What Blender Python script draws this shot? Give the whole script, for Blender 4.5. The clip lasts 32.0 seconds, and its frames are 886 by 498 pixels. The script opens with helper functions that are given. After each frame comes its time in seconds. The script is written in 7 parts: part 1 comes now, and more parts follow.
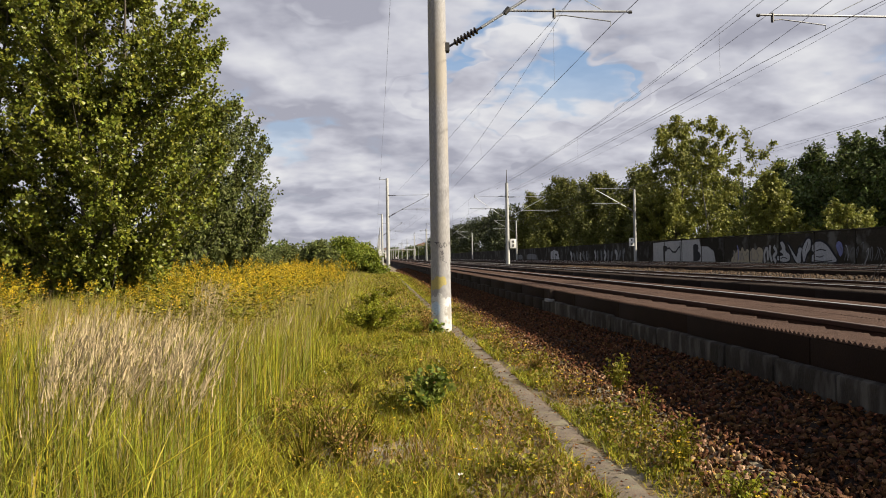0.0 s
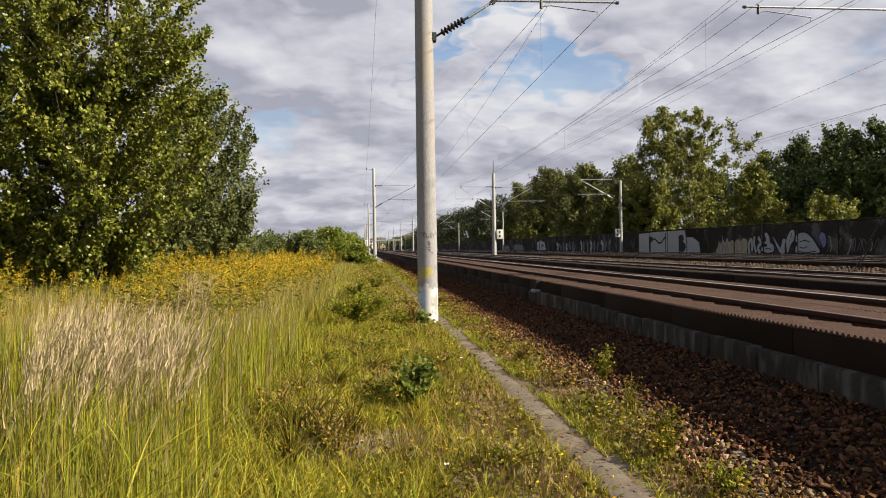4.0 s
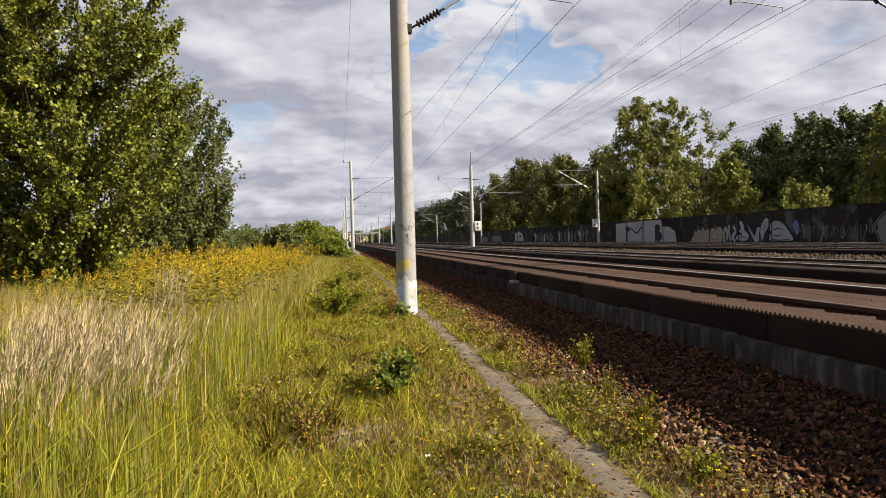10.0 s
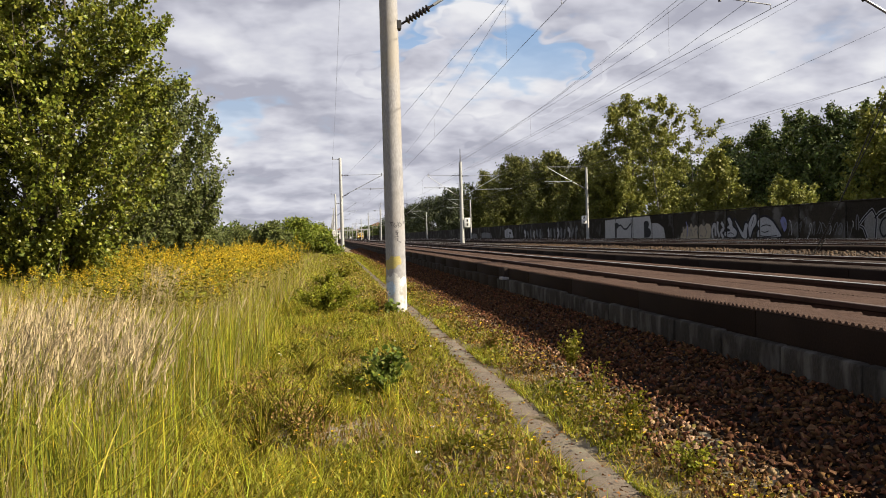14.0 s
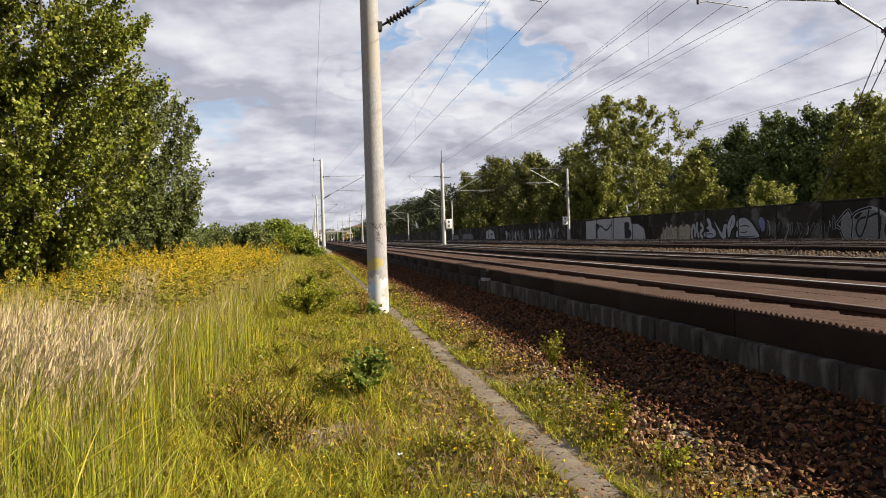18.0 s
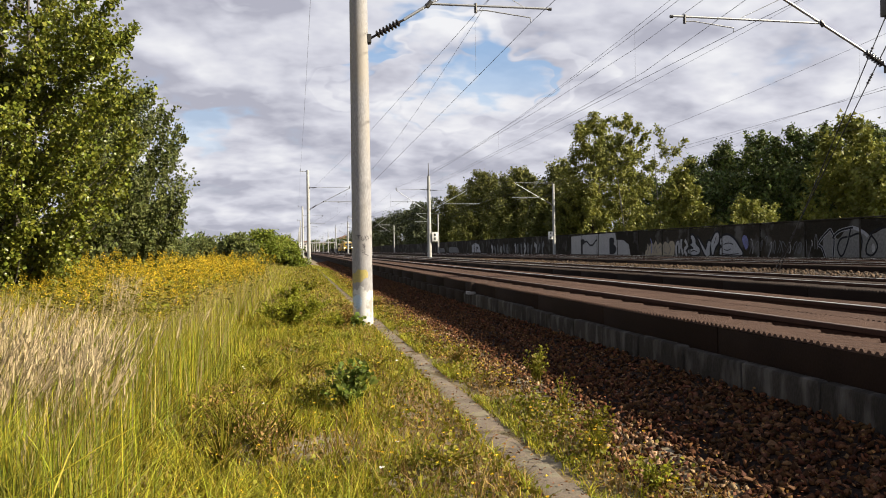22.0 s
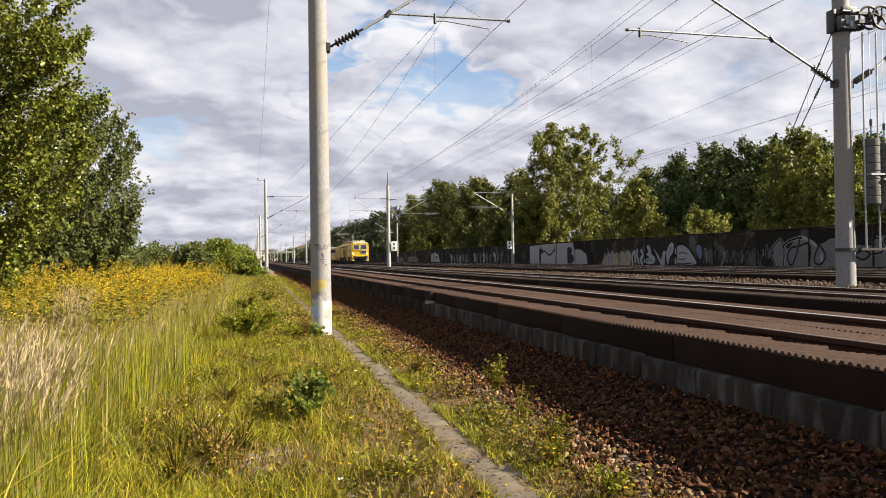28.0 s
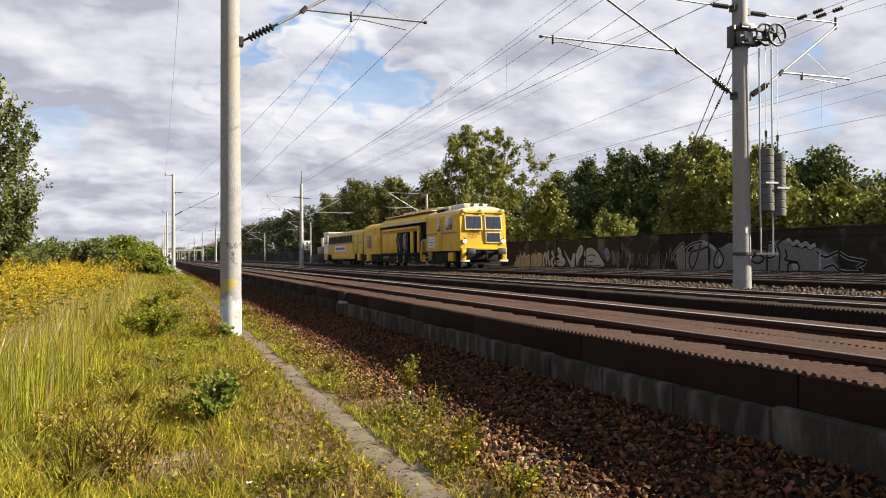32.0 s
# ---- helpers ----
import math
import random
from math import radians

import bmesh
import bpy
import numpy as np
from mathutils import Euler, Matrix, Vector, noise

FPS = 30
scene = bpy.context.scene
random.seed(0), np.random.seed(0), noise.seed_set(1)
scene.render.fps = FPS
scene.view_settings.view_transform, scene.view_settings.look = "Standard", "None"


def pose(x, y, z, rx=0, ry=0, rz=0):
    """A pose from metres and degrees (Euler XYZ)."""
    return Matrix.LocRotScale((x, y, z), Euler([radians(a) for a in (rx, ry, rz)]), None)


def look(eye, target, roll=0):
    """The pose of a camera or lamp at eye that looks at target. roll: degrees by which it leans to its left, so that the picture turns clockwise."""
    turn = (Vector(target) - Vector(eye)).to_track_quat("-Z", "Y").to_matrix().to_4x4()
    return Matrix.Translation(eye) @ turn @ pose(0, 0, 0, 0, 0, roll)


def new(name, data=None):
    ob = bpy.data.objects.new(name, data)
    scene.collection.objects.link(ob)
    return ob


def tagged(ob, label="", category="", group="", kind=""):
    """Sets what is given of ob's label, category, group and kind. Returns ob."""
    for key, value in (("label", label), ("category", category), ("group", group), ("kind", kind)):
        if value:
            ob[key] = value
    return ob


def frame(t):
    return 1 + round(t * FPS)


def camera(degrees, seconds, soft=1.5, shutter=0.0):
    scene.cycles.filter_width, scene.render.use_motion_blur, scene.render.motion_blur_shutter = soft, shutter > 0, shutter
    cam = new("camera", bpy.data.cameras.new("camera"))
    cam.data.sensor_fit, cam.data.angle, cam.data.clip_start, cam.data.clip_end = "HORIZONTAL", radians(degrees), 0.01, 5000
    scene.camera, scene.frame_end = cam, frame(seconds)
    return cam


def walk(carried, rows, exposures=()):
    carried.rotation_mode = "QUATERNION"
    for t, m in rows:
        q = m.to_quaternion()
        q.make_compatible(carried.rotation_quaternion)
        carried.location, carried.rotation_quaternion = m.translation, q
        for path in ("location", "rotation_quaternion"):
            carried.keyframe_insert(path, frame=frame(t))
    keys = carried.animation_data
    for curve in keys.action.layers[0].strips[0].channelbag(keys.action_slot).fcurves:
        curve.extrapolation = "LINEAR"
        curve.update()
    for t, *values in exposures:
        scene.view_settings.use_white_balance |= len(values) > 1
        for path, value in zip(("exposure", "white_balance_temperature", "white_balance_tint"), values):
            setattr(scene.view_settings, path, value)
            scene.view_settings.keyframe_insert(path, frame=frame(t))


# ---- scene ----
cam = camera(60.0, 32.0, 1.0)
EXPO = 1.6

# the camera stands on the grass verge and is panned by hand
EYE = (0.0, 0.0, 1.5)
PATH = [
    (0.0, -5.03, 0.60, 0.91), (0.5, -5.19, 0.54, 0.96), (1.0, -5.25, 0.59, 0.81), (1.5, -5.52, 0.55, 1.12),
    (2.0, -5.63, 0.23, 1.25), (2.5, -5.84, 0.03, 0.98), (3.0, -5.87, -0.08, 0.91), (3.5, -5.93, -0.12, 0.85),
    (5.5, -6.43, -0.13, 0.94), (6.0, -6.50, -0.18, 0.89), (6.5, -6.45, -0.26, 1.00), (7.0, -6.56, -0.18, 1.27),
    (7.5, -6.66, -0.27, 1.38), (8.0, -6.86, -0.55, 1.25), (8.5, -7.01, -0.65, 1.29), (9.0, -7.40, -0.77, 1.30),
    (9.5, -7.48, -0.79, 1.50), (10.0, -7.65, -0.74, 1.55), (10.5, -7.65, -0.79, 1.47), (11.0, -7.73, -0.80, 1.43),
    (11.5, -7.78, -0.90, 1.26), (12.0, -8.02, -1.11, 1.45), (12.5, -8.22, -1.09, 1.53), (13.0, -8.22, -1.05, 1.63),
    (13.5, -8.22, -1.03, 1.54), (14.0, -8.42, -1.01, 1.61), (14.5, -8.38, -0.94, 1.66), (16.5, -9.20, -0.80, 1.55),
    (17.0, -9.41, -1.07, 1.69), (17.5, -9.66, -0.94, 1.68), (18.0, -9.79, -0.95, 1.78), (18.5, -9.82, -0.81, 1.79),
    (19.0, -10.04, -0.78, 1.85), (19.5, -10.15, -0.42, 1.69), (20.0, -10.32, -0.13, 1.62), (20.5, -10.42, 0.06, 1.56),
    (21.0, -10.49, -0.03, 1.31), (21.5, -10.80, 0.14, 0.82), (22.0, -10.86, -0.01, 0.87), (22.5, -10.78, 0.11, 1.01),
    (23.0, -11.04, 0.11, 1.23), (23.5, -11.21, 0.08, 1.10), (24.0, -11.56, 0.02, 0.75), (24.5, -11.94, 0.17, 0.86),
    (25.0, -12.56, 0.47, 0.92), (25.5, -13.18, 0.89, 1.07), (27.5, -13.64, 0.65, 0.65), (28.0, -13.90, 0.65, 0.88),
    (28.5, -14.01, 0.69, 1.07), (29.0, -14.04, 0.62, 1.06), (29.5, -14.38, 0.73, 0.78), (30.0, -14.56, 0.63, 0.74),
    (30.5, -14.92, 0.52, 0.68), (31.0, -15.31, 0.49, 0.60), (31.5, -16.13, 0.44, 0.56), (31.6, -16.45, 0.45, 0.54),
    (31.7, -16.97, 0.47, 0.51), (31.8, -17.88, 0.51, 0.45), (31.9, -18.88, 0.55, 0.39), (32.0, -20.30, 0.61, 0.30),
]

walk(cam, [(t, pose(*EYE, 90 + pitch, roll, yaw)) for t, yaw, pitch, roll in PATH], [(0, EXPO - .25), (7, EXPO - .20), (13, EXPO - .12), (20, EXPO - .05), (25.5, EXPO), (32, EXPO + .06)])

# ---------------------------------------------------------------- world, sun
SUN_AZ, SUN_EL = 112.0, 30.0      # degrees from the track's direction towards the far tracks


def make_world():
    w = bpy.data.worlds.new("sky")
    scene.world = w
    w.use_nodes = True
    nt = w.node_tree
    nt.nodes.clear()
    N, L = nt.nodes.new, nt.links.new

    def val(op, a, b=None, c=None):
        n = N("ShaderNodeMath")
        n.operation = op
        for i, q in enumerate((a, b, c)):
            if q is None:
                continue
            if isinstance(q, (int, float)):
                n.inputs[i].default_value = q
            else:
                L(q, n.inputs[i])
        return n.outputs[0]

    out = N("ShaderNodeOutputWorld")
    sky = N("ShaderNodeTexSky")
    sky.sky_type = "NISHITA"
    sky.sun_disc = False
    sky.dust_density, sky.ozone_density = 0.3, 2.5
    sky.sun_elevation = radians(SUN_EL)
    sky.sun_rotation = radians(SUN_AZ)
    bg_blue = N("ShaderNodeBackground")
    bg_blue.inputs[1].default_value = 0.058
    L(sky.outputs[0], bg_blue.inputs[0])
    co = N("ShaderNodeTexCoord")
    sep = N("ShaderNodeSeparateXYZ")
    L(co.outputs["Generated"], sep.inputs[0])
    # the cloud sheet lies in a plane overhead
    h = val("ADD", val("MAXIMUM", sep.outputs[2], 0.0), 0.31)
    com = N("ShaderNodeCombineXYZ")
    L(val("DIVIDE", sep.outputs[0], h), com.inputs[0])
    L(val("DIVIDE", sep.outputs[1], h), com.inputs[1])

    def cloud_noise(scale, detail, offset, rough=0.55, stretch=1.0):
        m = N("ShaderNodeMapping")
        m.inputs["Location"].default_value = offset
        m.inputs["Scale"].default_value = (scale * stretch, scale, scale)
        L(com.outputs[0], m.inputs[0])
        n = N("ShaderNodeTexNoise")
        n.inputs["Scale"].default_value = 1.0
        n.inputs["Detail"].default_value = detail
        n.inputs["Roughness"].default_value = rough
        L(m.outputs[0], n.inputs["Vector"])
        return n.outputs["Fac"]

    def blob(az, el, cos_in, cos_out):
        """1 round a direction of the sky, 0 away from it"""
        a, e = radians(az), radians(el)
        d = N("ShaderNodeVectorMath")
        d.operation = "DOT_PRODUCT"
        L(bent.outputs[0], d.inputs[0])
        d.inputs[1].default_value = (math.sin(a) * math.cos(e), math.cos(a) * math.cos(e), math.sin(e))
        r = N("ShaderNodeMapRange")
        r.interpolation_type = "SMOOTHSTEP"
        r.inputs[1].default_value, r.inputs[2].default_value = math.cos(radians(cos_out)), math.cos(radians(cos_in))
        L(d.outputs["Value"], r.inputs[0])
        return r.outputs[0]

    # ragged edges: the directions are bent by noise before the placed heaps and gaps are read
    wn = N("ShaderNodeTexNoise")
    wn.inputs["Scale"].default_value, wn.inputs["Detail"].default_value = 7.0, 3
    wm = N("ShaderNodeMapping")
    wm.inputs["Scale"].default_value = (1, 1, 2.0)
    L(co.outputs["Generated"], wm.inputs[0])
    L(wm.outputs[0], wn.inputs["Vector"])
    bent = N("ShaderNodeVectorMath")
    bent.operation = "MULTIPLY_ADD"
    L(wn.outputs["Color"], bent.inputs[0])
    bent.inputs[1].default_value = (0.10, 0.10, 0.10)
    moved = N("ShaderNodeVectorMath")
    moved.operation = "SUBTRACT"
    L(co.outputs["Generated"], moved.inputs[0])
    moved.inputs[1].default_value = (0.05, 0.05, 0.05)
    L(moved.outputs[0], bent.inputs[2])

    # heaps and gaps where the sky shows them, the rest by chance
    gap = val("ADD", blob(8.8, 15.0, 0.0, 6.8), val("MULTIPLY", blob(8.6, 10.5, 0.0, 5.0), 0.9))
    gap = val("ADD", gap, val("MULTIPLY", blob(22.0, 18.0, 0.2, 5.0), 0.5))
    over = N("ShaderNodeMapRange")
    over.inputs[1].default_value, over.inputs[2].default_value = 0.38, 0.70
    L(sep.outputs[2], over.inputs[0])
    gap = val("ADD", gap, val("MULTIPLY", over.outputs[0], 1.3))
    heap = val("ADD", blob(14.8, 11.2, 0.4, 4.2), val("MULTIPLY", blob(-2.5, 12.2, 0.5, 5.0), 0.9))
    heap = val("ADD", heap, val("ADD", val("MULTIPLY", blob(7.6, 9.2, 0.3, 3.4), 0.8), val("MULTIPLY", blob(-10.5, 13.2, 0.3, 3.6), 0.6)))

    def puffs(scale, offset):
        """rounded heads with creases between them"""
        n = cloud_noise(scale, 4, offset, 0.5, 0.85)
        return val("ADD", val("ABSOLUTE", val("SUBTRACT", val("MULTIPLY", n, 2.6), 1.3)), 0.26)

    def density(dx, dy):
        """cloud thickness, read a little aside for the light that falls on it"""
        a = cloud_noise(3.0, 6, (0.4 + dx * 3.0, 2.2 + dy * 3.0, 0), 0.5, 0.85)
        b = cloud_noise(0.7, 3, (3.1 + dx * 0.7, 1.7 + dy * 0.7, 0), 0.5, 0.8)
        c = puffs(4.2, (1.3 + dx * 4.2, 0.6 + dy * 4.2, 0))
        return val("ADD", val("ADD", val("MULTIPLY", a, 0.52), val("MULTIPLY", b, 0.28)), val("MULTIPLY", c, 0.20))

    here = density(0, 0)
    relief = val("SUBTRACT", here, density(0.04, -0.12))
    mass = val("SUBTRACT", val("ADD", here, val("MULTIPLY", heap, 0.05)), val("MULTIPLY", gap, 0.066))
    cover = N("ShaderNodeMapRange")
    cover.interpolation_type = "SMOOTHERSTEP"
    cover.inputs[1].default_value, cover.inputs[2].default_value = 0.30, 0.45
    L(mass, cover.inputs[0])
    # sunlit tops, shaded bases, grey where the sheet is thick
    lit = val("ADD", val("MULTIPLY", relief, 4.3), 0.45)
    lit = val("SUBTRACT", lit, val("MULTIPLY", val("SUBTRACT", here, 0.5), 0.9))
    lit = val("ADD", lit, val("MULTIPLY", heap, 0.17))
    lit = val("SUBTRACT", lit, val("MULTIPLY", blob(-5.0, 19.5, 1.0, 11.0), 0.26))
    lit = val("SUBTRACT", lit, val("MULTIPLY", val("ADD", blob(13.0, 8.4, 0.3, 3.2), blob(-1.0, 9.0, 0.5, 4.5)), 0.16))
    ramp = N("ShaderNodeValToRGB")
    cr = ramp.color_ramp
    cr.elements[0].position, cr.elements[0].color = 0.10, (0.47, 0.475, 0.56, 1)
    cr.elements[1].position, cr.elements[1].color = 1.0, (0.93, 0.93, 0.96, 1)
    e = cr.elements.new(0.52)
    e.color = (0.70, 0.705, 0.785, 1)
    L(lit, ramp.inputs[0])
    bg_cloud = N("ShaderNodeBackground")
    bg_cloud.inputs[1].default_value = CLOUD
    L(ramp.outputs[0], bg_cloud.inputs[0])
    mix = N("ShaderNodeMixShader")
    # a thin veil of haze lies over the gaps low in the sky
    veil = N("ShaderNodeMapRange")
    veil.inputs[1].default_value, veil.inputs[2].default_value = 0.26, 0.075
    veil.inputs[3].default_value, veil.inputs[4].default_value = 0.12, 0.97
    L(sep.outputs[2], veil.inputs[0])
    L(val("MAXIMUM", cover.outputs[0], veil.outputs[0]), mix.inputs[0])
    L(bg_blue.outputs[0], mix.inputs[1])
    L(bg_cloud.outputs[0], mix.inputs[2])
    L(mix.outputs[0], out.inputs[0])


CLOUD = 0.325
make_world()
sun_data = bpy.data.lights.new("sun", "SUN")
sun_data.energy, sun_data.angle, sun_data.color = 5.0, radians(0.6), (1.0, 0.885, 0.69)
sun = new("sun", sun_data)
_a, _e = radians(SUN_AZ), radians(SUN_EL)
sun.matrix_world = look((60 * math.sin(_a) * math.cos(_e), 60 * math.cos(_a) * math.cos(_e), 60 * math.sin(_e)), (0, 0, 0))

# ---------------------------------------------------------------- materials


def material(name, base, base2=None, rough=0.7, metal=0.0, scale=3.0, fine=40.0, bump=0.15, streak=None,
             island=0.0, obj=0.0, trans=0.0, stain=None, stain_scale=1.2, stain_at=(0.52, 0.66), spec=0.5, hue=0.0):
    """Two-scale noise colour with bump. island / obj: brightness spread from mesh island to island and object to object.
    streak: noise stretch per axis. stain: a third colour in worn patches. trans: light through leaves."""
    m = bpy.data.materials.new(name)
    m.use_nodes = True
    nt = m.node_tree
    N, L = nt.nodes.new, nt.links.new
    bsdf = nt.nodes["Principled BSDF"]
    bsdf.inputs["Roughness"].default_value = rough
    bsdf.inputs["Metallic"].default_value = metal
    bsdf.inputs["Specular IOR Level"].default_value = spec
    if base2 is None:
        base2 = tuple(c * 0.72 for c in base)
    co = N("ShaderNodeTexCoord")
    mp = N("ShaderNodeMapping")
    mp.inputs["Scale"].default_value = streak or (1, 1, 1)
    L(co.outputs["Object"], mp.inputs[0])
    info = N("ShaderNodeObjectInfo")
    add = N("ShaderNodeVectorMath")
    add.operation = "MULTIPLY_ADD"
    L(info.outputs["Random"], add.inputs[0])
    add.inputs[1].default_value = (17.0, 31.0, 9.0)
    L(mp.outputs[0], add.inputs[2])

    def noise_fac(sc, detail):
        n = N("ShaderNodeTexNoise")
        n.inputs["Scale"].default_value = sc
        n.inputs["Detail"].default_value = detail
        L(add.outputs[0], n.inputs["Vector"])
        return n.outputs["Fac"]

    def spread(fac, lo, hi):
        r = N("ShaderNodeMapRange")
        r.inputs[1].default_value, r.inputs[2].default_value = lo, hi
        L(fac, r.inputs[0])
        return r.outputs[0]

    def mixed(fac, a, b, kind="MIX"):
        x = N("ShaderNodeMix")
        x.data_type, x.blend_type = "RGBA", kind
        for sock, q in ((x.inputs[0], fac), (x.inputs[6], a), (x.inputs[7], b)):
            if isinstance(q, (int, float)):
                sock.default_value = q
            elif isinstance(q, tuple):
                sock.default_value = (*q, 1)
            else:
                L(q, sock)
        return x.outputs[2]

    coarse, grain = noise_fac(scale, 4), noise_fac(fine, 3)
    col = mixed(spread(coarse, 0.36, 0.64), base2, base)
    col = mixed(0.55, col, mixed(spread(grain, 0.3, 0.7), tuple(c * 0.55 for c in base), tuple(min(1, c * 1.3) for c in base)))
    if stain:
        col = mixed(spread(noise_fac(stain_scale, 6), *stain_at), col, stain)
    for amount, which in ((island, 0), (obj, 1)):
        if amount:
            src = N("ShaderNodeNewGeometry").outputs["Random Per Island"] if which == 0 else info.outputs["Random"]
            r = N("ShaderNodeMapRange")
            r.inputs[3].default_value, r.inputs[4].default_value = 1 - amount, 1 + amount
            L(src, r.inputs[0])
            hs = N("ShaderNodeHueSaturation")
            L(r.outputs[0], hs.inputs["Value"])
            if hue:
                r2 = N("ShaderNodeMapRange")
                r2.inputs[3].default_value, r2.inputs[4].default_value = 0.5 - hue, 0.5 + hue
                wrap = N("ShaderNodeMath")
                wrap.operation = "FRACT"
                mul = N("ShaderNodeMath")
                mul.operation, mul.inputs[1].default_value = "MULTIPLY", 7.31
                L(src, mul.inputs[0])
                L(mul.outputs[0], wrap.inputs[0])
                L(wrap.outputs[0], r2.inputs[0])
                L(r2.outputs[0], hs.inputs["Hue"])
            L(col, hs.inputs["Color"])
            col = hs.outputs[0]
    L(col, bsdf.inputs["Base Color"])
    if bump:
        b = N("ShaderNodeBump")
        b.inputs["Strength"].default_value = bump
        b.inputs["Distance"].default_value = 0.01
        L(grain, b.inputs["Height"])
        L(b.outputs[0], bsdf.inputs["Normal"])
    if trans:
        tr = N("ShaderNodeBsdfTranslucent")
        L(col, tr.inputs[0])
        ms = N("ShaderNodeMixShader")
        ms.inputs[0].default_value = trans
        L(bsdf.outputs[0], ms.inputs[1])
        L(tr.outputs[0], ms.inputs[2])
        L(ms.outputs[0], nt.nodes["Material Output"].inputs[0])
    return m


def glowing(name, colour, strength):
    m = bpy.data.materials.new(name)
    m.use_nodes = True
    b = m.node_tree.nodes["Principled BSDF"]
    b.inputs["Base Color"].default_value = (*colour, 1)
    b.inputs["Emission Color"].default_value = (*colour, 1)
    b.inputs["Emission Strength"].default_value = strength
    return m


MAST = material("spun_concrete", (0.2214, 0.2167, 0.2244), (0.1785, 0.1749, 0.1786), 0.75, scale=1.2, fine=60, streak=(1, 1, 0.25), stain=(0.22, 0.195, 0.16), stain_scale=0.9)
# distant masts and gantry: a paler tone than the near mast's
MAST_FAR = material("pale_far_concrete", (0.2907, 0.2932, 0.2856), None, 0.8, scale=1.0, fine=20, streak=(1, 1, 0.25))
# kerb grey lowered to carry the slab's shade; the pale streaks are stains
KERB = material("shaded_concrete", (0.0330, 0.0292, 0.0255), (0.0185, 0.0162, 0.0142), 0.9, scale=5, fine=50, bump=0.5, obj=0.16, stain=(0.112, 0.104, 0.096), stain_scale=3.4, stain_at=(0.48, 0.78), streak=(1.5, 1.7, 0.55), spec=0.08)
STRIP = material("trough_concrete", (0.1260, 0.0960, 0.0690), (0.0790, 0.0590, 0.0410), 0.9, scale=4, fine=70, bump=0.5, obj=0.14, stain=(0.13, 0.115, 0.075), stain_scale=5)
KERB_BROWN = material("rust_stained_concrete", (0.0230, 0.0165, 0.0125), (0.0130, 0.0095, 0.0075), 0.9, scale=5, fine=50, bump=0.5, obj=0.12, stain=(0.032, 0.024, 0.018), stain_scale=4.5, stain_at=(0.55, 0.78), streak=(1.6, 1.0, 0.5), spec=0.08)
# beam colour lowered for the shade below the plates' edge
BEAM = material("shade_toned_beam", (0.0175, 0.0108, 0.0080), (0.0105, 0.0066, 0.0050), 0.9, scale=2.5, fine=60, bump=0.3, obj=0.08, spec=0.08)
ABSORB = material("porous_absorber", (0.0641, 0.0413, 0.0333), (0.0449, 0.0288, 0.0233), 0.95, scale=4, fine=120, bump=0.8, obj=0.12, spec=0.08)
# slab colour lowered so that the shaded gaps between plates turn dark
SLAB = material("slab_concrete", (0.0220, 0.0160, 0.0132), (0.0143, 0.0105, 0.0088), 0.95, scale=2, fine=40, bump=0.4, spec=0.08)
# darker, greyer absorber for the tracks beyond the first, and the joint block
ABSORB_DARK = material("dark_absorber", (0.0349, 0.0265, 0.0232), (0.0232, 0.0181, 0.0163), 0.95, scale=3, fine=90, bump=0.8, obj=0.12, spec=0.08)
RUST = material("rail_rust", (0.0520, 0.0260, 0.0180), (0.0300, 0.0160, 0.0115), 0.8, scale=6, fine=80, bump=0.3, spec=0.08)
STEEL = material("polished_railhead", (0.6000, 0.6000, 0.6000), (0.5100, 0.5100, 0.5100), 0.5, metal=1.0, scale=3, fine=30, bump=0.02)
# nearest rail's head: a dark dull colour takes the sky's glint away
DULL = material("glintless_railhead", (0.115, 0.082, 0.068), (0.07, 0.05, 0.042), 0.6, metal=0.3, scale=3, fine=40, bump=0.05, spec=0.2)
GALV = material("galvanised_steel", (0.40, 0.41, 0.42), (0.30, 0.31, 0.32), 0.45, metal=0.7, scale=4, fine=50, bump=0.05)
DARKSTEEL = material("dark_fittings", (0.045, 0.043, 0.042), None, 0.5, metal=0.4, scale=5, fine=60, bump=0.1)
INSUL = material("brown_insulator", (0.030, 0.024, 0.022), None, 0.3, scale=6, fine=50, bump=0.0)
WIRE = material("wire_bronze", (0.085, 0.08, 0.08), None, 0.5, metal=0.6, scale=2, fine=20, bump=0)
STONE_B = material("rusty_ballast", (0.0720, 0.0315, 0.0130), (0.0280, 0.0150, 0.0090), 0.85, scale=9, fine=60, bump=0.4, island=0.75, hue=0.02, spec=0.08)
STONE_N = material("near_ballast", (0.095, 0.046, 0.024), (0.045, 0.024, 0.015), 0.85, scale=1.5, fine=9, bump=0.4, obj=0.55, hue=0.02, spec=0.1)
# brighter copy of the ballast: the sunlit strip's light is in its colour
STONE_LIT = material("sunlit_ballast", (0.235, 0.150, 0.092), (0.13, 0.078, 0.048), 0.85, scale=9, fine=60, bump=0.4, island=0.5, hue=0.02, spec=0.1)
STONE_G = material("grey_ballast", (0.0565, 0.0308, 0.0119), (0.0338, 0.0187, 0.0073), 0.9, scale=9, fine=60, bump=0.4, island=0.5)
SOIL = material("verge_soil", (0.1208, 0.0808, 0.0360), (0.0893, 0.0808, 0.0225), 0.95, scale=1.5, fine=45, bump=0.8, stain=(0.19, 0.165, 0.12), stain_scale=1.1, stain_at=(0.50, 0.64))
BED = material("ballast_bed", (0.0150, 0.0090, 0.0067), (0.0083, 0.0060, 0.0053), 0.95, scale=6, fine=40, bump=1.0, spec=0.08)
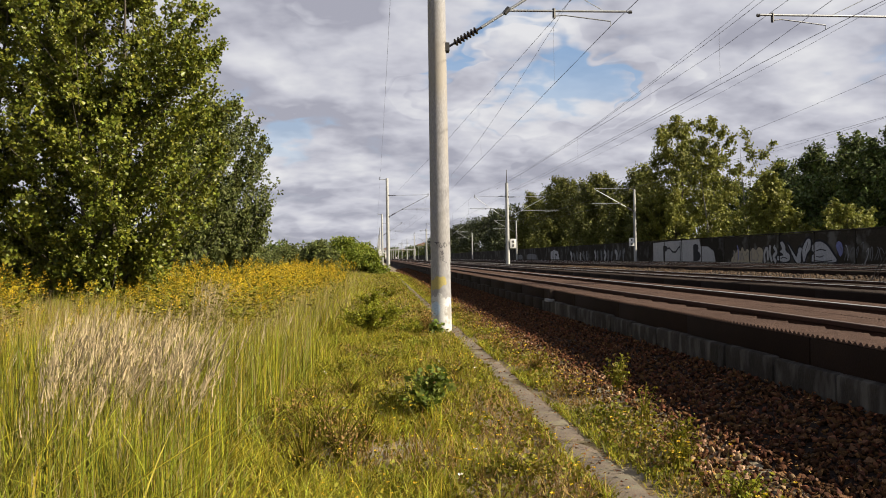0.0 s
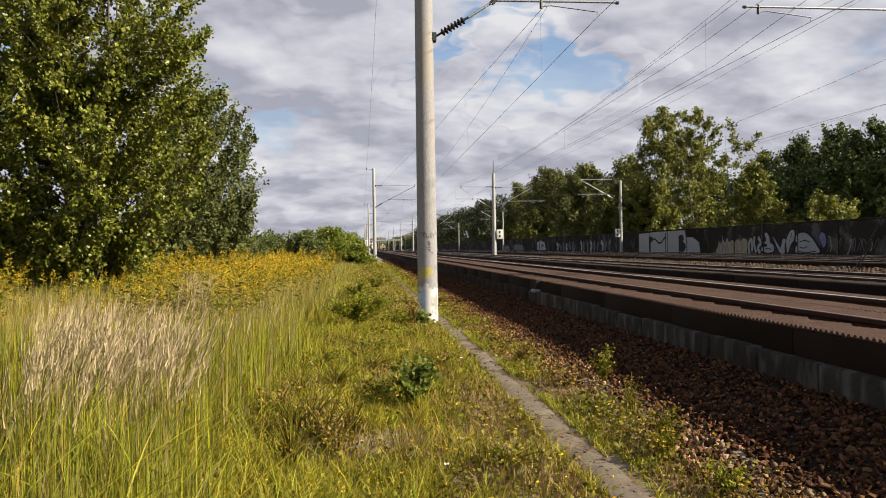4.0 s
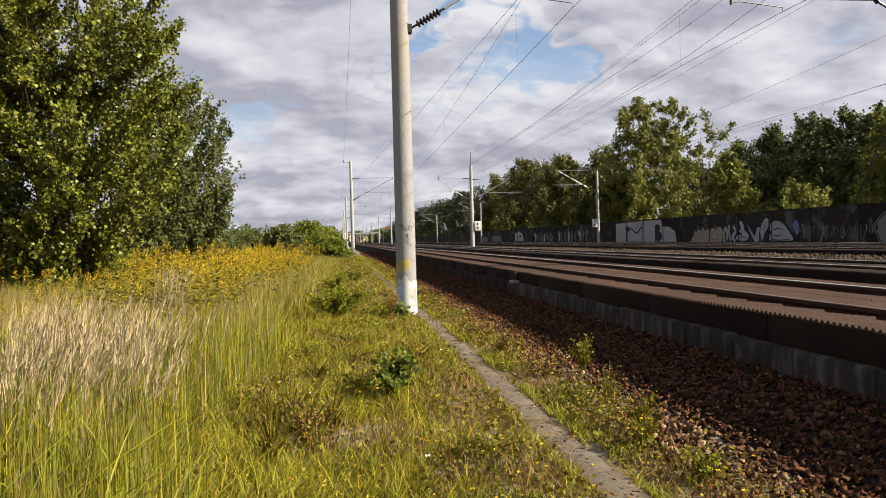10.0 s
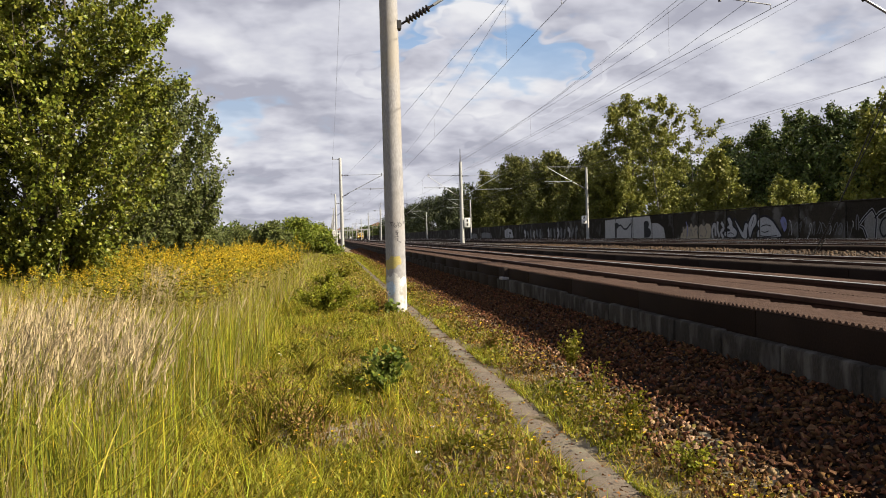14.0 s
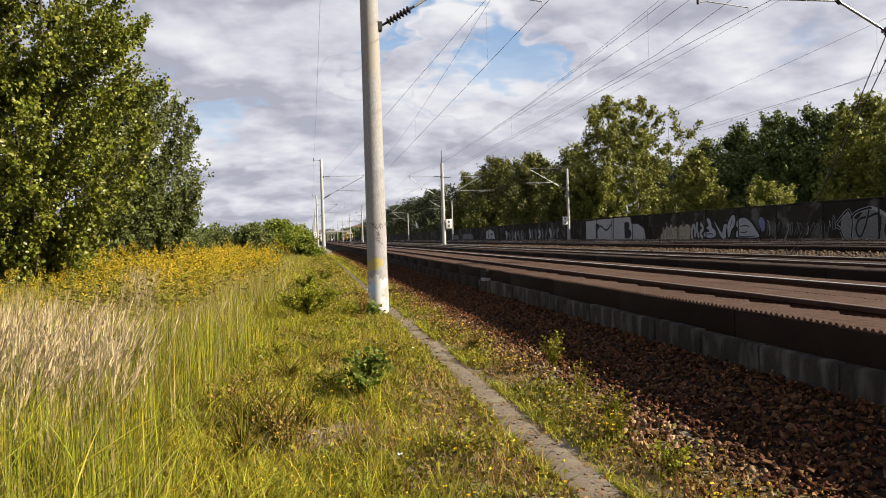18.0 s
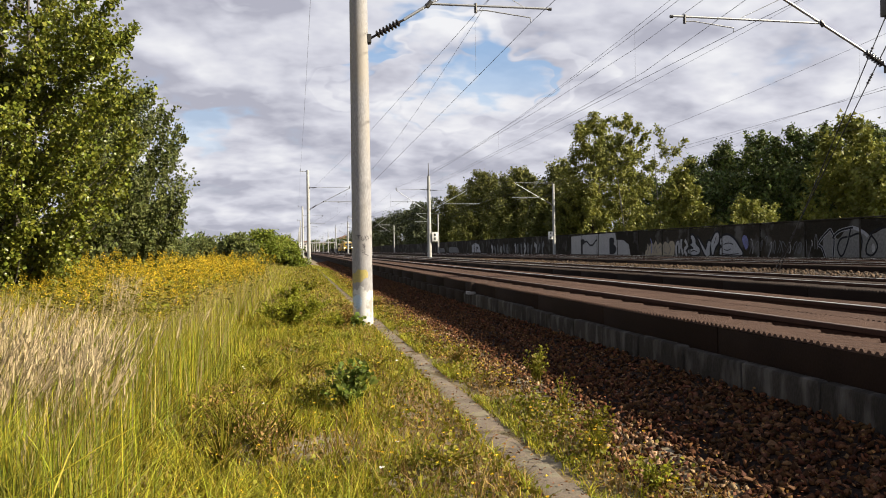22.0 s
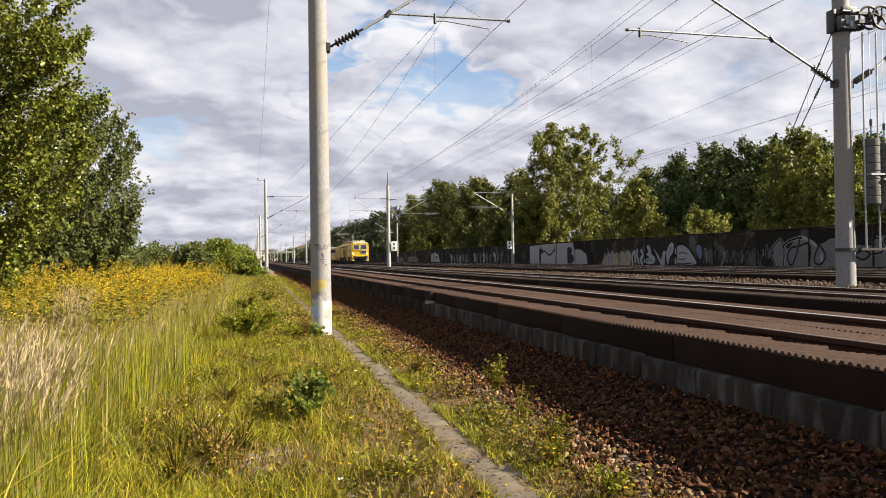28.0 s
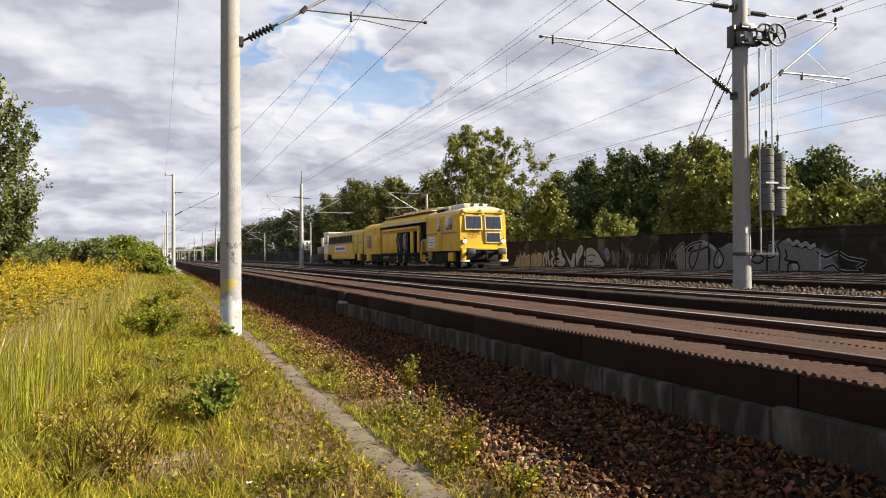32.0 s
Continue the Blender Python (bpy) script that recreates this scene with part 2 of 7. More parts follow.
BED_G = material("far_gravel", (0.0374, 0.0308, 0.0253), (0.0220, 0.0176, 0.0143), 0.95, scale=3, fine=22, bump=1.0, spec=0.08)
FIELD = material("rough_field", (0.10, 0.115, 0.03), (0.13, 0.11, 0.045), 0.95, scale=0.3, fine=6, bump=0.6)
BARRIER = material("barrier_panel", (0.0250, 0.0212, 0.0150), (0.0155, 0.0134, 0.0100), 0.85, scale=1.4, fine=14, bump=0.3, obj=0.3, stain=(0.075, 0.072, 0.065), stain_scale=0.8, spec=0.08)
P_SILVER = material("silver_spray", (0.2474, 0.2474, 0.2474), (0.1826, 0.1826, 0.1826), 0.6, scale=1.2, fine=9, bump=0.1)
P_BLACK = material("black_spray", (0.012, 0.012, 0.014), None, 0.6, scale=2, fine=10, bump=0, spec=0.08)
P_WHITE = material("white_spray", (0.250, 0.255, 0.268), (0.175, 0.182, 0.196), 0.6, scale=1.0, fine=8, bump=0)
P_CREAM = material("cream_spray", (0.2321, 0.1920, 0.1205), (0.1696, 0.1428, 0.1071), 0.6, scale=1.0, fine=8, bump=0)
P_GREY = material("grey_spray", (0.1148, 0.1148, 0.1181), (0.0810, 0.0810, 0.0844), 0.6, scale=1.0, fine=8, bump=0, spec=0.08)
P_FILL = material("faded_grey_spray", (0.150, 0.148, 0.142), (0.105, 0.104, 0.100), 0.7, scale=1.2, fine=9, bump=0.1, spec=0.1)
P_BLUE = material("blue_spray", (0.10, 0.11, 0.26), (0.06, 0.07, 0.16), 0.6, scale=1.0, fine=8, bump=0)
SIGN = material("sign_white", (0.60, 0.60, 0.58), (0.48, 0.48, 0.46), 0.5, scale=2, fine=20, bump=0)
INK = material("sign_black", (0.02, 0.02, 0.02), None, 0.6, scale=2, fine=20, bump=0)
BARK = material("grey_bark", (0.0630, 0.0525, 0.0399), (0.0357, 0.0294, 0.0231), 0.9, scale=3, fine=25, bump=0.8, streak=(1, 1, 0.3))
BIRCHBARK = material("birch_bark", (0.1650, 0.1584, 0.1452), (0.0990, 0.0924, 0.0825), 0.85, scale=2, fine=14, bump=0.4, streak=(1, 1, 1.6))


def leaf(name, base, base2, trans=0.35, island=0.4, hue=0.02, rough=0.62):
    return material(name, base, base2, rough, scale=0.5, fine=3.0, bump=0, island=island, hue=hue, trans=trans, spec=0.25)


LITTER = leaf("fallen_leaf", (0.1591, 0.0677, 0.0207), (0.0796, 0.0335, 0.0127), trans=0.15, island=0.7)
LEAF_POPLAR = leaf("poplar_leaf", (0.1330, 0.1460, 0.0185), (0.0800, 0.0940, 0.0125), island=0.5, hue=0.025, rough=0.38, trans=0.26)
LEAF_WILLOW = leaf("willow_leaf", (0.1062, 0.1212, 0.0331), (0.0670, 0.0843, 0.0246))
LEAF_BUSH = leaf("bush_leaf", (0.1450, 0.1700, 0.0170), (0.0930, 0.1250, 0.0140))
LEAF_BRIGHT = leaf("bright_weed_leaf", (0.2200, 0.2250, 0.0190), (0.1450, 0.1630, 0.0150), trans=0.5)
LEAF_WEED = leaf("weed_leaf", (0.1180, 0.1500, 0.0220), (0.0740, 0.1060, 0.0165))
LEAF_DARK = leaf("dark_leaf", (0.0760, 0.0980, 0.0220), (0.0480, 0.0680, 0.0170), trans=0.14, island=0.6, hue=0.03)
LEAF_CONIFER = leaf("dark_conifer_leaf", (0.034, 0.042, 0.014), (0.022, 0.030, 0.010), trans=0.1)
LEAF_BIRCH = leaf("birch_leaf", (0.1654, 0.1693, 0.0301), (0.1127, 0.1208, 0.0221), trans=0.24, island=0.28)
LEAF_ROW = leaf("mixed_leaf", (0.1050, 0.1090, 0.0210), (0.0640, 0.0720, 0.0160), trans=0.16, island=0.28)
GRASS = leaf("green_grass", (0.2550, 0.2360, 0.0170), (0.1680, 0.1720, 0.0120), trans=0.36, island=0.6, hue=0.04)
GRASS_DEEP = leaf("deep_green_grass", (0.1500, 0.1600, 0.0180), (0.0900, 0.1050, 0.0120), trans=0.3, island=0.5, hue=0.03)
GRASS_DRY = leaf("straw", (0.2795, 0.2218, 0.0964), (0.2174, 0.1663, 0.0643), trans=0.3, island=0.4, hue=0.015)
PLUME = leaf("reed_plume", (0.390, 0.312, 0.185), (0.300, 0.236, 0.132), trans=0.3, island=0.3, hue=0.012, rough=0.8)
GOLD = leaf("goldenrod_flower", (0.455, 0.315, 0.0130), (0.250, 0.190, 0.0130), trans=0.2, island=0.28, hue=0.02, rough=0.8)
HERB = leaf("herb_leaf", (0.1645, 0.1473, 0.0103), (0.1079, 0.1060, 0.0080), trans=0.35, island=0.45, hue=0.03)
HERB_BROWN = leaf("dried_herb", (0.2375, 0.1495, 0.0440), (0.1500, 0.0884, 0.0308), trans=0.2, island=0.4)
HERB_OCHRE = leaf("ochre_herb", (0.1870, 0.1148, 0.0204), (0.1190, 0.0663, 0.0170), trans=0.2, island=0.5)
PETAL = leaf("yellow_petal", (0.5950, 0.3995, 0.0170), (0.5100, 0.3400, 0.0170), trans=0.2, island=0.2)
PETAL_W = leaf("white_petal", (0.75, 0.74, 0.66), (0.65, 0.62, 0.5), trans=0.2, island=0.15)
YELLOW = material("machine_yellow", (0.60, 0.355, 0.008), (0.52, 0.30, 0.008), 0.55, scale=0.8, fine=18, bump=0.03, stain=(0.26, 0.155, 0.03), stain_scale=0.9, stain_at=(0.52, 0.85), spec=0.3)
CREAM = material("machine_cream", (0.56, 0.46, 0.22), (0.46, 0.37, 0.17), 0.5, scale=0.8, fine=18, bump=0.03)
UNDER = material("oily_underframe", (0.0150, 0.0135, 0.0120), (0.0090, 0.0080, 0.0075), 0.7, scale=3, fine=40, bump=0.3, spec=0.08)
BROWN = material("brown_band", (0.16, 0.075, 0.03), None, 0.5, scale=2, fine=20, bump=0)
RUBBER = material("black_rubber", (0.02, 0.02, 0.02), None, 0.6, scale=4, fine=40, bump=0.05)
ROOFW = material("pale_roof_paint", (0.58, 0.55, 0.45), (0.44, 0.41, 0.33), 0.5, scale=2, fine=30, bump=0.05)
# the reflected sky's blue is mixed into the dark pane colour
GLASS = material("sky_tinted_window", (0.0211, 0.0290, 0.0490), (0.0132, 0.0185, 0.0317), 0.10, scale=1, fine=8, bump=0, spec=0.8)
LAMP = glowing("headlamp", (1.0, 0.93, 0.75), 6.0)
HOUSE_W = material("pale_render", (0.62, 0.60, 0.57), None, 0.8, scale=0.3, fine=3, bump=0.1)
ROOF_R = material("tile_roof", (0.20, 0.10, 0.07), None, 0.85, scale=0.5, fine=6, bump=0.2)

# ---------------------------------------------------------------- building helpers


class Shape:
    """Collects vertices and faces of one mesh."""

    def __init__(self):
        self.v, self.f = [], []

    def add(self, verts, faces):
        n = len(self.v)
        self.v += [tuple(p) for p in verts]
        self.f += [tuple(i + n for i in q) for q in faces]
        return self

    def box(self, x0, y0, z0, x1, y1, z1, bevel=0.0):
        if bevel <= 0:
            return self.add([(x0, y0, z0), (x1, y0, z0), (x1, y1, z0), (x0, y1, z0), (x0, y0, z1), (x1, y0, z1), (x1, y1, z1), (x0, y1, z1)],
                            [(3, 2, 1, 0), (4, 5, 6, 7), (0, 1, 5, 4), (1, 2, 6, 5), (2, 3, 7, 6), (3, 0, 4, 7)])
        b = bmesh.new()
        bmesh.ops.create_cube(b, size=1.0, matrix=Matrix.Translation(((x0 + x1) / 2, (y0 + y1) / 2, (z0 + z1) / 2)) @ Matrix.Diagonal((x1 - x0, y1 - y0, z1 - z0, 1)))
        bmesh.ops.bevel(b, geom=b.edges[:], offset=bevel, segments=2, affect="EDGES", profile=0.5)
        b.verts.index_update()
        self.add([v.co[:] for v in b.verts], [[v.index for v in q.verts] for q in b.faces])
        b.free()
        return self

    def tube(self, pts, radii, n=12, caps=True):
        """A round tube through points; radii is a number or a list."""
        pts = [Vector(p) for p in pts]
        if isinstance(radii, (int, float)):
            radii = [radii] * len(pts)
        radii = [float(q) for q in radii]
        base = len(self.v)
        for i, p in enumerate(pts):
            d = (pts[min(i + 1, len(pts) - 1)] - pts[max(i - 1, 0)]).normalized()
            a = d.cross(Vector((0, 0, 1)) if abs(d.z) < 0.95 else Vector((1, 0, 0))).normalized()
            b = d.cross(a)
            for k in range(n):
                w = 2 * math.pi * k / n
                self.v.append(tuple(p + radii[i] * (math.cos(w) * a + math.sin(w) * b)))
        for i in range(len(pts) - 1):
            for k in range(n):
                q = base + i * n
                self.f.append((q + k, q + (k + 1) % n, q + n + (k + 1) % n, q + n + k))
        if caps:
            self.f.append(tuple(base + k for k in reversed(range(n))))
            q = base + (len(pts) - 1) * n
            self.f.append(tuple(q + k for k in range(n)))
        return self

    def prism(self, outline, axis, lo, hi):
        """An outline (u, v) drawn out along an axis: for 'y' the outline is (x, z), for 'x' it is (y, z), for 'z' (x, y)."""
        def put(u, w, s):
            return {"y": (u, s, w), "x": (s, u, w), "z": (u, w, s)}[axis]
        n = len(outline)
        base = len(self.v)
        self.v += [put(u, w, lo) for u, w in outline] + [put(u, w, hi) for u, w in outline]
        self.f += [(base + i, base + (i + 1) % n, base + n + (i + 1) % n, base + n + i) for i in range(n)]
        self.f += [tuple(base + i for i in reversed(range(n))), tuple(base + n + i for i in range(n))]
        return self

    def mesh(self, name, smooth=None):
        me = bpy.data.meshes.new(name)
        me.from_pydata(self.v, [], self.f)
        b = bmesh.new()
        b.from_mesh(me)
        bmesh.ops.recalc_face_normals(b, faces=b.faces[:])
        b.to_mesh(me)
        b.free()
        if smooth is not None:
            me.polygons.foreach_set("use_smooth", [True] * len(me.polygons))
            me.set_sharp_from_angle(angle=radians(smooth))
        return me


def part(name, shape, mat, parent, label="", smooth=35):
    me = shape.mesh(name, smooth) if isinstance(shape, Shape) else shape
    if not me.materials:
        me.materials.append(mat)
    ob = new(name, me)
    ob.parent = parent
    if label:
        ob["label"] = label
    return ob


def thing(name, x, y, z, label="", category="", group="", kind="", rz=0.0):
    ob = new(name)
    ob.matrix_basis = pose(x, y, z, 0, 0, rz)
    ob.empty_display_size = 0.2
    return tagged(ob, label, category, group, kind)


def array_mesh(name, verts, faces, mat):
    """A mesh from numpy arrays; faces all with the same number of corners."""
    me = bpy.data.meshes.new(name)
    nf, k = faces.shape
    me.vertices.add(len(verts))
    me.vertices.foreach_set("co", np.ascontiguousarray(verts, dtype=np.float32).ravel())
    me.loops.add(nf * k)
    me.loops.foreach_set("vertex_index", np.ascontiguousarray(faces, dtype=np.int32).ravel())
    me.polygons.add(nf)
    me.polygons.foreach_set("loop_start", np.arange(nf, dtype=np.int32) * k)
    me.polygons.foreach_set("loop_total", np.full(nf, k, dtype=np.int32))
    me.update(calc_edges=True)
    me.materials.append(mat)
    return me


rng = np.random.default_rng(7)

# ---------------------------------------------------------------- plan, in metres: x across the tracks, y along them
RAIL_Z = 0.83
TRACK_A, TRACK_B, TRACK_C, TRACK_D = 5.12, 9.77, 17.00, 21.20
RAIL_Z2 = 0.87        # the two far tracks lie a little higher
ROW_LEFT, ROW_MID, ROW_RIGHT = 1.27, 13.40, 24.80
MAST_Y, SPAN = 15.0, 62.0
WALL_X, WALL_TOP = 26.3, 2.70


def smooth01(a, b, t):
    t = np.clip((t - a) / (b - a), 0, 1)
    return t * t * (3 - 2 * t)


PROFILE_X = [-4000, -60, 1.3, 1.75, 2.3, 2.9, 3.55, 11.2, 11.8, 15.3, 15.8, 22.8, 23.6, 27.0, 34, 4000]
PROFILE_Z = [0.0, 0.0, 0.0, 0.03, 0.07, 0.18, 0.31, 0.40, 0.66, 0.66, 0.60, 0.60, 0.45, 0.40, 0.3, 0.3]


def ground_z(x, y):
    x, y = np.asarray(x, float), np.asarray(y, float)
    z = np.interp(x, PROFILE_X, PROFILE_Z)
    left = 1 - smooth01(1.0, 2.4, x)
    z = z + left * (0.22 * smooth01(20, 80, y) + 0.05 * np.sin(x * 0.9 + 1.3) * np.sin(y * 0.55) * smooth01(0.5, 3.0, -x) + 0.015 * np.sin(x * 3.1 + y * 2.3))
    return z


def make_ground():
    xs = np.unique(np.concatenate([np.array([-3500, -1500, -600, -250, -120, -70]), np.arange(-45, -6, 1.5), np.arange(-6, 4, 0.25), np.array([5, 8, 11.2, 11.8, 14, 15.3, 15.8, 20, 22.8, 23.6, 26, 27.0, 30, 34, 45, 70, 120, 300, 800, 3500])]))
    ys = np.unique(np.concatenate([np.array([-3500, -800, -200, -60, -25, -10]), np.arange(-4, 30, 0.5), np.arange(30, 90, 3), np.array([100, 130, 180, 260, 400, 700, 1200, 2200, 4000])]))
    X, Y = np.meshgrid(xs, ys)
    Z = ground_z(X, Y)
    verts = np.stack([X.ravel(), Y.ravel(), Z.ravel()], 1)
    w = len(xs)
    i, j = np.meshgrid(np.arange(len(ys) - 1), np.arange(w - 1), indexing="ij")
    a = (i * w + j).ravel()
    faces = np.stack([a, a + 1, a + w + 1, a + w], 1)
    me = array_mesh("ground", verts, faces, SOIL)
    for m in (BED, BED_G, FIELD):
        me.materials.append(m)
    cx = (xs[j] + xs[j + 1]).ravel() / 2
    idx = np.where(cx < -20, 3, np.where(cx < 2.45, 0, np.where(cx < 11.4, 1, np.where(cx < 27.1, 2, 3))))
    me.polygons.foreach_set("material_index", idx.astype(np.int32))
    me.polygons.foreach_set("use_smooth", [True] * len(me.polygons))
    tagged(new("ground", me), "sandy grassed verge, ballast bed and rough field beside the railway", "ground", kind="structure")


make_ground()

# ---------------------------------------------------------------- tracks
Y0, Y1 = -30.0, 900.0


def rail_outline(s=1.0):
    return [(-.075, -.172), (.075, -.172), (.075, -.160), (.012, -.140), (.009, -.050), (.036, -.038), (.036, -.004), (.030, 0), (-.030, 0), (-.036, -.004), (-.036, -.038), (-.009, -.050), (-.012, -.140), (-.075, -.160)]


def make_rails(rz, cx):
    for s in (-1, 1):
        x = cx + s * 0.7535
        r = thing("rail", x, 0, rz, "rust-brown steel rail with a polished running surface", "rail", "running rails", "structure")
        part("rail_body", Shape().prism(rail_outline(), "y", Y0, Y1), RUST, r, smooth=None)
        part("running_surface", Shape().prism([(-.030, .001), (.030, .001), (.031, .004), (-.031, .004)], "y", Y0, Y1), DULL if s < 0 and cx == TRACK_A else STEEL, r, "running surface darkened to leave out the glint" if s < 0 and cx == TRACK_A else "polished steel running surface", None)


for rz, cx in ((RAIL_Z, TRACK_A), (RAIL_Z, TRACK_B), (RAIL_Z2, TRACK_C), (RAIL_Z2, TRACK_D)):
    make_rails(rz, cx)

PITCH = 0.64          # one absorber plate to a rail seat
GROOVE = PITCH / 9    # nine ridges to a plate


def grooved(x0, x1, top, depth, thick, back=0.0, joint=0.012):
    """A porous plate with ridges that run across the track. back: how far its rear edge slants."""
    s = Shape()
    ys, zs = [], []
    n = 9
    for i in range(n):
        for u, d in ((0.08, 1), (0.25, 0), (0.58, 0), (0.75, 1)):
            ys.append((i + u) * GROOVE)
            zs.append(top - depth * d)
    ys = [joint / 2] + ys + [PITCH - joint / 2]
    zs = [top - depth] + zs + [top - depth]
    m = len(ys)
    v = [(x0, y, z) for y, z in zip(ys, zs)] + [(x1 - back * (y / PITCH), y, z) for y, z in zip(ys, zs)]
    v += [(x0, y, top - thick) for y in ys] + [(x1 - back * (y / PITCH), y, top - thick) for y in ys]
    f = []
    for i in range(m - 1):
        f += [(i, m + i, m + i + 1, i + 1), (i, i + 1, 2 * m + i + 1, 2 * m + i), (m + i, 3 * m + i, 3 * m + i + 1, m + i + 1)]
    f += [(0, 2 * m, 3 * m, m), (m - 1, 2 * m - 1, 4 * m - 1, 3 * m - 1)]
    return s.add(v, f)


def make_slab(cx, rz, name, y_start, count, ABSORB):
    """Ballastless track: slab, edge beam, outer and inner absorber plates."""
    t = thing(name, cx, 0, rz - RAIL_Z, "ballastless track slab with pinkish porous sound absorbers between its rails", "track slab", kind="structure")
    top = RAIL_Z - 0.03
    part("slab", Shape().box(-1.36, Y0, 0.30, 1.36, Y1, RAIL_Z - 0.19, 0.0), SLAB, t, "concrete slab darkened for the gaps between the plates", None)
    front = grooved(-1.475, -0.98, top, 0.019, 0.030, 0.17)
    inner_a = grooved(-0.60, -0.035, top - 0.005, 0.012, 0.13)
    inner_b = grooved(0.0, 0.37, top - 0.005, 0.012, 0.13)
    rear = grooved(0.92, 1.46, top, 0.022, 0.15)
    tab = Shape()
    for i in range(9):
        tab.box(-0.035, i * GROOVE, top - 0.11, 0.0, (i + 0.45) * GROOVE, top - 0.012)
    meshes = [(s.mesh("absorber_plate"), nm) for s, nm in ((front, "outer_plate"), (inner_a, "inner_plate"), (inner_b, "inner_plate"), (rear, "outer_plate"))]
    tab_me = tab.mesh("plate_bridge")
    for me, nm in meshes:
        me.materials.append(ABSORB)
    tab_me.materials.append(ABSORB)
    for me, nm in meshes:
        for i in range(count):
            o = part(nm, me, ABSORB, t)
            o.location = (0, y_start + i * PITCH, random.uniform(-.004, .004))
    part("plate_bridges", merged(tab_me, [(0, y_start + i * PITCH, 0) for i in range(count)], ABSORB), ABSORB, t)["kind"] = "stuff"
    y2 = y_start + count * PITCH
    for nm, x0, x1 in (("far_outer_absorber", -1.475, -1.06), ("far_inner_absorber", -0.60, 0.37), ("far_outer_absorber", 0.92, 1.46)):
        part(nm, Shape().box(x0, y2, top - .035, x1, Y1, top - 0.008), ABSORB, t, smooth=None)
        part(nm, Shape().box(x0, Y0, top - .035, x1, y_start, top - 0.008), ABSORB, t, smooth=None)
    # edge beam under the outer plates, in lengths; its shade is in the colour
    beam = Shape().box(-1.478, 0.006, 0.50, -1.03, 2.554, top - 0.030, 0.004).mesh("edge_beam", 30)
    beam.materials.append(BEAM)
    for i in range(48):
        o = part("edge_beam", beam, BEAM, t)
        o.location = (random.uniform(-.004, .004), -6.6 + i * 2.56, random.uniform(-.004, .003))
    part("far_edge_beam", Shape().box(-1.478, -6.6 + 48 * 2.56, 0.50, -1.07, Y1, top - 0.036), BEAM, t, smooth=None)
    # rail fastenings
    clip = Shape().box(-.06, -.05, 0, .06, .05, .035).box(-.035, -.025, .035, .035, .025, .06)
    me = clip.mesh("clip")
    at = [(s * 0.7535 + q, y_start + (i + .5) * PITCH, RAIL_Z - .19) for i in range(count) for s in (-1, 1) for q in (-.13, .13)]
    part("rail_fastenings", merged(me, at, RUST), RUST, t, "rusty rail fastenings")["kind"] = "stuff"
    return t


def merged(me, places, mat, turns=None, scales=None):
    """Copies of a small mesh joined into one, by arrays."""
    n = len(me.vertices)
    co = np.empty(n * 3, np.float32)
    me.vertices.foreach_get("co", co)
    co = co.reshape(-1, 3)
    me.calc_loop_triangles()
    tri = np.empty(len(me.loop_triangles) * 3, np.int32)
    me.loop_triangles.foreach_get("vertices", tri)
    tri = tri.reshape(-1, 3)
    P = np.array(places, np.float32)
    k = len(P)
    V = np.repeat(co[None], k, 0)
    if scales is not None:
        V = V * np.asarray(scales, np.float32).reshape(k, 1, -1)
    if turns is not None:
        V = np.einsum("kij,knj->kni", np.asarray(turns, np.float32), V)
    V = V + P[:, None]
    F = tri[None] + (np.arange(k) * n)[:, None, None]
    return array_mesh(me.name + "_many", V.reshape(-1, 3), F.reshape(-1, 3), mat)


make_slab(TRACK_A, RAIL_Z, "track_slab_1", 1.0 - 15 * PITCH, 85, ABSORB)
make_slab(TRACK_B, RAIL_Z, "track_slab_2", 4.0, 60, ABSORB_DARK)
make_slab(TRACK_C, RAIL_Z2, "track_slab_3", 11.0, 50, ABSORB_DARK)
make_slab(TRACK_D, RAIL_Z2, "track_slab_4", 14.0, 40, ABSORB_DARK)


def random_turns(n):
    q = rng.normal(size=(n, 4))
    q /= np.linalg.norm(q, axis=1)[:, None]
    w, x, y, z = q.T
    return np.stack([1 - 2 * (y * y + z * z), 2 * (x * y - z * w), 2 * (x * z + y * w), 2 * (x * y + z * w), 1 - 2 * (x * x + z * z), 2 * (y * z - x * w), 2 * (x * z - y * w), 2 * (y * z + x * w), 1 - 2 * (x * x + y * y)], 1).reshape(-1, 3, 3)


def stone_mesh(seed):
    r = random.Random(seed)
    b = bmesh.new()
    for _ in range(8):
        d = Vector((r.gauss(0, 1), r.gauss(0, 1), r.gauss(0, 1))).normalized()
        b.verts.new((d.x * 0.52, d.y * 0.44, d.z * 0.33))
    hull = bmesh.ops.convex_hull(b, input=b.verts[:])
    for v in [v for v in b.verts if not v.link_faces]:
        b.verts.remove(v)
    me = bpy.data.meshes.new("stone")
    b.to_mesh(me)
    b.free()
    return me


def stones(name, n, xr, yr, size, mat, label, density=None, seed=1, dz=0.0):
    meshes = [stone_mesh(seed * 10 + i) for i in range(4)]
    x = rng.uniform(*xr, n)
    u = rng.uniform(0, 1, n)
    y = yr[0] + (yr[1] - yr[0]) * u ** 1.6
    if density is not None:
        keep = rng.uniform(0, 1, n) < density(x, y)
        x, y = x[keep], y[keep]
    z = ground_z(x, y) + rng.uniform(-0.01, 0.02, len(x)) + dz
    s = size * rng.uniform(0.6, 1.5, len(x))
    root = None
    for i, me in enumerate(meshes):
        k = slice(i, None, 4)
        m = merged(me, np.stack([x[k], y[k], z[k]], 1), mat, random_turns(len(x[k])), s[k])
        tagged(new(name, m), label, "ballast", kind="stuff")


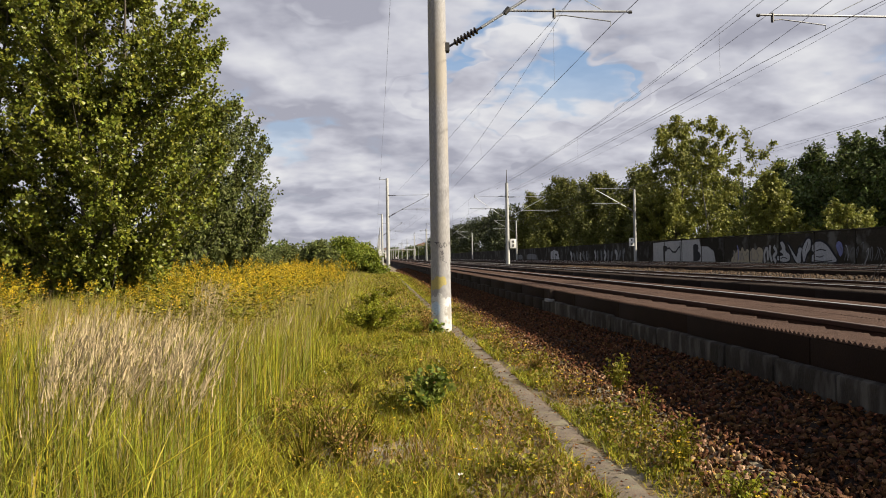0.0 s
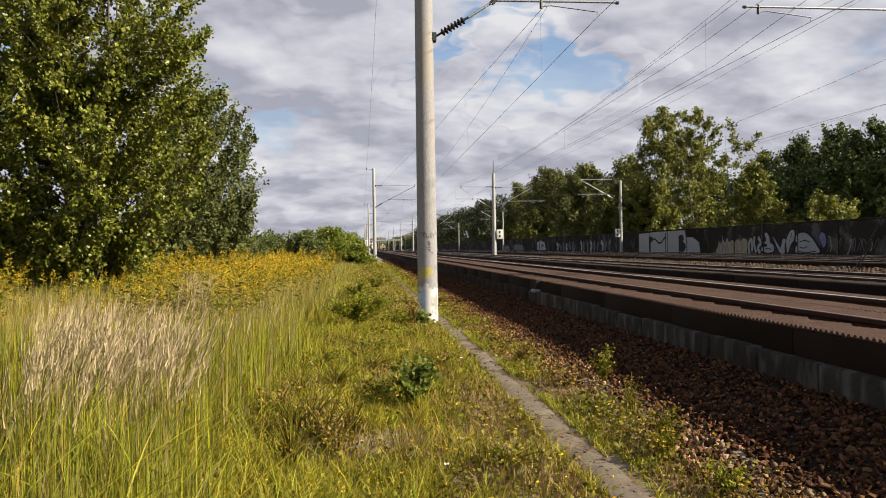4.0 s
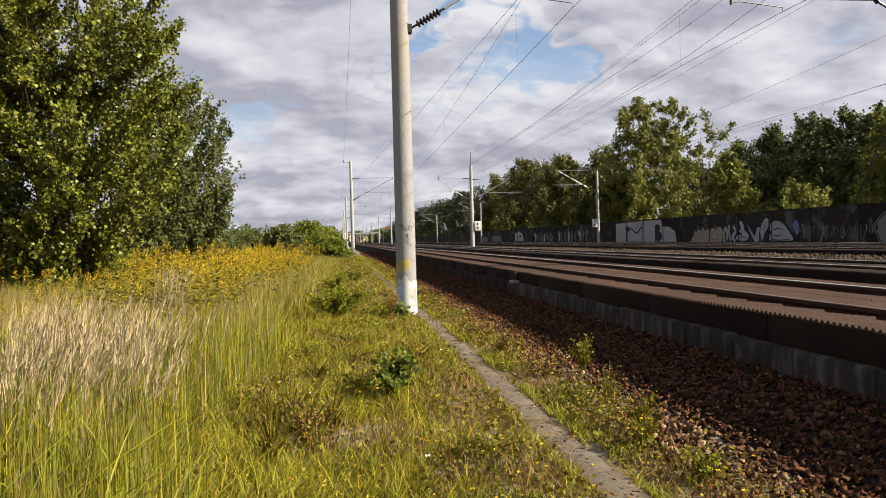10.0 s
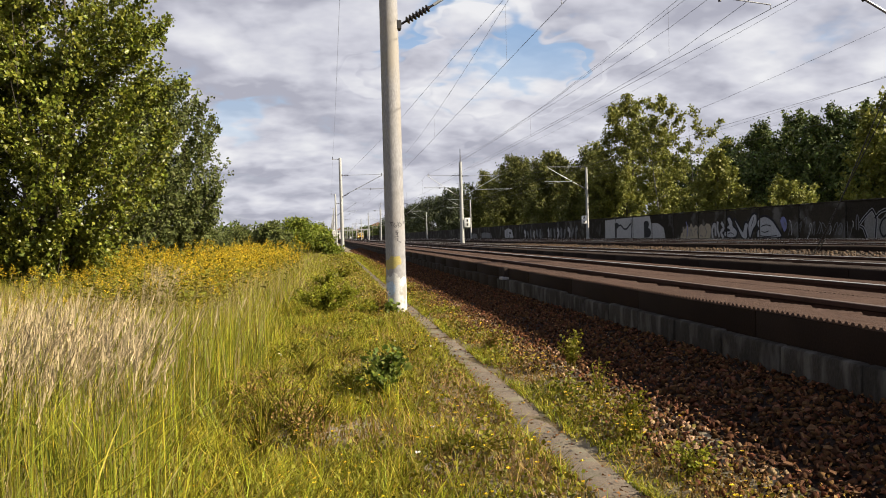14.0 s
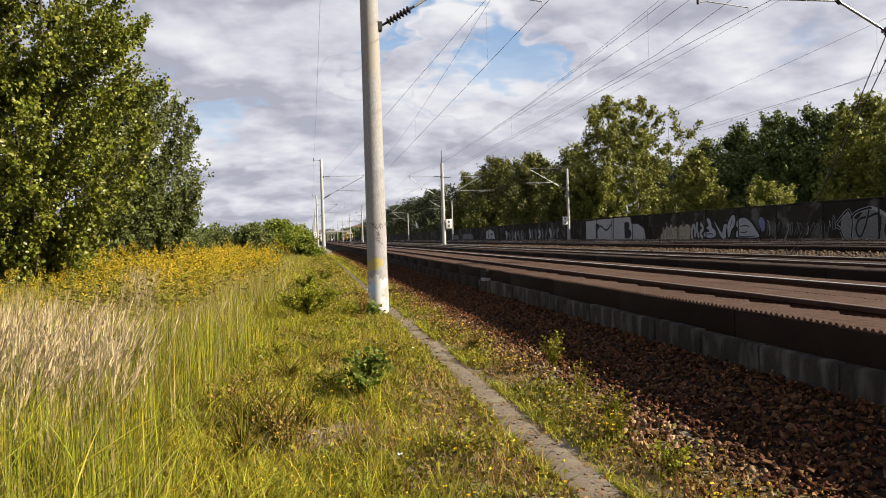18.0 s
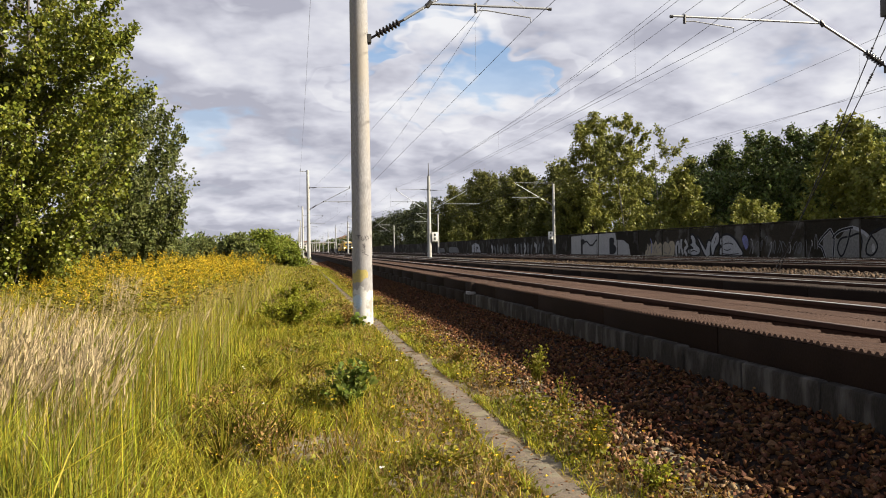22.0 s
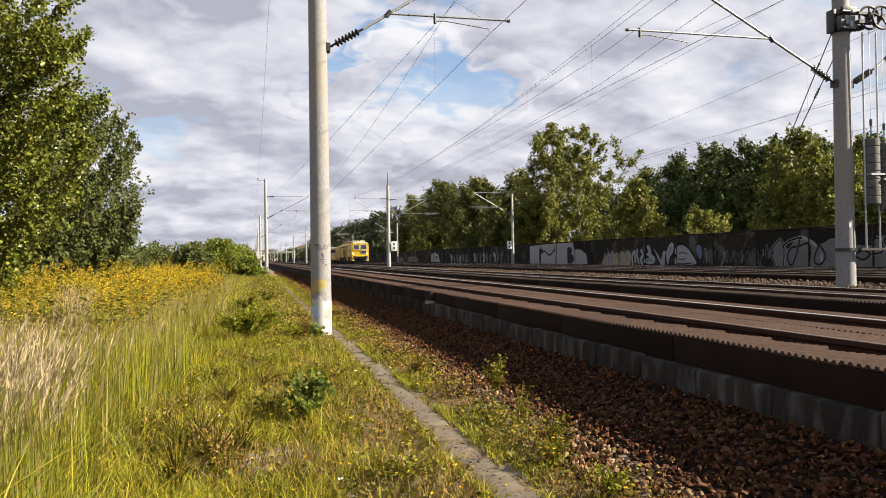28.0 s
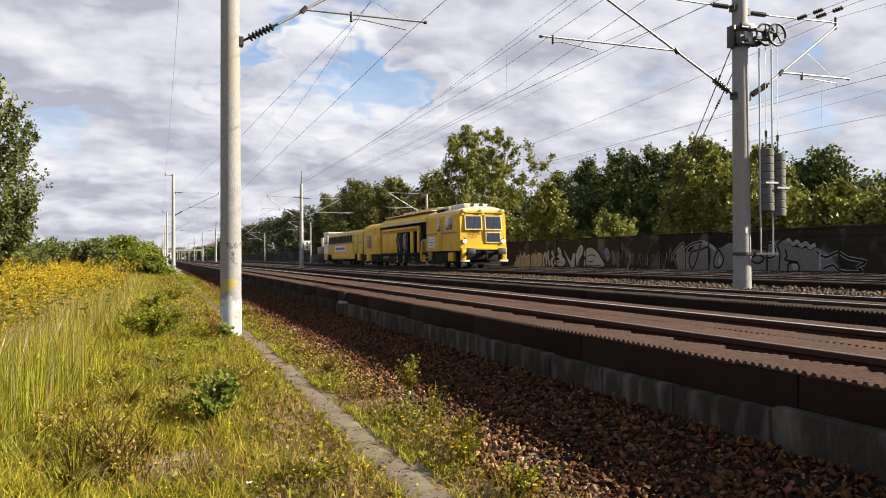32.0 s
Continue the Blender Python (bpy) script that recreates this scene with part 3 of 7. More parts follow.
stones("rusty_ballast", 36000, (1.95, 3.6), (-4, 34), 0.056, STONE_B, "rust-brown angular ballast stones beside the slab", lambda x, y: smooth01(1.85, 2.35, x + 0.12 * np.sin(y * 1.7) + 0.1 * np.sin(y * .61)), 1)
# stones coloured as sunlit, where the slab's shadow ends
stones("rusty_ballast", 3600, (1.98, 2.55), (2, 30), 0.055, STONE_LIT, "rust-brown stones in a sunlit tone strewn along the ballast's edge", lambda x, y: smooth01(1.95, 2.2, x) * np.clip(.25 + .9 * np.sin(y * 1.3 + 1) * np.sin(y * .47), .06, 1), 7)
stones("rusty_ballast", 5000, (2.2, 3.6), (34, 90), 0.09, STONE_B, "rust-brown angular ballast stones beside the slab", None, 2)
stones("grey_ballast", 7000, (11.4, 15.6), (5, 60), 0.115, STONE_G, "pale grey ballast stones between the tracks", None, 3)


def make_kerb():
    """The low concrete wall in front of the slab, block by block."""
    t = thing("retaining_kerb", 0, 0, 0, "weathered grey concrete kerb blocks below the track slab", "kerb", kind="structure")
    kinds = []
    for i in range(5):
        w = (0.96, 0.96, 0.94, 0.955, 0.96)[i]
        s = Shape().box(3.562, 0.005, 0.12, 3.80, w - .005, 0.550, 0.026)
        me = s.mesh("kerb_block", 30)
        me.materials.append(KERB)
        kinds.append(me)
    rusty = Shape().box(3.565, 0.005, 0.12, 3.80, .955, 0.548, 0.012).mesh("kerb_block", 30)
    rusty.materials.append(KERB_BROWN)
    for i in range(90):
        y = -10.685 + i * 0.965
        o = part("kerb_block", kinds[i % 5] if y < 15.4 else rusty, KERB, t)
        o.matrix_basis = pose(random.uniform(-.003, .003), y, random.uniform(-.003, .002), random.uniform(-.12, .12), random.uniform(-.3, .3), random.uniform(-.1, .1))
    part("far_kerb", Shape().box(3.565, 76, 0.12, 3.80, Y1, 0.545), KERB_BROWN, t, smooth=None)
    part("joint_block", Shape().box(3.555, 15.52, 0.60, 3.66, 15.70, 0.805, 0.01), ABSORB_DARK, t, "brown block at the beam's joint")
    part("joint_ledge", Shape().box(3.49, 15.46, 0.545, 3.64, 15.74, 0.605, 0.012), MAST, t, "pale concrete ledge")


make_kerb()


def make_trough():
    """The concrete cable trough whose lids make the narrow strip in the grass."""
    t = thing("cable_trough", 0, 0, 0, "narrow strip of worn concrete trough lids in the grass", "cable trough", kind="structure")
    meshes = []
    for i in range(4):
        me = Shape().box(-.125, .007, -.10, .125, .493, .028, 0.012).mesh("trough_lid", 30)
        me.materials.append(STRIP)
        meshes.append(me)
    for i in range(170):
        y = -9.0 + i * 0.5
        o = part("trough_lid", meshes[i % 4], STRIP, t)
        x = 1.535 + 0.014 * math.sin(y * .8) + random.uniform(-.008, .008)
        o.matrix_basis = pose(x, y, float(ground_z(1.545, y)) + random.uniform(-.022, -.006), random.uniform(-.9, .9), random.uniform(-2, 2), random.uniform(-1.6, 1.6))
    for s in (-1, 1):
        part("trough_side", Shape().box(1.545 + s * .150 - .026, -9, -.2, 1.545 + s * .150 + .026, 76, .012), STRIP, t, smooth=None)
    part("far_trough", Shape().box(1.42, 76, -.1, 1.67, 500, .25), STRIP, t, smooth=None)


make_trough()


def leaf_litter(n, xr, yr, size):
    """Dead leaves lying on the ballast."""
    x = rng.uniform(*xr, n)
    y = yr[0] + (yr[1] - yr[0]) * rng.uniform(0, 1, n) ** 1.6
    k = rng.uniform(0, 1, n) < smooth01(1.85, 2.3, x + 0.2 * np.sin(y * 1.3))
    x, y = x[k], y[k]
    c = np.stack([x, y, ground_z(x, y) + rng.uniform(.015, .06, len(x))], 1)
    a = rng.uniform(0, 2 * math.pi, len(x))
    s = size * rng.uniform(.5, 1.4, len(x))
    d = np.stack([np.cos(a), np.sin(a), rng.normal(size=len(x)) * .45], 1)
    w = np.stack([-np.sin(a), np.cos(a), rng.normal(size=len(x)) * .5], 1)
    V = np.stack([c - d * s[:, None] * .5, c + w * s[:, None] * .32, c + d * s[:, None] * .5, c - w * s[:, None] * .32], 1)
    i = np.arange(len(x))[:, None] * 4
    F = np.concatenate([i + np.array([[0, 1, 2]]), i + np.array([[0, 2, 3]])])
    tagged(new("leaf_litter", array_mesh("leaf_litter", V.reshape(-1, 3), F, LITTER)), "rust-brown dead leaves scattered on the ballast", "dead leaves", kind="stuff")


leaf_litter(8000, (1.75, 3.55), (2, 30), .024)


def near_stones():
    """The stones nearest the standpoint, one by one."""
    t = thing("ballast_shoulder", 0, 0, 0, "loose rust-brown ballast stones along the verge", "ballast", kind="structure")
    r = random.Random(31)
    kinds = []
    for i in range(8):
        me = stone_mesh(300 + i)
        me.materials.append(STONE_N)
        kinds.append(me)
    for i in range(300):
        x, y = r.uniform(2.12, 3.35), 3.0 + 3.2 * r.random() ** 1.2
        o = part("stone", kinds[i % 8], STONE_N, t)
        k = r.uniform(.042, .076)
        o.matrix_basis = pose(x, y, float(ground_z(x, y)) + .028, r.uniform(-35, 35), r.uniform(-35, 35), r.uniform(0, 360)) @ Matrix.Diagonal((k, k, k, 1))


near_stones()

# ---------------------------------------------------------------- catenary masts
CONTACT_Z, TUBE_Z, LOW_Z, CAT_Z = 6.10, 6.37, 5.63, 7.78


def insulator(s, a, b, r=0.075, n=7):
    """Ribbed rod insulator between two points."""
    a, b = Vector(a), Vector(b)
    pts, rad = [], []
    for i in range(n):
        for u, q in ((0.0, 0.42), (0.35, 1.0), (0.55, 1.0), (0.75, 0.42)):
            pts.append(a.lerp(b, (i + u) / n))
            rad.append(r * q)
    return s.tube(pts + [b], rad + [r * 0.42], 12)


def cantilever(parent, side, reach, r0, thin=False, push=False, zs=(CONTACT_Z, TUBE_Z, LOW_Z, CAT_Z)):
    """A tubular bracket in the mast's space. side: +1 towards higher x; reach: from the mast's axis to the contact wire."""
    n = 8 if thin else 12
    contact, tube_z, low, cat = zs
    x = lambda u: side * u
    b = part("bracket", Shape().tube([(x(r0 + .70), 0, low + .40), (x(reach + .05), 0, cat - .05)], .030, n)
             .tube([(x(r0 + .70), 0, cat - .02), (x(reach + .10), 0, cat + .02)], .020, n), GALV, parent, "galvanised tubular bracket")
    k = (tube_z - low - .40) / (cat - .45 - low)
    u0 = r0 + .70 + k * (reach + .05 - r0 - .70)
    part("registration_tube", Shape().tube([(x(u0), 0, tube_z), (x(reach + (1.42 if push else .38)), 0, tube_z + .01)], .024, n), GALV, b)
    q = -1 if push else 1
    part("steady_arm", Shape().tube([(x(reach - q * 1.15), 0, tube_z - .10), (x(reach - q * .95), 0, tube_z - .08), (x(reach), 0, contact + .08), (x(reach), 0, contact)], .012, 6), GALV, b)
    end = reach + (1.42 if push else .38)
    for p, q2, rr in (((u0 - .07, tube_z - .06), (u0 + .03, tube_z + .05), .05), ((reach - q * 1.15, tube_z + .05), (reach - q * 1.15, tube_z - .14), .032), ((end, tube_z), (end + .06, tube_z), .034), ((reach, cat - .16), (reach, cat + .16), .03)):
        part("clamp", Shape().tube([(x(p[0]), 0, p[1]), (x(q2[0]), 0, q2[1])], rr, 8), DARKSTEEL, b)
    if not thin:
        part("hanger", Shape().tube([(x(reach - .1), 0, tube_z), (x(u0 + .4 * (reach - u0)), 0, tube_z + .45 * (cat - tube_z))], .008, 5), GALV, b)
    for z0, z1 in ((low, low + .40), (cat - .02, cat - .02)):
        s = Shape()
        insulator(s, (x(r0 + .16), 0, z0 + (z1 - z0) * .2), (x(r0 + .62), 0, z0 + (z1 - z0) * .88), .078 if z0 < 7 else .06)
        s.tube([(x(r0 + .02), 0, z0), (x(r0 + .70), 0, z1)], .024, 8)
        part("insulator", s, INSUL, b, "dark ribbed insulator")
        part("mast_clamp", Shape().box(*sorted_box(x(r0 - .05), -.10, z0 - .09, x(r0 + .05), .10, z0 + .07)), DARKSTEEL, b)
    return b


def sorted_box(x0, y0, z0, x1, y1, z1):
    return (min(x0, x1), y0, z0, max(x0, x1), y1, z1)


def mast(x, y, zb, height, r_base, r_top, sides, label, lean=0.0, far=False, spike=0.0, push=(), levels={}):
    t = thing("catenary_mast", x, y, 0, label, "mast", "catenary masts")
    t.matrix_basis = pose(x, y, 0, 0, lean, 0)
    n = 14 if far else 40
    hs = [zb - .3, zb, zb + height * .3, zb + height * .65, zb + height - .02, zb + height]
    rs = [r_base, r_base, r_base + (r_top - r_base) * .3, r_base + (r_top - r_base) * .65, r_top, r_top * .9]
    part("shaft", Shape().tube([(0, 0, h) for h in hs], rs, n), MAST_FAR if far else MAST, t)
    for side, reach in sides:
        cantilever(t, side, reach, r_top + .02, far, side in push, levels.get(side, (CONTACT_Z, TUBE_Z, LOW_Z, CAT_Z)))
    if spike:
        part("top_rod", Shape().tube([(0, 0, zb + height), (0, 0, zb + height + spike)], [.045, .03], 8), DARKSTEEL, t)
    return t


LABEL_MAST = "tall round grey spun-concrete catenary mast with tubular steel brackets"
m1 = mast(ROW_LEFT, MAST_Y, 0.0, 9.4, .197, .165, [(1, TRACK_A - ROW_LEFT - .35)], "tall concrete catenary mast with sprayed tags and white-painted foot")
for k in range(1, 11):
    y = MAST_Y + k * SPAN
    mast(ROW_LEFT, y, float(ground_z(0, y)), 9.25, .19, .14, [(1, TRACK_A - ROW_LEFT + (.25 if k % 2 else -.35))], LABEL_MAST, far=True)
mid = {}
for k in range(0, 11):
    y = MAST_Y + .1 + k * SPAN
    sides = [(-1, ROW_MID - TRACK_B + (-.3 if k % 2 else .4)), (1, TRACK_C - ROW_MID + (.3 if k % 2 else -.5))]
    mid[k] = mast(ROW_MID, y, 0.55, 8.4 if k else 9.3, .215, .15 if k else .17, sides, "concrete catenary mast with a weight-tensioning gear" if k == 0 else LABEL_MAST, far=k > 0, spike=1.3 if k else 0, push=(-1,) if k % 2 == 0 else (1,), levels={-1: (CONTACT_Z, TUBE_Z, 5.42, 7.60), 1: (5.88, 6.10, 5.40, 7.52)})
for k in range(0, 11):
    y = 9.6 + k * SPAN
    mast(ROW_RIGHT, y, 0.4, 7.3, .15, .11, [(-1, ROW_RIGHT - TRACK_D + .2)], "slim concrete catenary mast in front of the noise barrier", far=True)

# the feeder wire's short arms on the left row
for k in range(0, 8):
    y = MAST_Y + k * SPAN
    z = 9.15 + (0.2 if k else 0)
    f = thing("feeder_arm", ROW_LEFT, y, z, "short steel arm with an insulator at a mast's top", "bracket", "feeder arms")
    part("arm", Shape().box(-.78, -.03, -.03, -.02, .03, .03), GALV, f)
    s = Shape()
    insulator(s, (-.72, 0, .03), (-.72, 0, .26), .05, 4)
    part("insulator", s, INSUL, f)

# paint and tags on the nearest mast
def ring_patch(parent, name, z0, z1, a0, a1, mat, r0, ragged=0.05, seed=0, label="", n=72):
    """Thin paint on the round shaft; a0..a1 in degrees from the y axis."""
    r = random.Random(seed)
    v, f = [], []
    for i in range(n + 1):
        a = radians(a0 + (a1 - a0) * i / n)
        lo, hi = (z + ragged * (.6 * math.sin(3 * a + seed + z) + .35 * math.sin(7 * a + 2 * seed + 5 * z) + .2 * r.uniform(-1, 1)) for z in (z0, z1))
        if a1 - a0 < 300:
            e = math.sin(math.pi * i / n) ** 0.4
            m = (lo + hi) / 2
            lo, hi = m + (lo - m) * e, m + (hi - m) * e
        for z in (lo, hi):
            q = r0 - z * 0.0034 + .0025
            v.append((q * math.sin(a), q * math.cos(a), z))
    for i in range(n):
        f.append((2 * i, 2 * i + 2, 2 * i + 3, 2 * i + 1))
    return part(name, Shape().add(v, f), mat, parent, label)


P_WASH = material("white_wash", (0.46, 0.46, 0.455), (0.34, 0.33, 0.315), 0.7, scale=5, fine=60, bump=0.1, stain=(0.235, 0.222, 0.205), stain_scale=4, stain_at=(0.50, 0.60))
P_YEL = material("faded_yellow", (0.32, 0.265, 0.08), (0.29, 0.25, 0.14), 0.7, scale=5, fine=60, bump=0.1)
P_SKY = material("pale_blue_spray", (0.40, 0.50, 0.60), None, 0.7, scale=5, fine=60, bump=0.05)
ring_patch(m1, "white_paint", 0.02, 0.74, 0, 360, P_WASH, .197, .09, 3, "white paint")
ring_patch(m1, "yellow_paint", 0.88, 1.12, 150, 262, P_YEL, .197, .05, 4, "faded yellow paint")
ring_patch(m1, "blue_spray", 0.38, 0.66, 190, 255, P_SKY, .199, .05, 5, "pale blue spray patch")


def tag_strokes(parent, strokes, z0, a0, size, width, r0, mat, name):
    """Sprayed lines on the shaft. Strokes are runs of (u, v) in letter heights; the camera side is at 180 degrees."""
    s = Shape()
    for run in strokes:
        pts = []
        for (u0, v0), (u1, v1) in zip(run, run[1:]):
            for i in range(5):
                pts.append((u0 + (u1 - u0) * i / 5, v0 + (v1 - v0) * i / 5))
        pts.append(run[-1])
        v, f = [], []
        for i, (u, w) in enumerate(pts):
            p, q = pts[max(i - 1, 0)], pts[min(i + 1, len(pts) - 1)]
            d = Vector((q[0] - p[0], q[1] - p[1]))
            d = d.normalized() if d.length else Vector((1, 0))
            for k in (-1, 1):
                uu, ww = u * size - k * d.y * width / 2, w * size + k * d.x * width / 2
                z = z0 + ww
                rr = r0 - z * 0.0034 + .0035
                a = radians(a0) - uu / rr
                v.append((rr * math.sin(a), rr * math.cos(a), z))
        f = [(2 * i, 2 * i + 2, 2 * i + 3, 2 * i + 1) for i in range(len(pts) - 1)]
        s.add(v, f)
    part(name, s, mat, parent, "dark sprayed tag lines")


TAG_INK = material("tag_ink", (0.045, 0.04, 0.048), None, 0.6, scale=4, fine=30, bump=0)
tag_strokes(m1, [[(-.7, 1.0), (-.05, .92), (-.5, .85)], [(-.45, .95), (-.3, .55)], [(.05, .85), (-.1, .55), (.1, .35), (.3, .5), (.1, .6)], [(.3, .9), (.55, .8), (.35, .6), (.6, .5), (.45, .3)], [(.5, 1.0), (.9, .7), (.7, .45)], [(1.15, .8), (1.35, 1.05), (1.4, .7)]], 1.62, 186, .17, .010, .197, TAG_INK, "sprayed_tag")
tag_strokes(m1, [[(.0, 1.1), (.3, 1.2), (.05, .9), (.4, .95), (.1, .7)], [(.25, 1.1), (.3, .5)], [(-.1, .45), (.45, .5)], [(.0, .2), (.35, .3), (.2, .05), (.75, -.15), (.55, -.22)]], 1.42, 184, .17, .010, .197, TAG_INK, "sprayed_tag")

# signs on the far masts
for x, y, z, w, h in ((ROW_MID + .52, MAST_Y + .1 + SPAN - .25, 2.75, .62, .95), (ROW_RIGHT - .42, 9.6 + SPAN - .25, 2.65, .50, .75), (ROW_LEFT - .42, MAST_Y + 2 * SPAN - .3, 2.5, .5, 1.0)):
    s = thing("mast_sign", x, y, z, "white rectangular plate with black marks on a catenary mast", "sign", "mast signs")
    part("plate", Shape().box(-w / 2, -.01, -h / 2, w / 2, .01, h / 2, .006), SIGN, s)
    for zz in (-.2, .2):
        part("mark", Shape().box(-w * .14, -.016, zz - h * .13, w * .14, -.012, zz + h * .13), INK, s, "dark mark", None)
    part("bracket", Shape().box(-.05 if x > ROW_MID and x < 20 else 0, .012, -.05, .05, .2, .05), GALV, s, smooth=None)


def tension_gear():
    """Wheel tensioner, weights, guide rods and stays of the middle mast."""
    g = thing("tensioning_gear", ROW_MID, MAST_Y + .1, 0, "wheel tensioning gear with two stacks of grey concrete weights", "tensioning gear")
    for z in (6.60, 6.98):
        part("clamp_ring", Shape().tube([(0, 0, z), (0, 0, z + .09)], .225, 20).box(-.24, -.25, z, .24, -.17, z + .09), DARKSTEEL, g)
        part("clamp_bolt", Shape().tube([(-.2, -.30, z + .045), (.2, -.30, z + .045)], .022, 8), GALV, g)
    for x0, y0, z0, dx, dy, dz, m in ((-.26, -.30, 6.62, .16, .12, .22, DARKSTEEL), (-.02, -.33, 6.66, .20, .10, .14, GALV), (.14, -.36, 6.60, .18, .16, .10, DARKSTEEL), (-.20, -.30, 7.02, .40, .10, .12, DARKSTEEL), (.02, -.34, 6.98, .22, .08, .08, GALV), (-.30, -.12, 6.60, .08, .24, .52, DARKSTEEL)):
        part("clamp_fitting", Shape().box(x0, y0, z0, x0 + dx, y0 + dy, z0 + dz, .012), m, g, "bolted clamp fitting")
    part("wheel_bracket", Shape().box(.1, -.46, 6.72, .52, -.34, 6.80).box(.1, -.46, 6.92, .62, -.36, 6.98), DARKSTEEL, g)
    part("bracket_plate", Shape().box(-.1, -.27, 6.74, .16, -.22, 6.94), GALV, g)
    for k, (x, y) in enumerate(((.40, -.42), (.68, -.50))):
        ring = Shape()
        n = 28
        pts = [(x + .26 * math.cos(2 * math.pi * i / n), y, 6.86 + .26 * math.sin(2 * math.pi * i / n)) for i in range(n + 1)]
        ring.tube(pts, .028, 8, False)
        for i in range(5):
            a = 2 * math.pi * i / 5 + .3
            ring.tube([(x, y, 6.86), (x + .25 * math.cos(a), y, 6.86 + .25 * math.sin(a))], .018, 6)
        ring.tube([(x, y - .07, 6.86), (x, y + .07, 6.86)], .06, 12)
        part("tension_wheel", ring, DARKSTEEL, g, "dark spoked wheel")
    for k, (x, y, zt, zb) in enumerate(((.50, -.30, 4.10, 2.58), (.82, -.34, 4.00, 2.46))):
        n = 8
        h = (zt - zb) / n
        w = part("weight_stack", Shape().tube([(x, y, zb - .04), (x, y, zb)], .05, 8), DARKSTEEL, g)
        disc = Shape().tube([(x, y, 0), (x, y, .012), (x, y, h - .018), (x, y, h - .006)], [.165, .178, .178, .165], 24).mesh("weight_disc", 40)
        disc.materials.append(KERB_PALE)
        for i in range(n):
            o = part("weight_disc", disc, KERB_PALE, w)
            o.location = (0, 0, zb + i * h)
        part("hanger_rod", Shape().tube([(x, y, zt), (x, y, zt + .35)], .014, 6).tube([(x, y, zt + .3), (x, y, zt + .45)], .032, 8), DARKSTEEL, w)
        part("hanger_rope", Shape().tube([(x, y, zt + .4), (x, y, 6.62)], .008, 5), GALV, w)
        part("strap", Shape().box(x - .19, y - .19, zb + .66, x + .19, y + .19, zb + .70), GALV, w, "pale steel strap", None)
    for x, y in ((.31, -.30), (.65, -.34)):
        part("guide_rod", Shape().tube([(x, y, 1.55), (x, y, 6.55)], .020, 8), GALV, g)
    part("lower_clamp", Shape().tube([(0, 0, 1.50), (0, 0, 1.58)], .235, 24).box(.1, -.38, 1.52, .78, -.26, 1.57), DARKSTEEL, g, "rusty clamp")
    for za, yb in ((6.85, 4.55), (6.15, 4.75)):
        a, b2 = Vector((0, .18, za)), Vector((0, yb, .55))
        part("stay", Shape().tube([a, b2], .013, 6), DARKSTEEL, g, "dark steel stay rope")
        part("stay_insulator", insulator(Shape(), a.lerp(b2, .12), a.lerp(b2, .16), .035, 4), INSUL, g)
    part("mast_plate", Shape().box(-.07, -.215, 2.05, -.02, -.205, 2.16), SIGN, g, "small pale plate", None)


KERB_PALE = material("weight_concrete", (0.11, 0.107, 0.10), (0.07, 0.068, 0.065), 0.85, scale=3, fine=40, bump=0.3, obj=0.12)
tension_gear()


# ---------------------------------------------------------------- wires
def wire_run(cx, row_y0, stagger, name, far_k=8, drop_z=0.0):
    """Messenger and contact wire over one track, with droppers."""
    t = thing(name, 0, 0, 0, "thin dark overhead contact line with droppers", "overhead wire", kind="structure")
    con, mes, drop = Shape(), Shape(), Shape()
    cpts, mpts = [], []
    for k in range(-2, far_k):
        y0 = row_y0 + k * SPAN
        s0 = stagger * (1 if k % 2 == 0 else -1)
        n = 12
        for i in range(n):
            u = i / n
            y = y0 + u * SPAN
            x = cx + s0 * (1 - 2 * u)
            zm = CAT_Z + .12 - .92 * 4 * u * (1 - u)
            cpts.append((x, y, CONTACT_Z - .02 * 4 * u * (1 - u)))
            mpts.append((x * 1 + 0, y, zm))
            if i % 3 == 1 and -1 <= k < 5:
                drop.tube([(x, y, zm - drop_z), (x, y, CONTACT_Z - drop_z)], .0025 if k < 1 else .005, 4)
    cpts = [(p[0], p[1], p[2] - drop_z) for p in cpts]
    mpts = [(p[0], p[1], p[2] - drop_z) for p in mpts]
    con.tube(cpts, .0060, 5, False)
    mes.tube(mpts, .0050, 5, False)
    part("contact_wire", con, WIRE, t)
    part("messenger_wire", mes, WIRE, t)
    part("droppers", drop, WIRE, t, smooth=None)


wire_run(TRACK_A, MAST_Y, -.33, "overhead_line_1")
wire_run(TRACK_B, MAST_Y, -.38, "overhead_line_2")
wire_run(TRACK_C, MAST_Y, -.45, "overhead_line_3", drop_z=.23)
wire_run(TRACK_D, MAST_Y, .20, "overhead_line_4", drop_z=.2)


def plain_wire(name, x, z, sag, r=.0045, y_shift=0.0):
    pts = []
    for k in range(-2, 9):
        for i in range(10):
            u = i / 10
            pts.append((x, MAST_Y + y_shift + (k + u) * SPAN, z - sag * 4 * u * (1 - u)))
    t = thing(name, 0, 0, 0, "single thin feeder wire along the masts", "overhead wire", kind="structure")
    part("wire", Shape().tube(pts, r, 5, False), WIRE, t)


plain_wire("feeder_wire_left", ROW_LEFT - .72, 9.35, .5)


def slack_wire(name, pts, label):
    t = thing(name, 0, 0, 0, label, "overhead wire", kind="structure")
    part("wire", Shape().tube(pts, .0055, 5, False), WIRE, t)
    return t


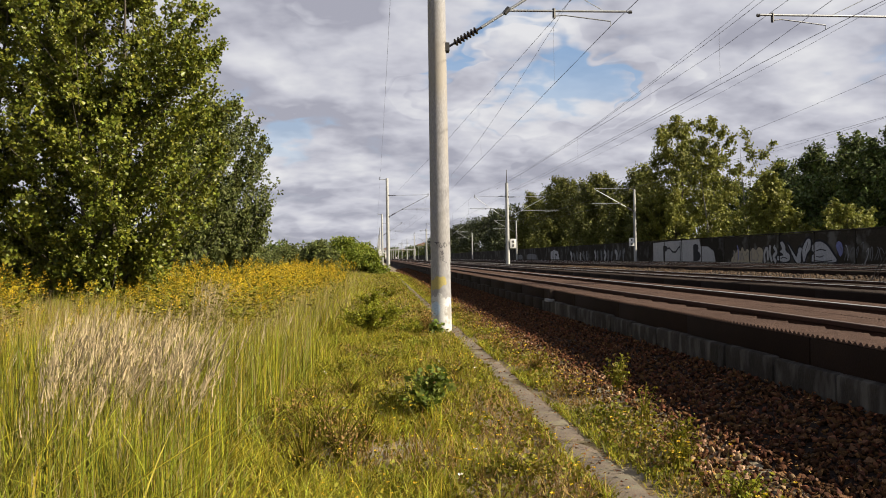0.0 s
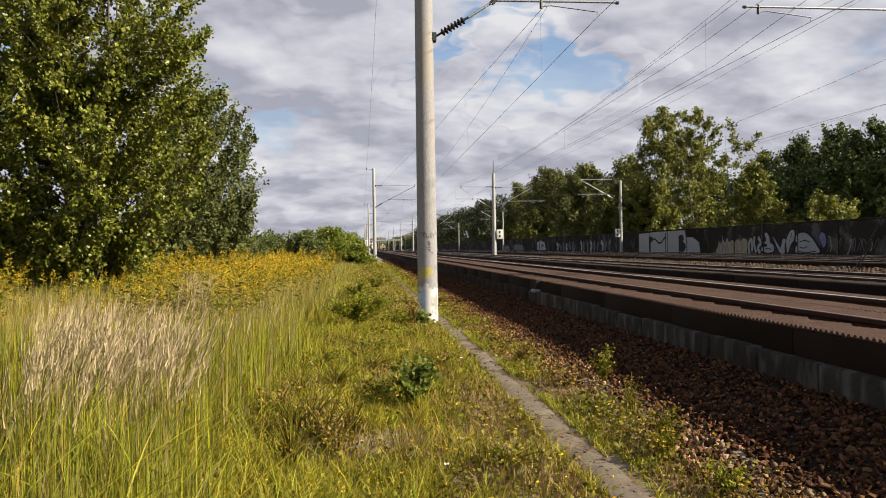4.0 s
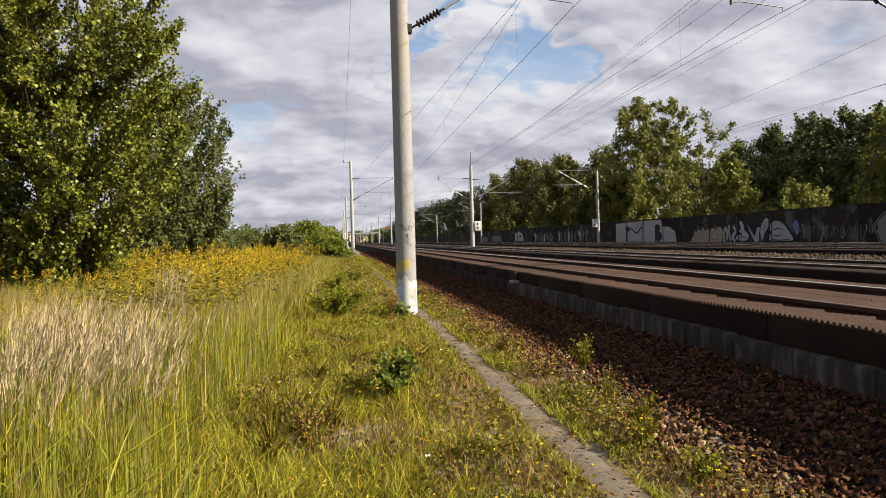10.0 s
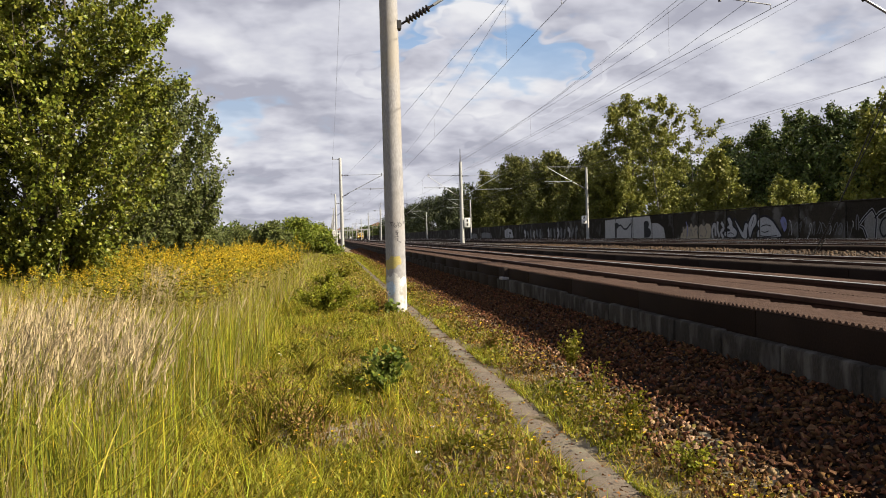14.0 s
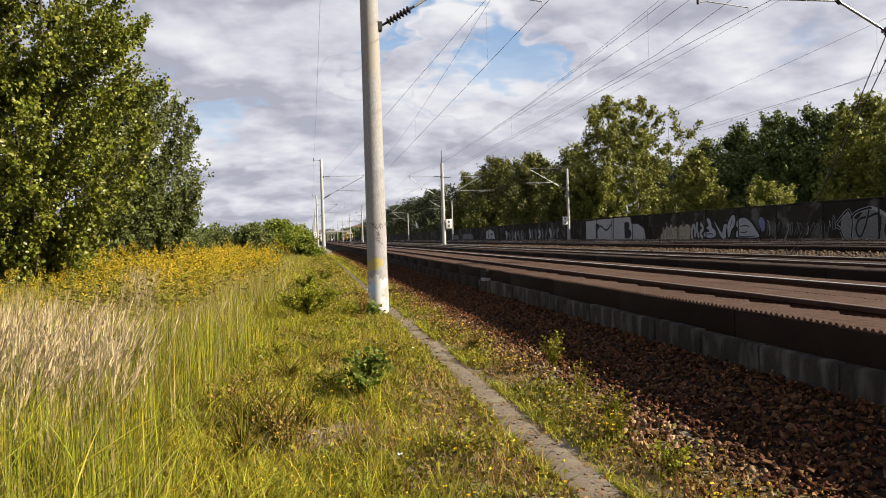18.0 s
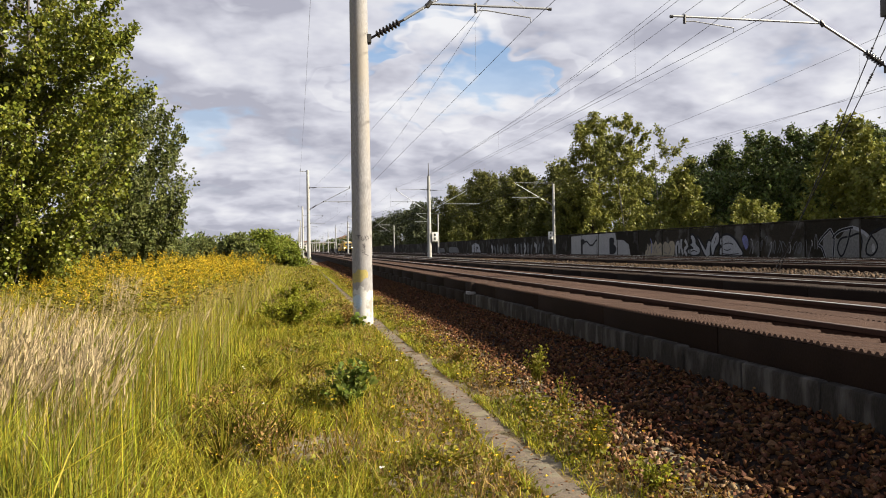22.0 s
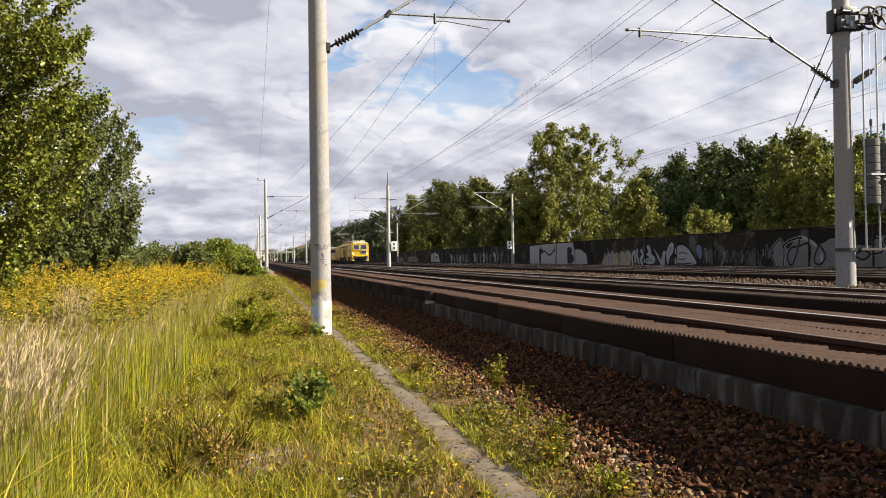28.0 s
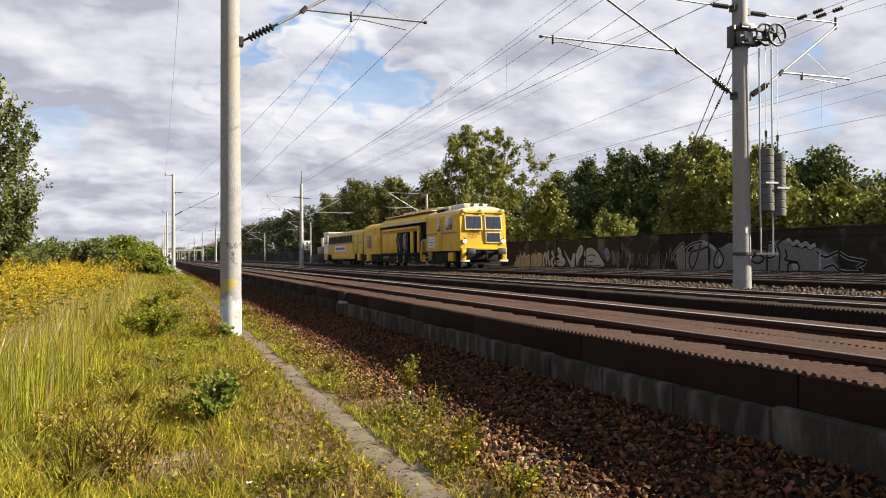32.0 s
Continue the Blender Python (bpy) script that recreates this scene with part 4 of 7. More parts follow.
slack_wire("anchor_wire_1", [(4.9, -47, 7.6), (4.65, 15, 7.35), (3.4, 38, 7.05), (1.4, 77, 7.3)], "thin anchoring wire that leads to the next mast")
slack_wire("anchor_wire_2", [(9.6, 60, 6.1), (9.4, 26, 6.1), (9.4, 19.5, 6.24), (9.4, 13.5, 6.76), (9.7, -20, 9.4)], "overlapping contact wire that rises towards its anchor")
slack_wire("anchor_wire_3", [(9.9, 77, 7.6), (9.6, 46, 6.98), (9.4, 31, 7.0), (9.4, 20, 7.45), (9.4, 15, 7.70), (9.6, -20, 8.6)], "second messenger wire over the overlap")
slack_wire("anchor_wire_4", [(9.6, 60, 6.8), (9.4, 28, 6.88), (9.4, 20, 7.02), (9.4, 15, 7.28), (9.5, -20, 8.4)], "slack stitch wire over the overlap")
for k, dx in enumerate((0, .32)):
    w = slack_wire("tension_wire_%d" % (k + 1), [(13.88 + dx, 14.6, 6.98), (14.6 + dx, 0, 7.25), (16.9, -47, 7.9)], "tensioned wire from the wheel gear")
    for u in (.055, .085):
        a, b2 = Vector((13.88 + dx, 14.6, 6.98)), Vector((14.6 + dx, 0, 7.25))
        part("strain_insulator", insulator(Shape(), a.lerp(b2, u + dx * .05), a.lerp(b2, u + dx * .05 + .018), .05, 4), INSUL, w)
plain_wire("feeder_wire_middle", ROW_MID - .3, 7.95, .6)
plain_wire("feeder_wire_right", ROW_RIGHT, 7.7, .6)

# ---------------------------------------------------------------- noise barrier with sprayed lettering
def make_barrier():
    t = thing("noise_barrier", WALL_X, 0, 0, "dark panelled noise barrier covered with sprayed lettering", "noise barrier", kind="structure")
    panel = Shape().box(.02, .06, .05, .14, 3.94, WALL_TOP - .06)
    for z in np.linspace(.42, WALL_TOP - .4, 6):
        panel.box(-.006, .06, float(z), .02, 3.94, float(z) + .30)
    me = panel.mesh("barrier_panel")
    me.materials.append(BARRIER)
    post = Shape().box(-.03, -.06, 0, .19, .06, WALL_TOP, .01).mesh("post", 30)
    post.materials.append(BARRIER)
    for i in range(80):
        y = -20 + i * 4.0
        p = part("panel", me, BARRIER, t)
        p.location = (0, y, random.uniform(-.02, .02))
        part("post", post, BARRIER, t).location = (0, y, 0)
    part("far_barrier", Shape().box(0, 300, 0, .15, 900, WALL_TOP), BARRIER, t, smooth=None)
    part("coping", Shape().box(-.05, -20, WALL_TOP - .05, .21, 300, WALL_TOP + .02, .01), BARRIER, t)


make_barrier()
FACE = WALL_X - 0.012
ALONG = WALL_X / 28.0


def paint(name, polys, mat, lift, parent):
    """Flat paint on the barrier; polys are outlines of (y, z)."""
    for q in polys:
        v = [(FACE - lift, y * ALONG, z) for y, z in q]
        me = bpy.data.meshes.new(name)
        me.from_pydata(v, [], [tuple(range(len(q)))])
        part(name, me, mat, parent)


def stroke(run, w):
    """An outline round a run of points, w wide."""
    out_a, out_b = [], []
    for i, p in enumerate(run):
        a, b = run[max(i - 1, 0)], run[min(i + 1, len(run) - 1)]
        d = Vector((b[0] - a[0], b[1] - a[1])).normalized()
        out_a.append((p[0] - d.y * w / 2, p[1] + d.x * w / 2))
        out_b.append((p[0] + d.y * w / 2, p[1] - d.x * w / 2))
    return out_a, out_b


def strokes(name, runs, w, mat, lift, parent):
    for run in runs:
        a, b = stroke(run, w)
        v = []
        for p, q in zip(a, b):
            v += [(FACE - lift, p[0] * ALONG, p[1]), (FACE - lift, q[0] * ALONG, q[1])]
        f = [(2 * i, 2 * i + 1, 2 * i + 3, 2 * i + 2) for i in range(len(run) - 1)]
        me = bpy.data.meshes.new(name)
        me.from_pydata(v, [], f)
        part(name, me, mat, parent)


def arc(cy, cz, ry, rz, a0, a1, n=12):
    return [(cy + ry * math.cos(radians(a0 + (a1 - a0) * i / n)), cz + rz * math.sin(radians(a0 + (a1 - a0) * i / n))) for i in range(n + 1)]


def curve(run, n=3):
    """A smooth line through the given points."""
    out = []
    for i in range(len(run) - 1):
        p0, p1, p2, p3 = run[max(i - 1, 0)], run[i], run[i + 1], run[min(i + 2, len(run) - 1)]
        for k in range(n):
            t = k / n
            out.append(tuple(.5 * (2 * b + (c - a) * t + (2 * a - 5 * b + 4 * c - d) * t * t + (3 * b - a - 3 * c + d) * t ** 3) for a, b, c, d in zip(p0, p1, p2, p3)))
    return out + [tuple(run[-1])]


def fat(name, runs, w, mat, lift, parent):
    strokes(name, [curve(q) for q in runs], w, mat, lift, parent)


def graffiti():
    # silver field with three dark letter shapes; y falls to the reader's right
    g = thing("graffiti_silver", 0, 0, 0, "silver sprayed field with large dark letter shapes on the barrier", "graffiti", "graffiti")
    y0, y1 = 75.4, 61.2
    W = y0 - y1
    Y = lambda u: y0 - u * W
    zb, zt = .80, 2.62
    H = zt - zb
    Z = lambda v: zb + v * H
    field = [(Y(0), Z(0)), (Y(0), Z(.93)), (Y(.3), Z(.98)), (Y(.78), Z(1)), (Y(.80), Z(.68)), (Y(.90), Z(.66)), (Y(.98), Z(.45)), (Y(1), Z(.0))]
    paint("silver_field", [field], P_SILVER, .004, g)
    P = [(Y(.19), Z(.02)), (Y(.19), Z(.74)), (Y(.21), Z(.78)), (Y(.25), Z(.76)), (Y(.27), Z(.64)), (Y(.255), Z(.52)), (Y(.225), Z(.48)), (Y(.222), Z(.02))]
    B = [(Y(.69), Z(.02)), (Y(.69), Z(.74)), (Y(.72), Z(.80)), (Y(.76), Z(.76)), (Y(.77), Z(.6)), (Y(.755), Z(.48)), (Y(.785), Z(.40)), (Y(.80), Z(.24)), (Y(.78), Z(.08)), (Y(.75), Z(.02))]
    paint("letter_shape", [P, B], P_BLACK, .007, g)
    strokes("letter_shape", [[(Y(.27), Z(.62)), (Y(.30), Z(.66)), (Y(.36), Z(.45)), (Y(.41), Z(.45)), (Y(.46), Z(.66)), (Y(.485), Z(.70))], [(Y(.485), Z(.02)), (Y(.485), Z(.92))]], .16, P_BLACK, .009, g)
    # cream and silver bubble lettering, built of fat strokes over wider black ones
    g = thing("graffiti_pale", 0, 0, 0, "cream and silver bubble lettering with black outlines on the barrier", "graffiti", "graffiti")
    f = lambda u, v: (58.4 - 14.1 * u, .78 + 1.54 * v)
    cream = curve([f(.0, .0), f(.01, .22), f(.03, .30), f(.035, .58), f(.06, .42), f(.085, .66), f(.11, .50), f(.135, .72), f(.16, .50), f(.19, .62), f(.22, .50), f(.25, .66), f(.285, .55), f(.31, .68), f(.35, .60), f(.355, .3), f(.345, .0)], 3)
    paint("cream_letter", [cream + [f(.0, 0)]], P_CREAM, .004, g)
    fat("thin_outline", [[f(.03, .05), f(.05, .35), f(.03, .5)], [f(.075, .0), f(.085, .45)], [f(.11, .1), f(.13, .45), f(.15, .1)], [f(.17, .3), f(.2, .45), f(.21, .1)], [f(.24, .5), f(.235, .15), f(.27, .1)], [f(.29, .5), f(.31, .3), f(.29, .05)]], .07, P_GREY, .008, g)
    fat("blue_line", [[f(.085, .1), f(.09, .55), f(.075, .8)]], .12, P_BLUE, .010, g)
    thin = [[f(.375, .0), f(.37, .4), f(.40, .62), f(.405, .1)], [f(.43, .75), f(.425, .4), f(.445, .05)], [f(.465, .7), f(.49, .45), f(.46, .25), f(.485, .02)]]
    fat("black_outline", thin, .40, P_BLACK, .003, g)
    fat("silver_letter", thin, .26, P_SILVER, .006, g)
    q = lambda u, v: ((48.35 - 6.5 * u) / ALONG, .80 + 1.42 * v)
    shapes = ([q(.0, .1), q(.02, .3), q(.12, .35), q(.05, .5), q(.1, .62), q(.07, .9), q(.12, .97), q(.17, .75), q(.18, .55), q(.25, .35), q(.24, .08), q(.13, .0)],
              [q(.2, .9), q(.25, .75), q(.33, .42), q(.37, .3), q(.41, .66), q(.47, .62), q(.45, .35), q(.44, .0), q(.36, .0), q(.28, .4)],
              [q(.47, .2), q(.47, .6), q(.53, .95), q(.58, 1.06), q(.62, .95), q(.61, .6), q(.55, .35), q(.5, .0)],
              [q(.62, .03), q(.63, .3), q(.66, .4), q(.63, .55), q(.65, .8), q(.75, .92), q(.86, .78), q(.95, .45), q(1.0, .03)])
    for k, ring in enumerate(shapes):
        soft = curve(ring + ring[:1], 3)
        fat("black_outline", [soft], .22, P_BLACK, .004 + .001 * k, g)
        paint("pale_letter", [soft[:-1]], P_WHITE, .009 + .001 * k, g)
        fat("black_outline", [soft], .075, P_BLACK, .0095 + .001 * k, g)
    fat("inner_line", [[q(.08, .18), q(.14, .24), q(.20, .16)], [q(.52, .5), q(.55, .7), q(.57, .9)], [q(.70, .50), q(.78, .56), q(.86, .50)], [q(.70, .28), q(.76, .24), q(.82, .30)], [q(.66, .1), q(.8, .06), q(.95, .1)]], .06, P_BLACK, .016, g)
    paint("blue_haze", [curve([f(1.0, .4), f(.985, .65), f(1.0, .82), f(1.025, .74), f(1.035, .45), f(1.015, .25), f(1.0, .4)], 3)], P_BLUE, .003, g)
    # faint scribbled letters
    g = thing("graffiti_faint", 0, 0, 0, "faint grey scribbled letters on the barrier", "graffiti", "graffiti")
    r = random.Random(12)
    for i in range(15):
        y = (41.3 - i * .44) / ALONG
        c, hgt = 1.28 + .16 * r.uniform(-1, 1), .22 + .30 * r.random()
        lean = r.uniform(-.55, .55)
        loop = [(p + lean * (z - c), z) for p, z in arc(y, c, .10 + .14 * r.random(), hgt, 250 + r.uniform(-90, 60), 160 - r.uniform(60, 220), 14)]
        strokes("faint_line", [loop], .05 + .02 * r.random(), P_SILVER if i % 4 == 1 else P_GREY, .004 + .0004 * i, g)
        if i % 2:
            fat("faint_line", [[(y + .2, c - hgt), (y + .02, c - .1), (y - .15, c + hgt * .8)]], .05, P_GREY, .011 + .0004 * i, g)
    # grey wild lettering with white and black outlines
    g = thing("graffiti_outlined", 0, 0, 0, "large grey lettering with white and black outlines on the barrier", "graffiti", "graffiti")
    f = lambda u, v: ((35.0 - 12.3 * u) / ALONG, .78 + 1.5 * v)
    first = [f(0.044, 0.01), f(0.024, 0.33), f(0.002, 0.47), f(0.067, 0.90), f(0.082, 0.87), f(0.098, 0.61), f(0.091, 0.01)]
    arch = [f(0.089, 0.65), f(0.125, 0.85), f(0.176, 0.94), f(0.207, 0.96)]
    hook = [f(0.176, 0.67), f(0.137, 0.61), f(0.118, 0.33), f(0.130, 0.08), f(0.149, 0.09), f(0.175, 0.47), f(0.193, 0.91)]
    post = [f(0.188, 0.67), f(0.237, 0.77), f(0.254, 0.53), f(0.241, 0.04)]
    ring = [f(0.302, 0.71), f(0.330, 0.46), f(0.330, 0.26), f(0.307, 0.08), f(0.277, 0.13), f(0.278, 0.39), f(0.302, 0.69)]
    hump = [f(0.290, 0.71), f(0.325, 0.86), f(0.376, 0.93), f(0.436, 0.89), f(0.477, 0.77), f(0.518, 0.69), f(0.577, 0.68)]
    dart = [f(0.481, 0.38), f(0.518, 0.51), f(0.547, 0.45), f(0.552, 0.36), f(0.522, 0.23), f(0.487, 0.33)]
    knee = [f(0.562, 0.40), f(0.610, 0.46), f(0.606, 0.78), f(0.582, 0.87)]
    tall = [f(0.628, 0.03), f(0.633, 0.57), f(0.620, 0.79), f(0.653, 0.97), f(0.689, 0.85), f(0.707, 0.75), f(0.792, 0.70)]
    bar = [f(0.659, 0.67), f(0.667, 0.45), f(0.657, 0.35), f(0.719, 0.27)]
    leg = [f(0.671, 0.00), f(0.674, 0.23), f(0.706, 0.27), f(0.723, 0.17), f(0.724, 0.01)]
    tail = [f(.80, .58), f(.84, .42), f(.89, .55), f(.93, .40), f(1.0, .30), f(.965, .16), f(.985, .03), f(.90, .04), f(.87, .20), f(.83, .10)]
    wash = curve([f(.04, .0), f(.03, .55), f(.08, .90), f(.12, .60), f(.17, .92), f(.22, .95), f(.30, .72), f(.38, .92), f(.46, .70), f(.55, .70), f(.60, .88), f(.65, .96), f(.70, .78), f(.80, .70), f(.86, .45), f(.90, .03)], 3)
    paint("grey_body", [wash], P_FILL, .003, g)
    fat("white_outline", [first, arch, tail, knee, [f(0.201, 0.98), f(0.237, 0.89), f(0.273, 0.75), f(0.285, 0.66)]], .17, P_WHITE, .005, g)
    for run in (first, arch, hook, post, ring, hump, dart, knee, tall, bar, leg, tail):
        fat("black_outline", [run], .10, P_BLACK, .008, g)
    paint("white_spot", [arc(*f(.312, .30), .12, .22, 0, 345, 10), arc(*f(.705, .18), .18, .22, 0, 345, 10)], P_SILVER, .006, g)
    crest = [f(.665 + .012 * k, .90 + .055 * math.sin(k * 1.9) - .016 * k) for k in range(12)]
    fat("crest_outline", [crest], .26, P_BLACK, .010, g)
    fat("white_crest", [crest], .17, P_WHITE, .012, g)
    fat("crest_line", [[(y, z - .01) for y, z in crest[1:-1]]], .03, P_GREY, .014, g)
    fat("pale_post", [[f(.815, .05), f(.815, .58)]], .10, P_SILVER, .009, g)
    # beyond the sighted stretch the small far pieces
    g = thing("graffiti_far", 0, 0, 0, "small white and grey sprayed letters far along the barrier", "graffiti", "graffiti")
    paint("white_block", [[(121, .9), (121, 2.0), (118.6, 2.3), (116, 2.0), (115.4, 1.2), (115, .9)]], P_WHITE, .006, g)
    fat("dark_line", [[(119.6, 1.0), (119.2, 1.9)], [(117.6, .95), (117.9, 1.6), (116.6, 1.5)]], .28, P_BLACK, .009, g)
    paint("grey_letter", [curve([(140, .85), (140, 1.7), (136, 1.8), (132, 1.6), (131, .85)], 2), curve([(150, .85), (149, 1.6), (145, 1.6), (144, .85)], 2)], P_GREY, .004, g)
    r = random.Random(9)
    for a, b, n in ((109, 99, 6), (97, 84, 9)):
        for i in range(n):
            y = a + (b - a) * (i + .5) / n
            run = [(y + r.uniform(-.5, .5), .9 + k * r.uniform(.28, .36)) for k in range(4)]
            fat("black_outline", [run], .85, P_BLACK, .003, g)
            fat("grey_letter" if i % 3 else "pale_letter", [run], .5, P_GREY if i % 3 else P_SILVER, .006, g)


graffiti()

# ---------------------------------------------------------------- trees and shrubs
def leaf_cards(centres, dirs, size, fold=0.25, simple=False, half=0.42):
    """Leaves: two-triangle blades, each bent along the middle. Returns vertices and quads-as-triangles."""
    n = len(centres)
    d = dirs / np.maximum(np.linalg.norm(dirs, axis=1), 1e-6)[:, None]
    r = rng.normal(size=(n, 3))
    a = np.cross(d, r)
    a /= np.maximum(np.linalg.norm(a, axis=1), 1e-6)[:, None]
    s = np.asarray(size).reshape(-1, 1) * np.ones((n, 1))
    nrm = np.cross(a, d)
    tip = centres + d * s
    if simple:
        V = np.stack([centres + a * s * half, centres - a * s * half, tip], 1).reshape(-1, 3)
        return V, np.arange(n)[:, None] * 3 + np.array([[0, 1, 2]])
    base = centres
    mid = centres + d * s * 0.5
    l = mid + a * s * half + nrm * s * fold
    q = mid - a * s * half + nrm * s * fold
    V = np.stack([base, l, tip, q], 1).reshape(-1, 3)
    k = np.arange(n)[:, None] * 4
    F = np.concatenate([k + np.array([[0, 1, 2]]), k + np.array([[0, 2, 3]])], 0)
    return V, F


def tree(name, x, y, height, radius, mat, bark, n_leaf, leaf_size, label, category="tree", group="", trunk_r=0.2, base=0.15, clumps=60, seed=1,
         shape="oval", spread=0.22, stems=1, wobble=1.0, droop=0.0, z=None, top_flat=0.0, lean=(0, 0), outward=0.5, hollow=0.35):
    r = np.random.default_rng(seed)
    z0 = float(ground_z(x, y)) if z is None else z
    t = thing(name, x, y, z0, label, category, group)
    # where the foliage sits: clump centres inside an uneven envelope
    u = r.uniform(0, 1, clumps) ** 0.85
    h = base + (1 - base) * u
    ang = r.uniform(0, 2 * math.pi, clumps)
    if shape == "oval":
        env = np.sin(np.pi * np.clip(0.10 + 0.86 * u, 0, 1)) ** 0.6
    elif shape == "fan":
        env = np.minimum(1, .28 + u * 1.9) * np.sqrt(np.clip(1 - np.maximum(u - .55, 0) ** 2 / .21, 0.02, 1))
    elif shape == "cone":
        env = (1 - u) ** 0.6 * 0.95 + 0.08
    elif shape == "column":
        env = np.minimum(1, 2.4 * (1 - u) ** 0.55) * (0.75 + 0.25 * np.minimum(1, u * 4))
    else:
        env = np.sqrt(np.clip(1 - u ** 2.2, 0, 1))
    wob = 1 + wobble * 0.22 * np.sin(3 * ang + seed) + wobble * 0.16 * np.sin(5 * ang + 7 * u + seed * 2)
    rad = radius * env * wob * np.sqrt(r.uniform(hollow, 1, clumps))
    C = np.stack([rad * np.cos(ang) + lean[0] * u * height, rad * np.sin(ang) + lean[1] * u * height, h * (height - 1.3 * spread * radius) * (1 - top_flat * r.uniform(0, .3, clumps))], 1)
    # trunk and limbs
    s = Shape()
    feet = []
    for k in range(stems):
        a = 2 * math.pi * k / max(stems, 1) + seed
        off = 0 if stems == 1 else radius * 0.10
        out = 0 if stems == 1 else radius * r.uniform(.12, .4)
        pts = []
        for i in range(7):
            f = i / 6
            pts.append((math.cos(a) * (off + out * f) + lean[0] * f * height + 0.03 * height * math.sin(f * 5 + k) * f, math.sin(a) * (off + out * f) + lean[1] * f * height + 0.02 * height * math.sin(f * 4 + 2 * k) * f, -0.1 + f * height * (0.9 if stems == 1 else r.uniform(.7, .92))))
        tr = trunk_r / math.sqrt(stems)
        s.tube(pts, [tr * (1.25 if i == 0 else 1 - 0.88 * i / 6) for i in range(7)], 8, False)
        feet.append(pts)
    part("trunk", s, bark, t)
    limbs = Shape()
    for i, c in enumerate(C):
        if clumps > 200 and i % 3:
            continue
        pts = feet[i % stems]
        want = max(0.05, c[2] / height - 0.16 - 0.1 * r.random())
        k = min(5, int(want * 6))
        f = want * 6 - k
        a = Vector(pts[k]).lerp(Vector(pts[k + 1]), min(1, f))
        b = Vector(c)
        m = a.lerp(b, .5) + Vector((0, 0, 0.05 * height * (0.5 - droop)))
        tr = trunk_r * 0.16 * (1.1 - want)
        limbs.tube([a, m, b], [max(tr, .012), max(tr * .6, .009), .006], 3, False)
    part("branching", limbs, bark, t)
    # leaves in and round the clumps
    w = r.uniform(0.5, 1.5, clumps)
    idx = r.choice(clumps, n_leaf, p=w / w.sum())
    sig = spread * radius * r.uniform(0.6, 1.3, clumps)
    off = np.clip(r.normal(size=(n_leaf, 3)), -1.7, 1.7) * sig[idx][:, None] * np.array([1, 1, .8])
    off[:, 2] -= droop * np.abs(r.normal(size=n_leaf)) * sig[idx] * 2.2
    P = C[idx] + off
    P[:, 2] = np.maximum(P[:, 2], 0.05)
    d = r.normal(size=(n_leaf, 3)) + outward * off / np.maximum(sig[idx][:, None], 1e-3)
    d[:, 2] -= 0.4 + droop
    V, F = leaf_cards(P, d, leaf_size * r.uniform(0.6, 1.35, n_leaf), .25, leaf_size > .165)
    part("crown", array_mesh("crown", V, F, mat), mat, t)
    return t


OVAL = ((.03, .40), (.16, .78), (.40, 1.0), (.62, .90), (.82, .60), (.94, .30), (1.0, .06))


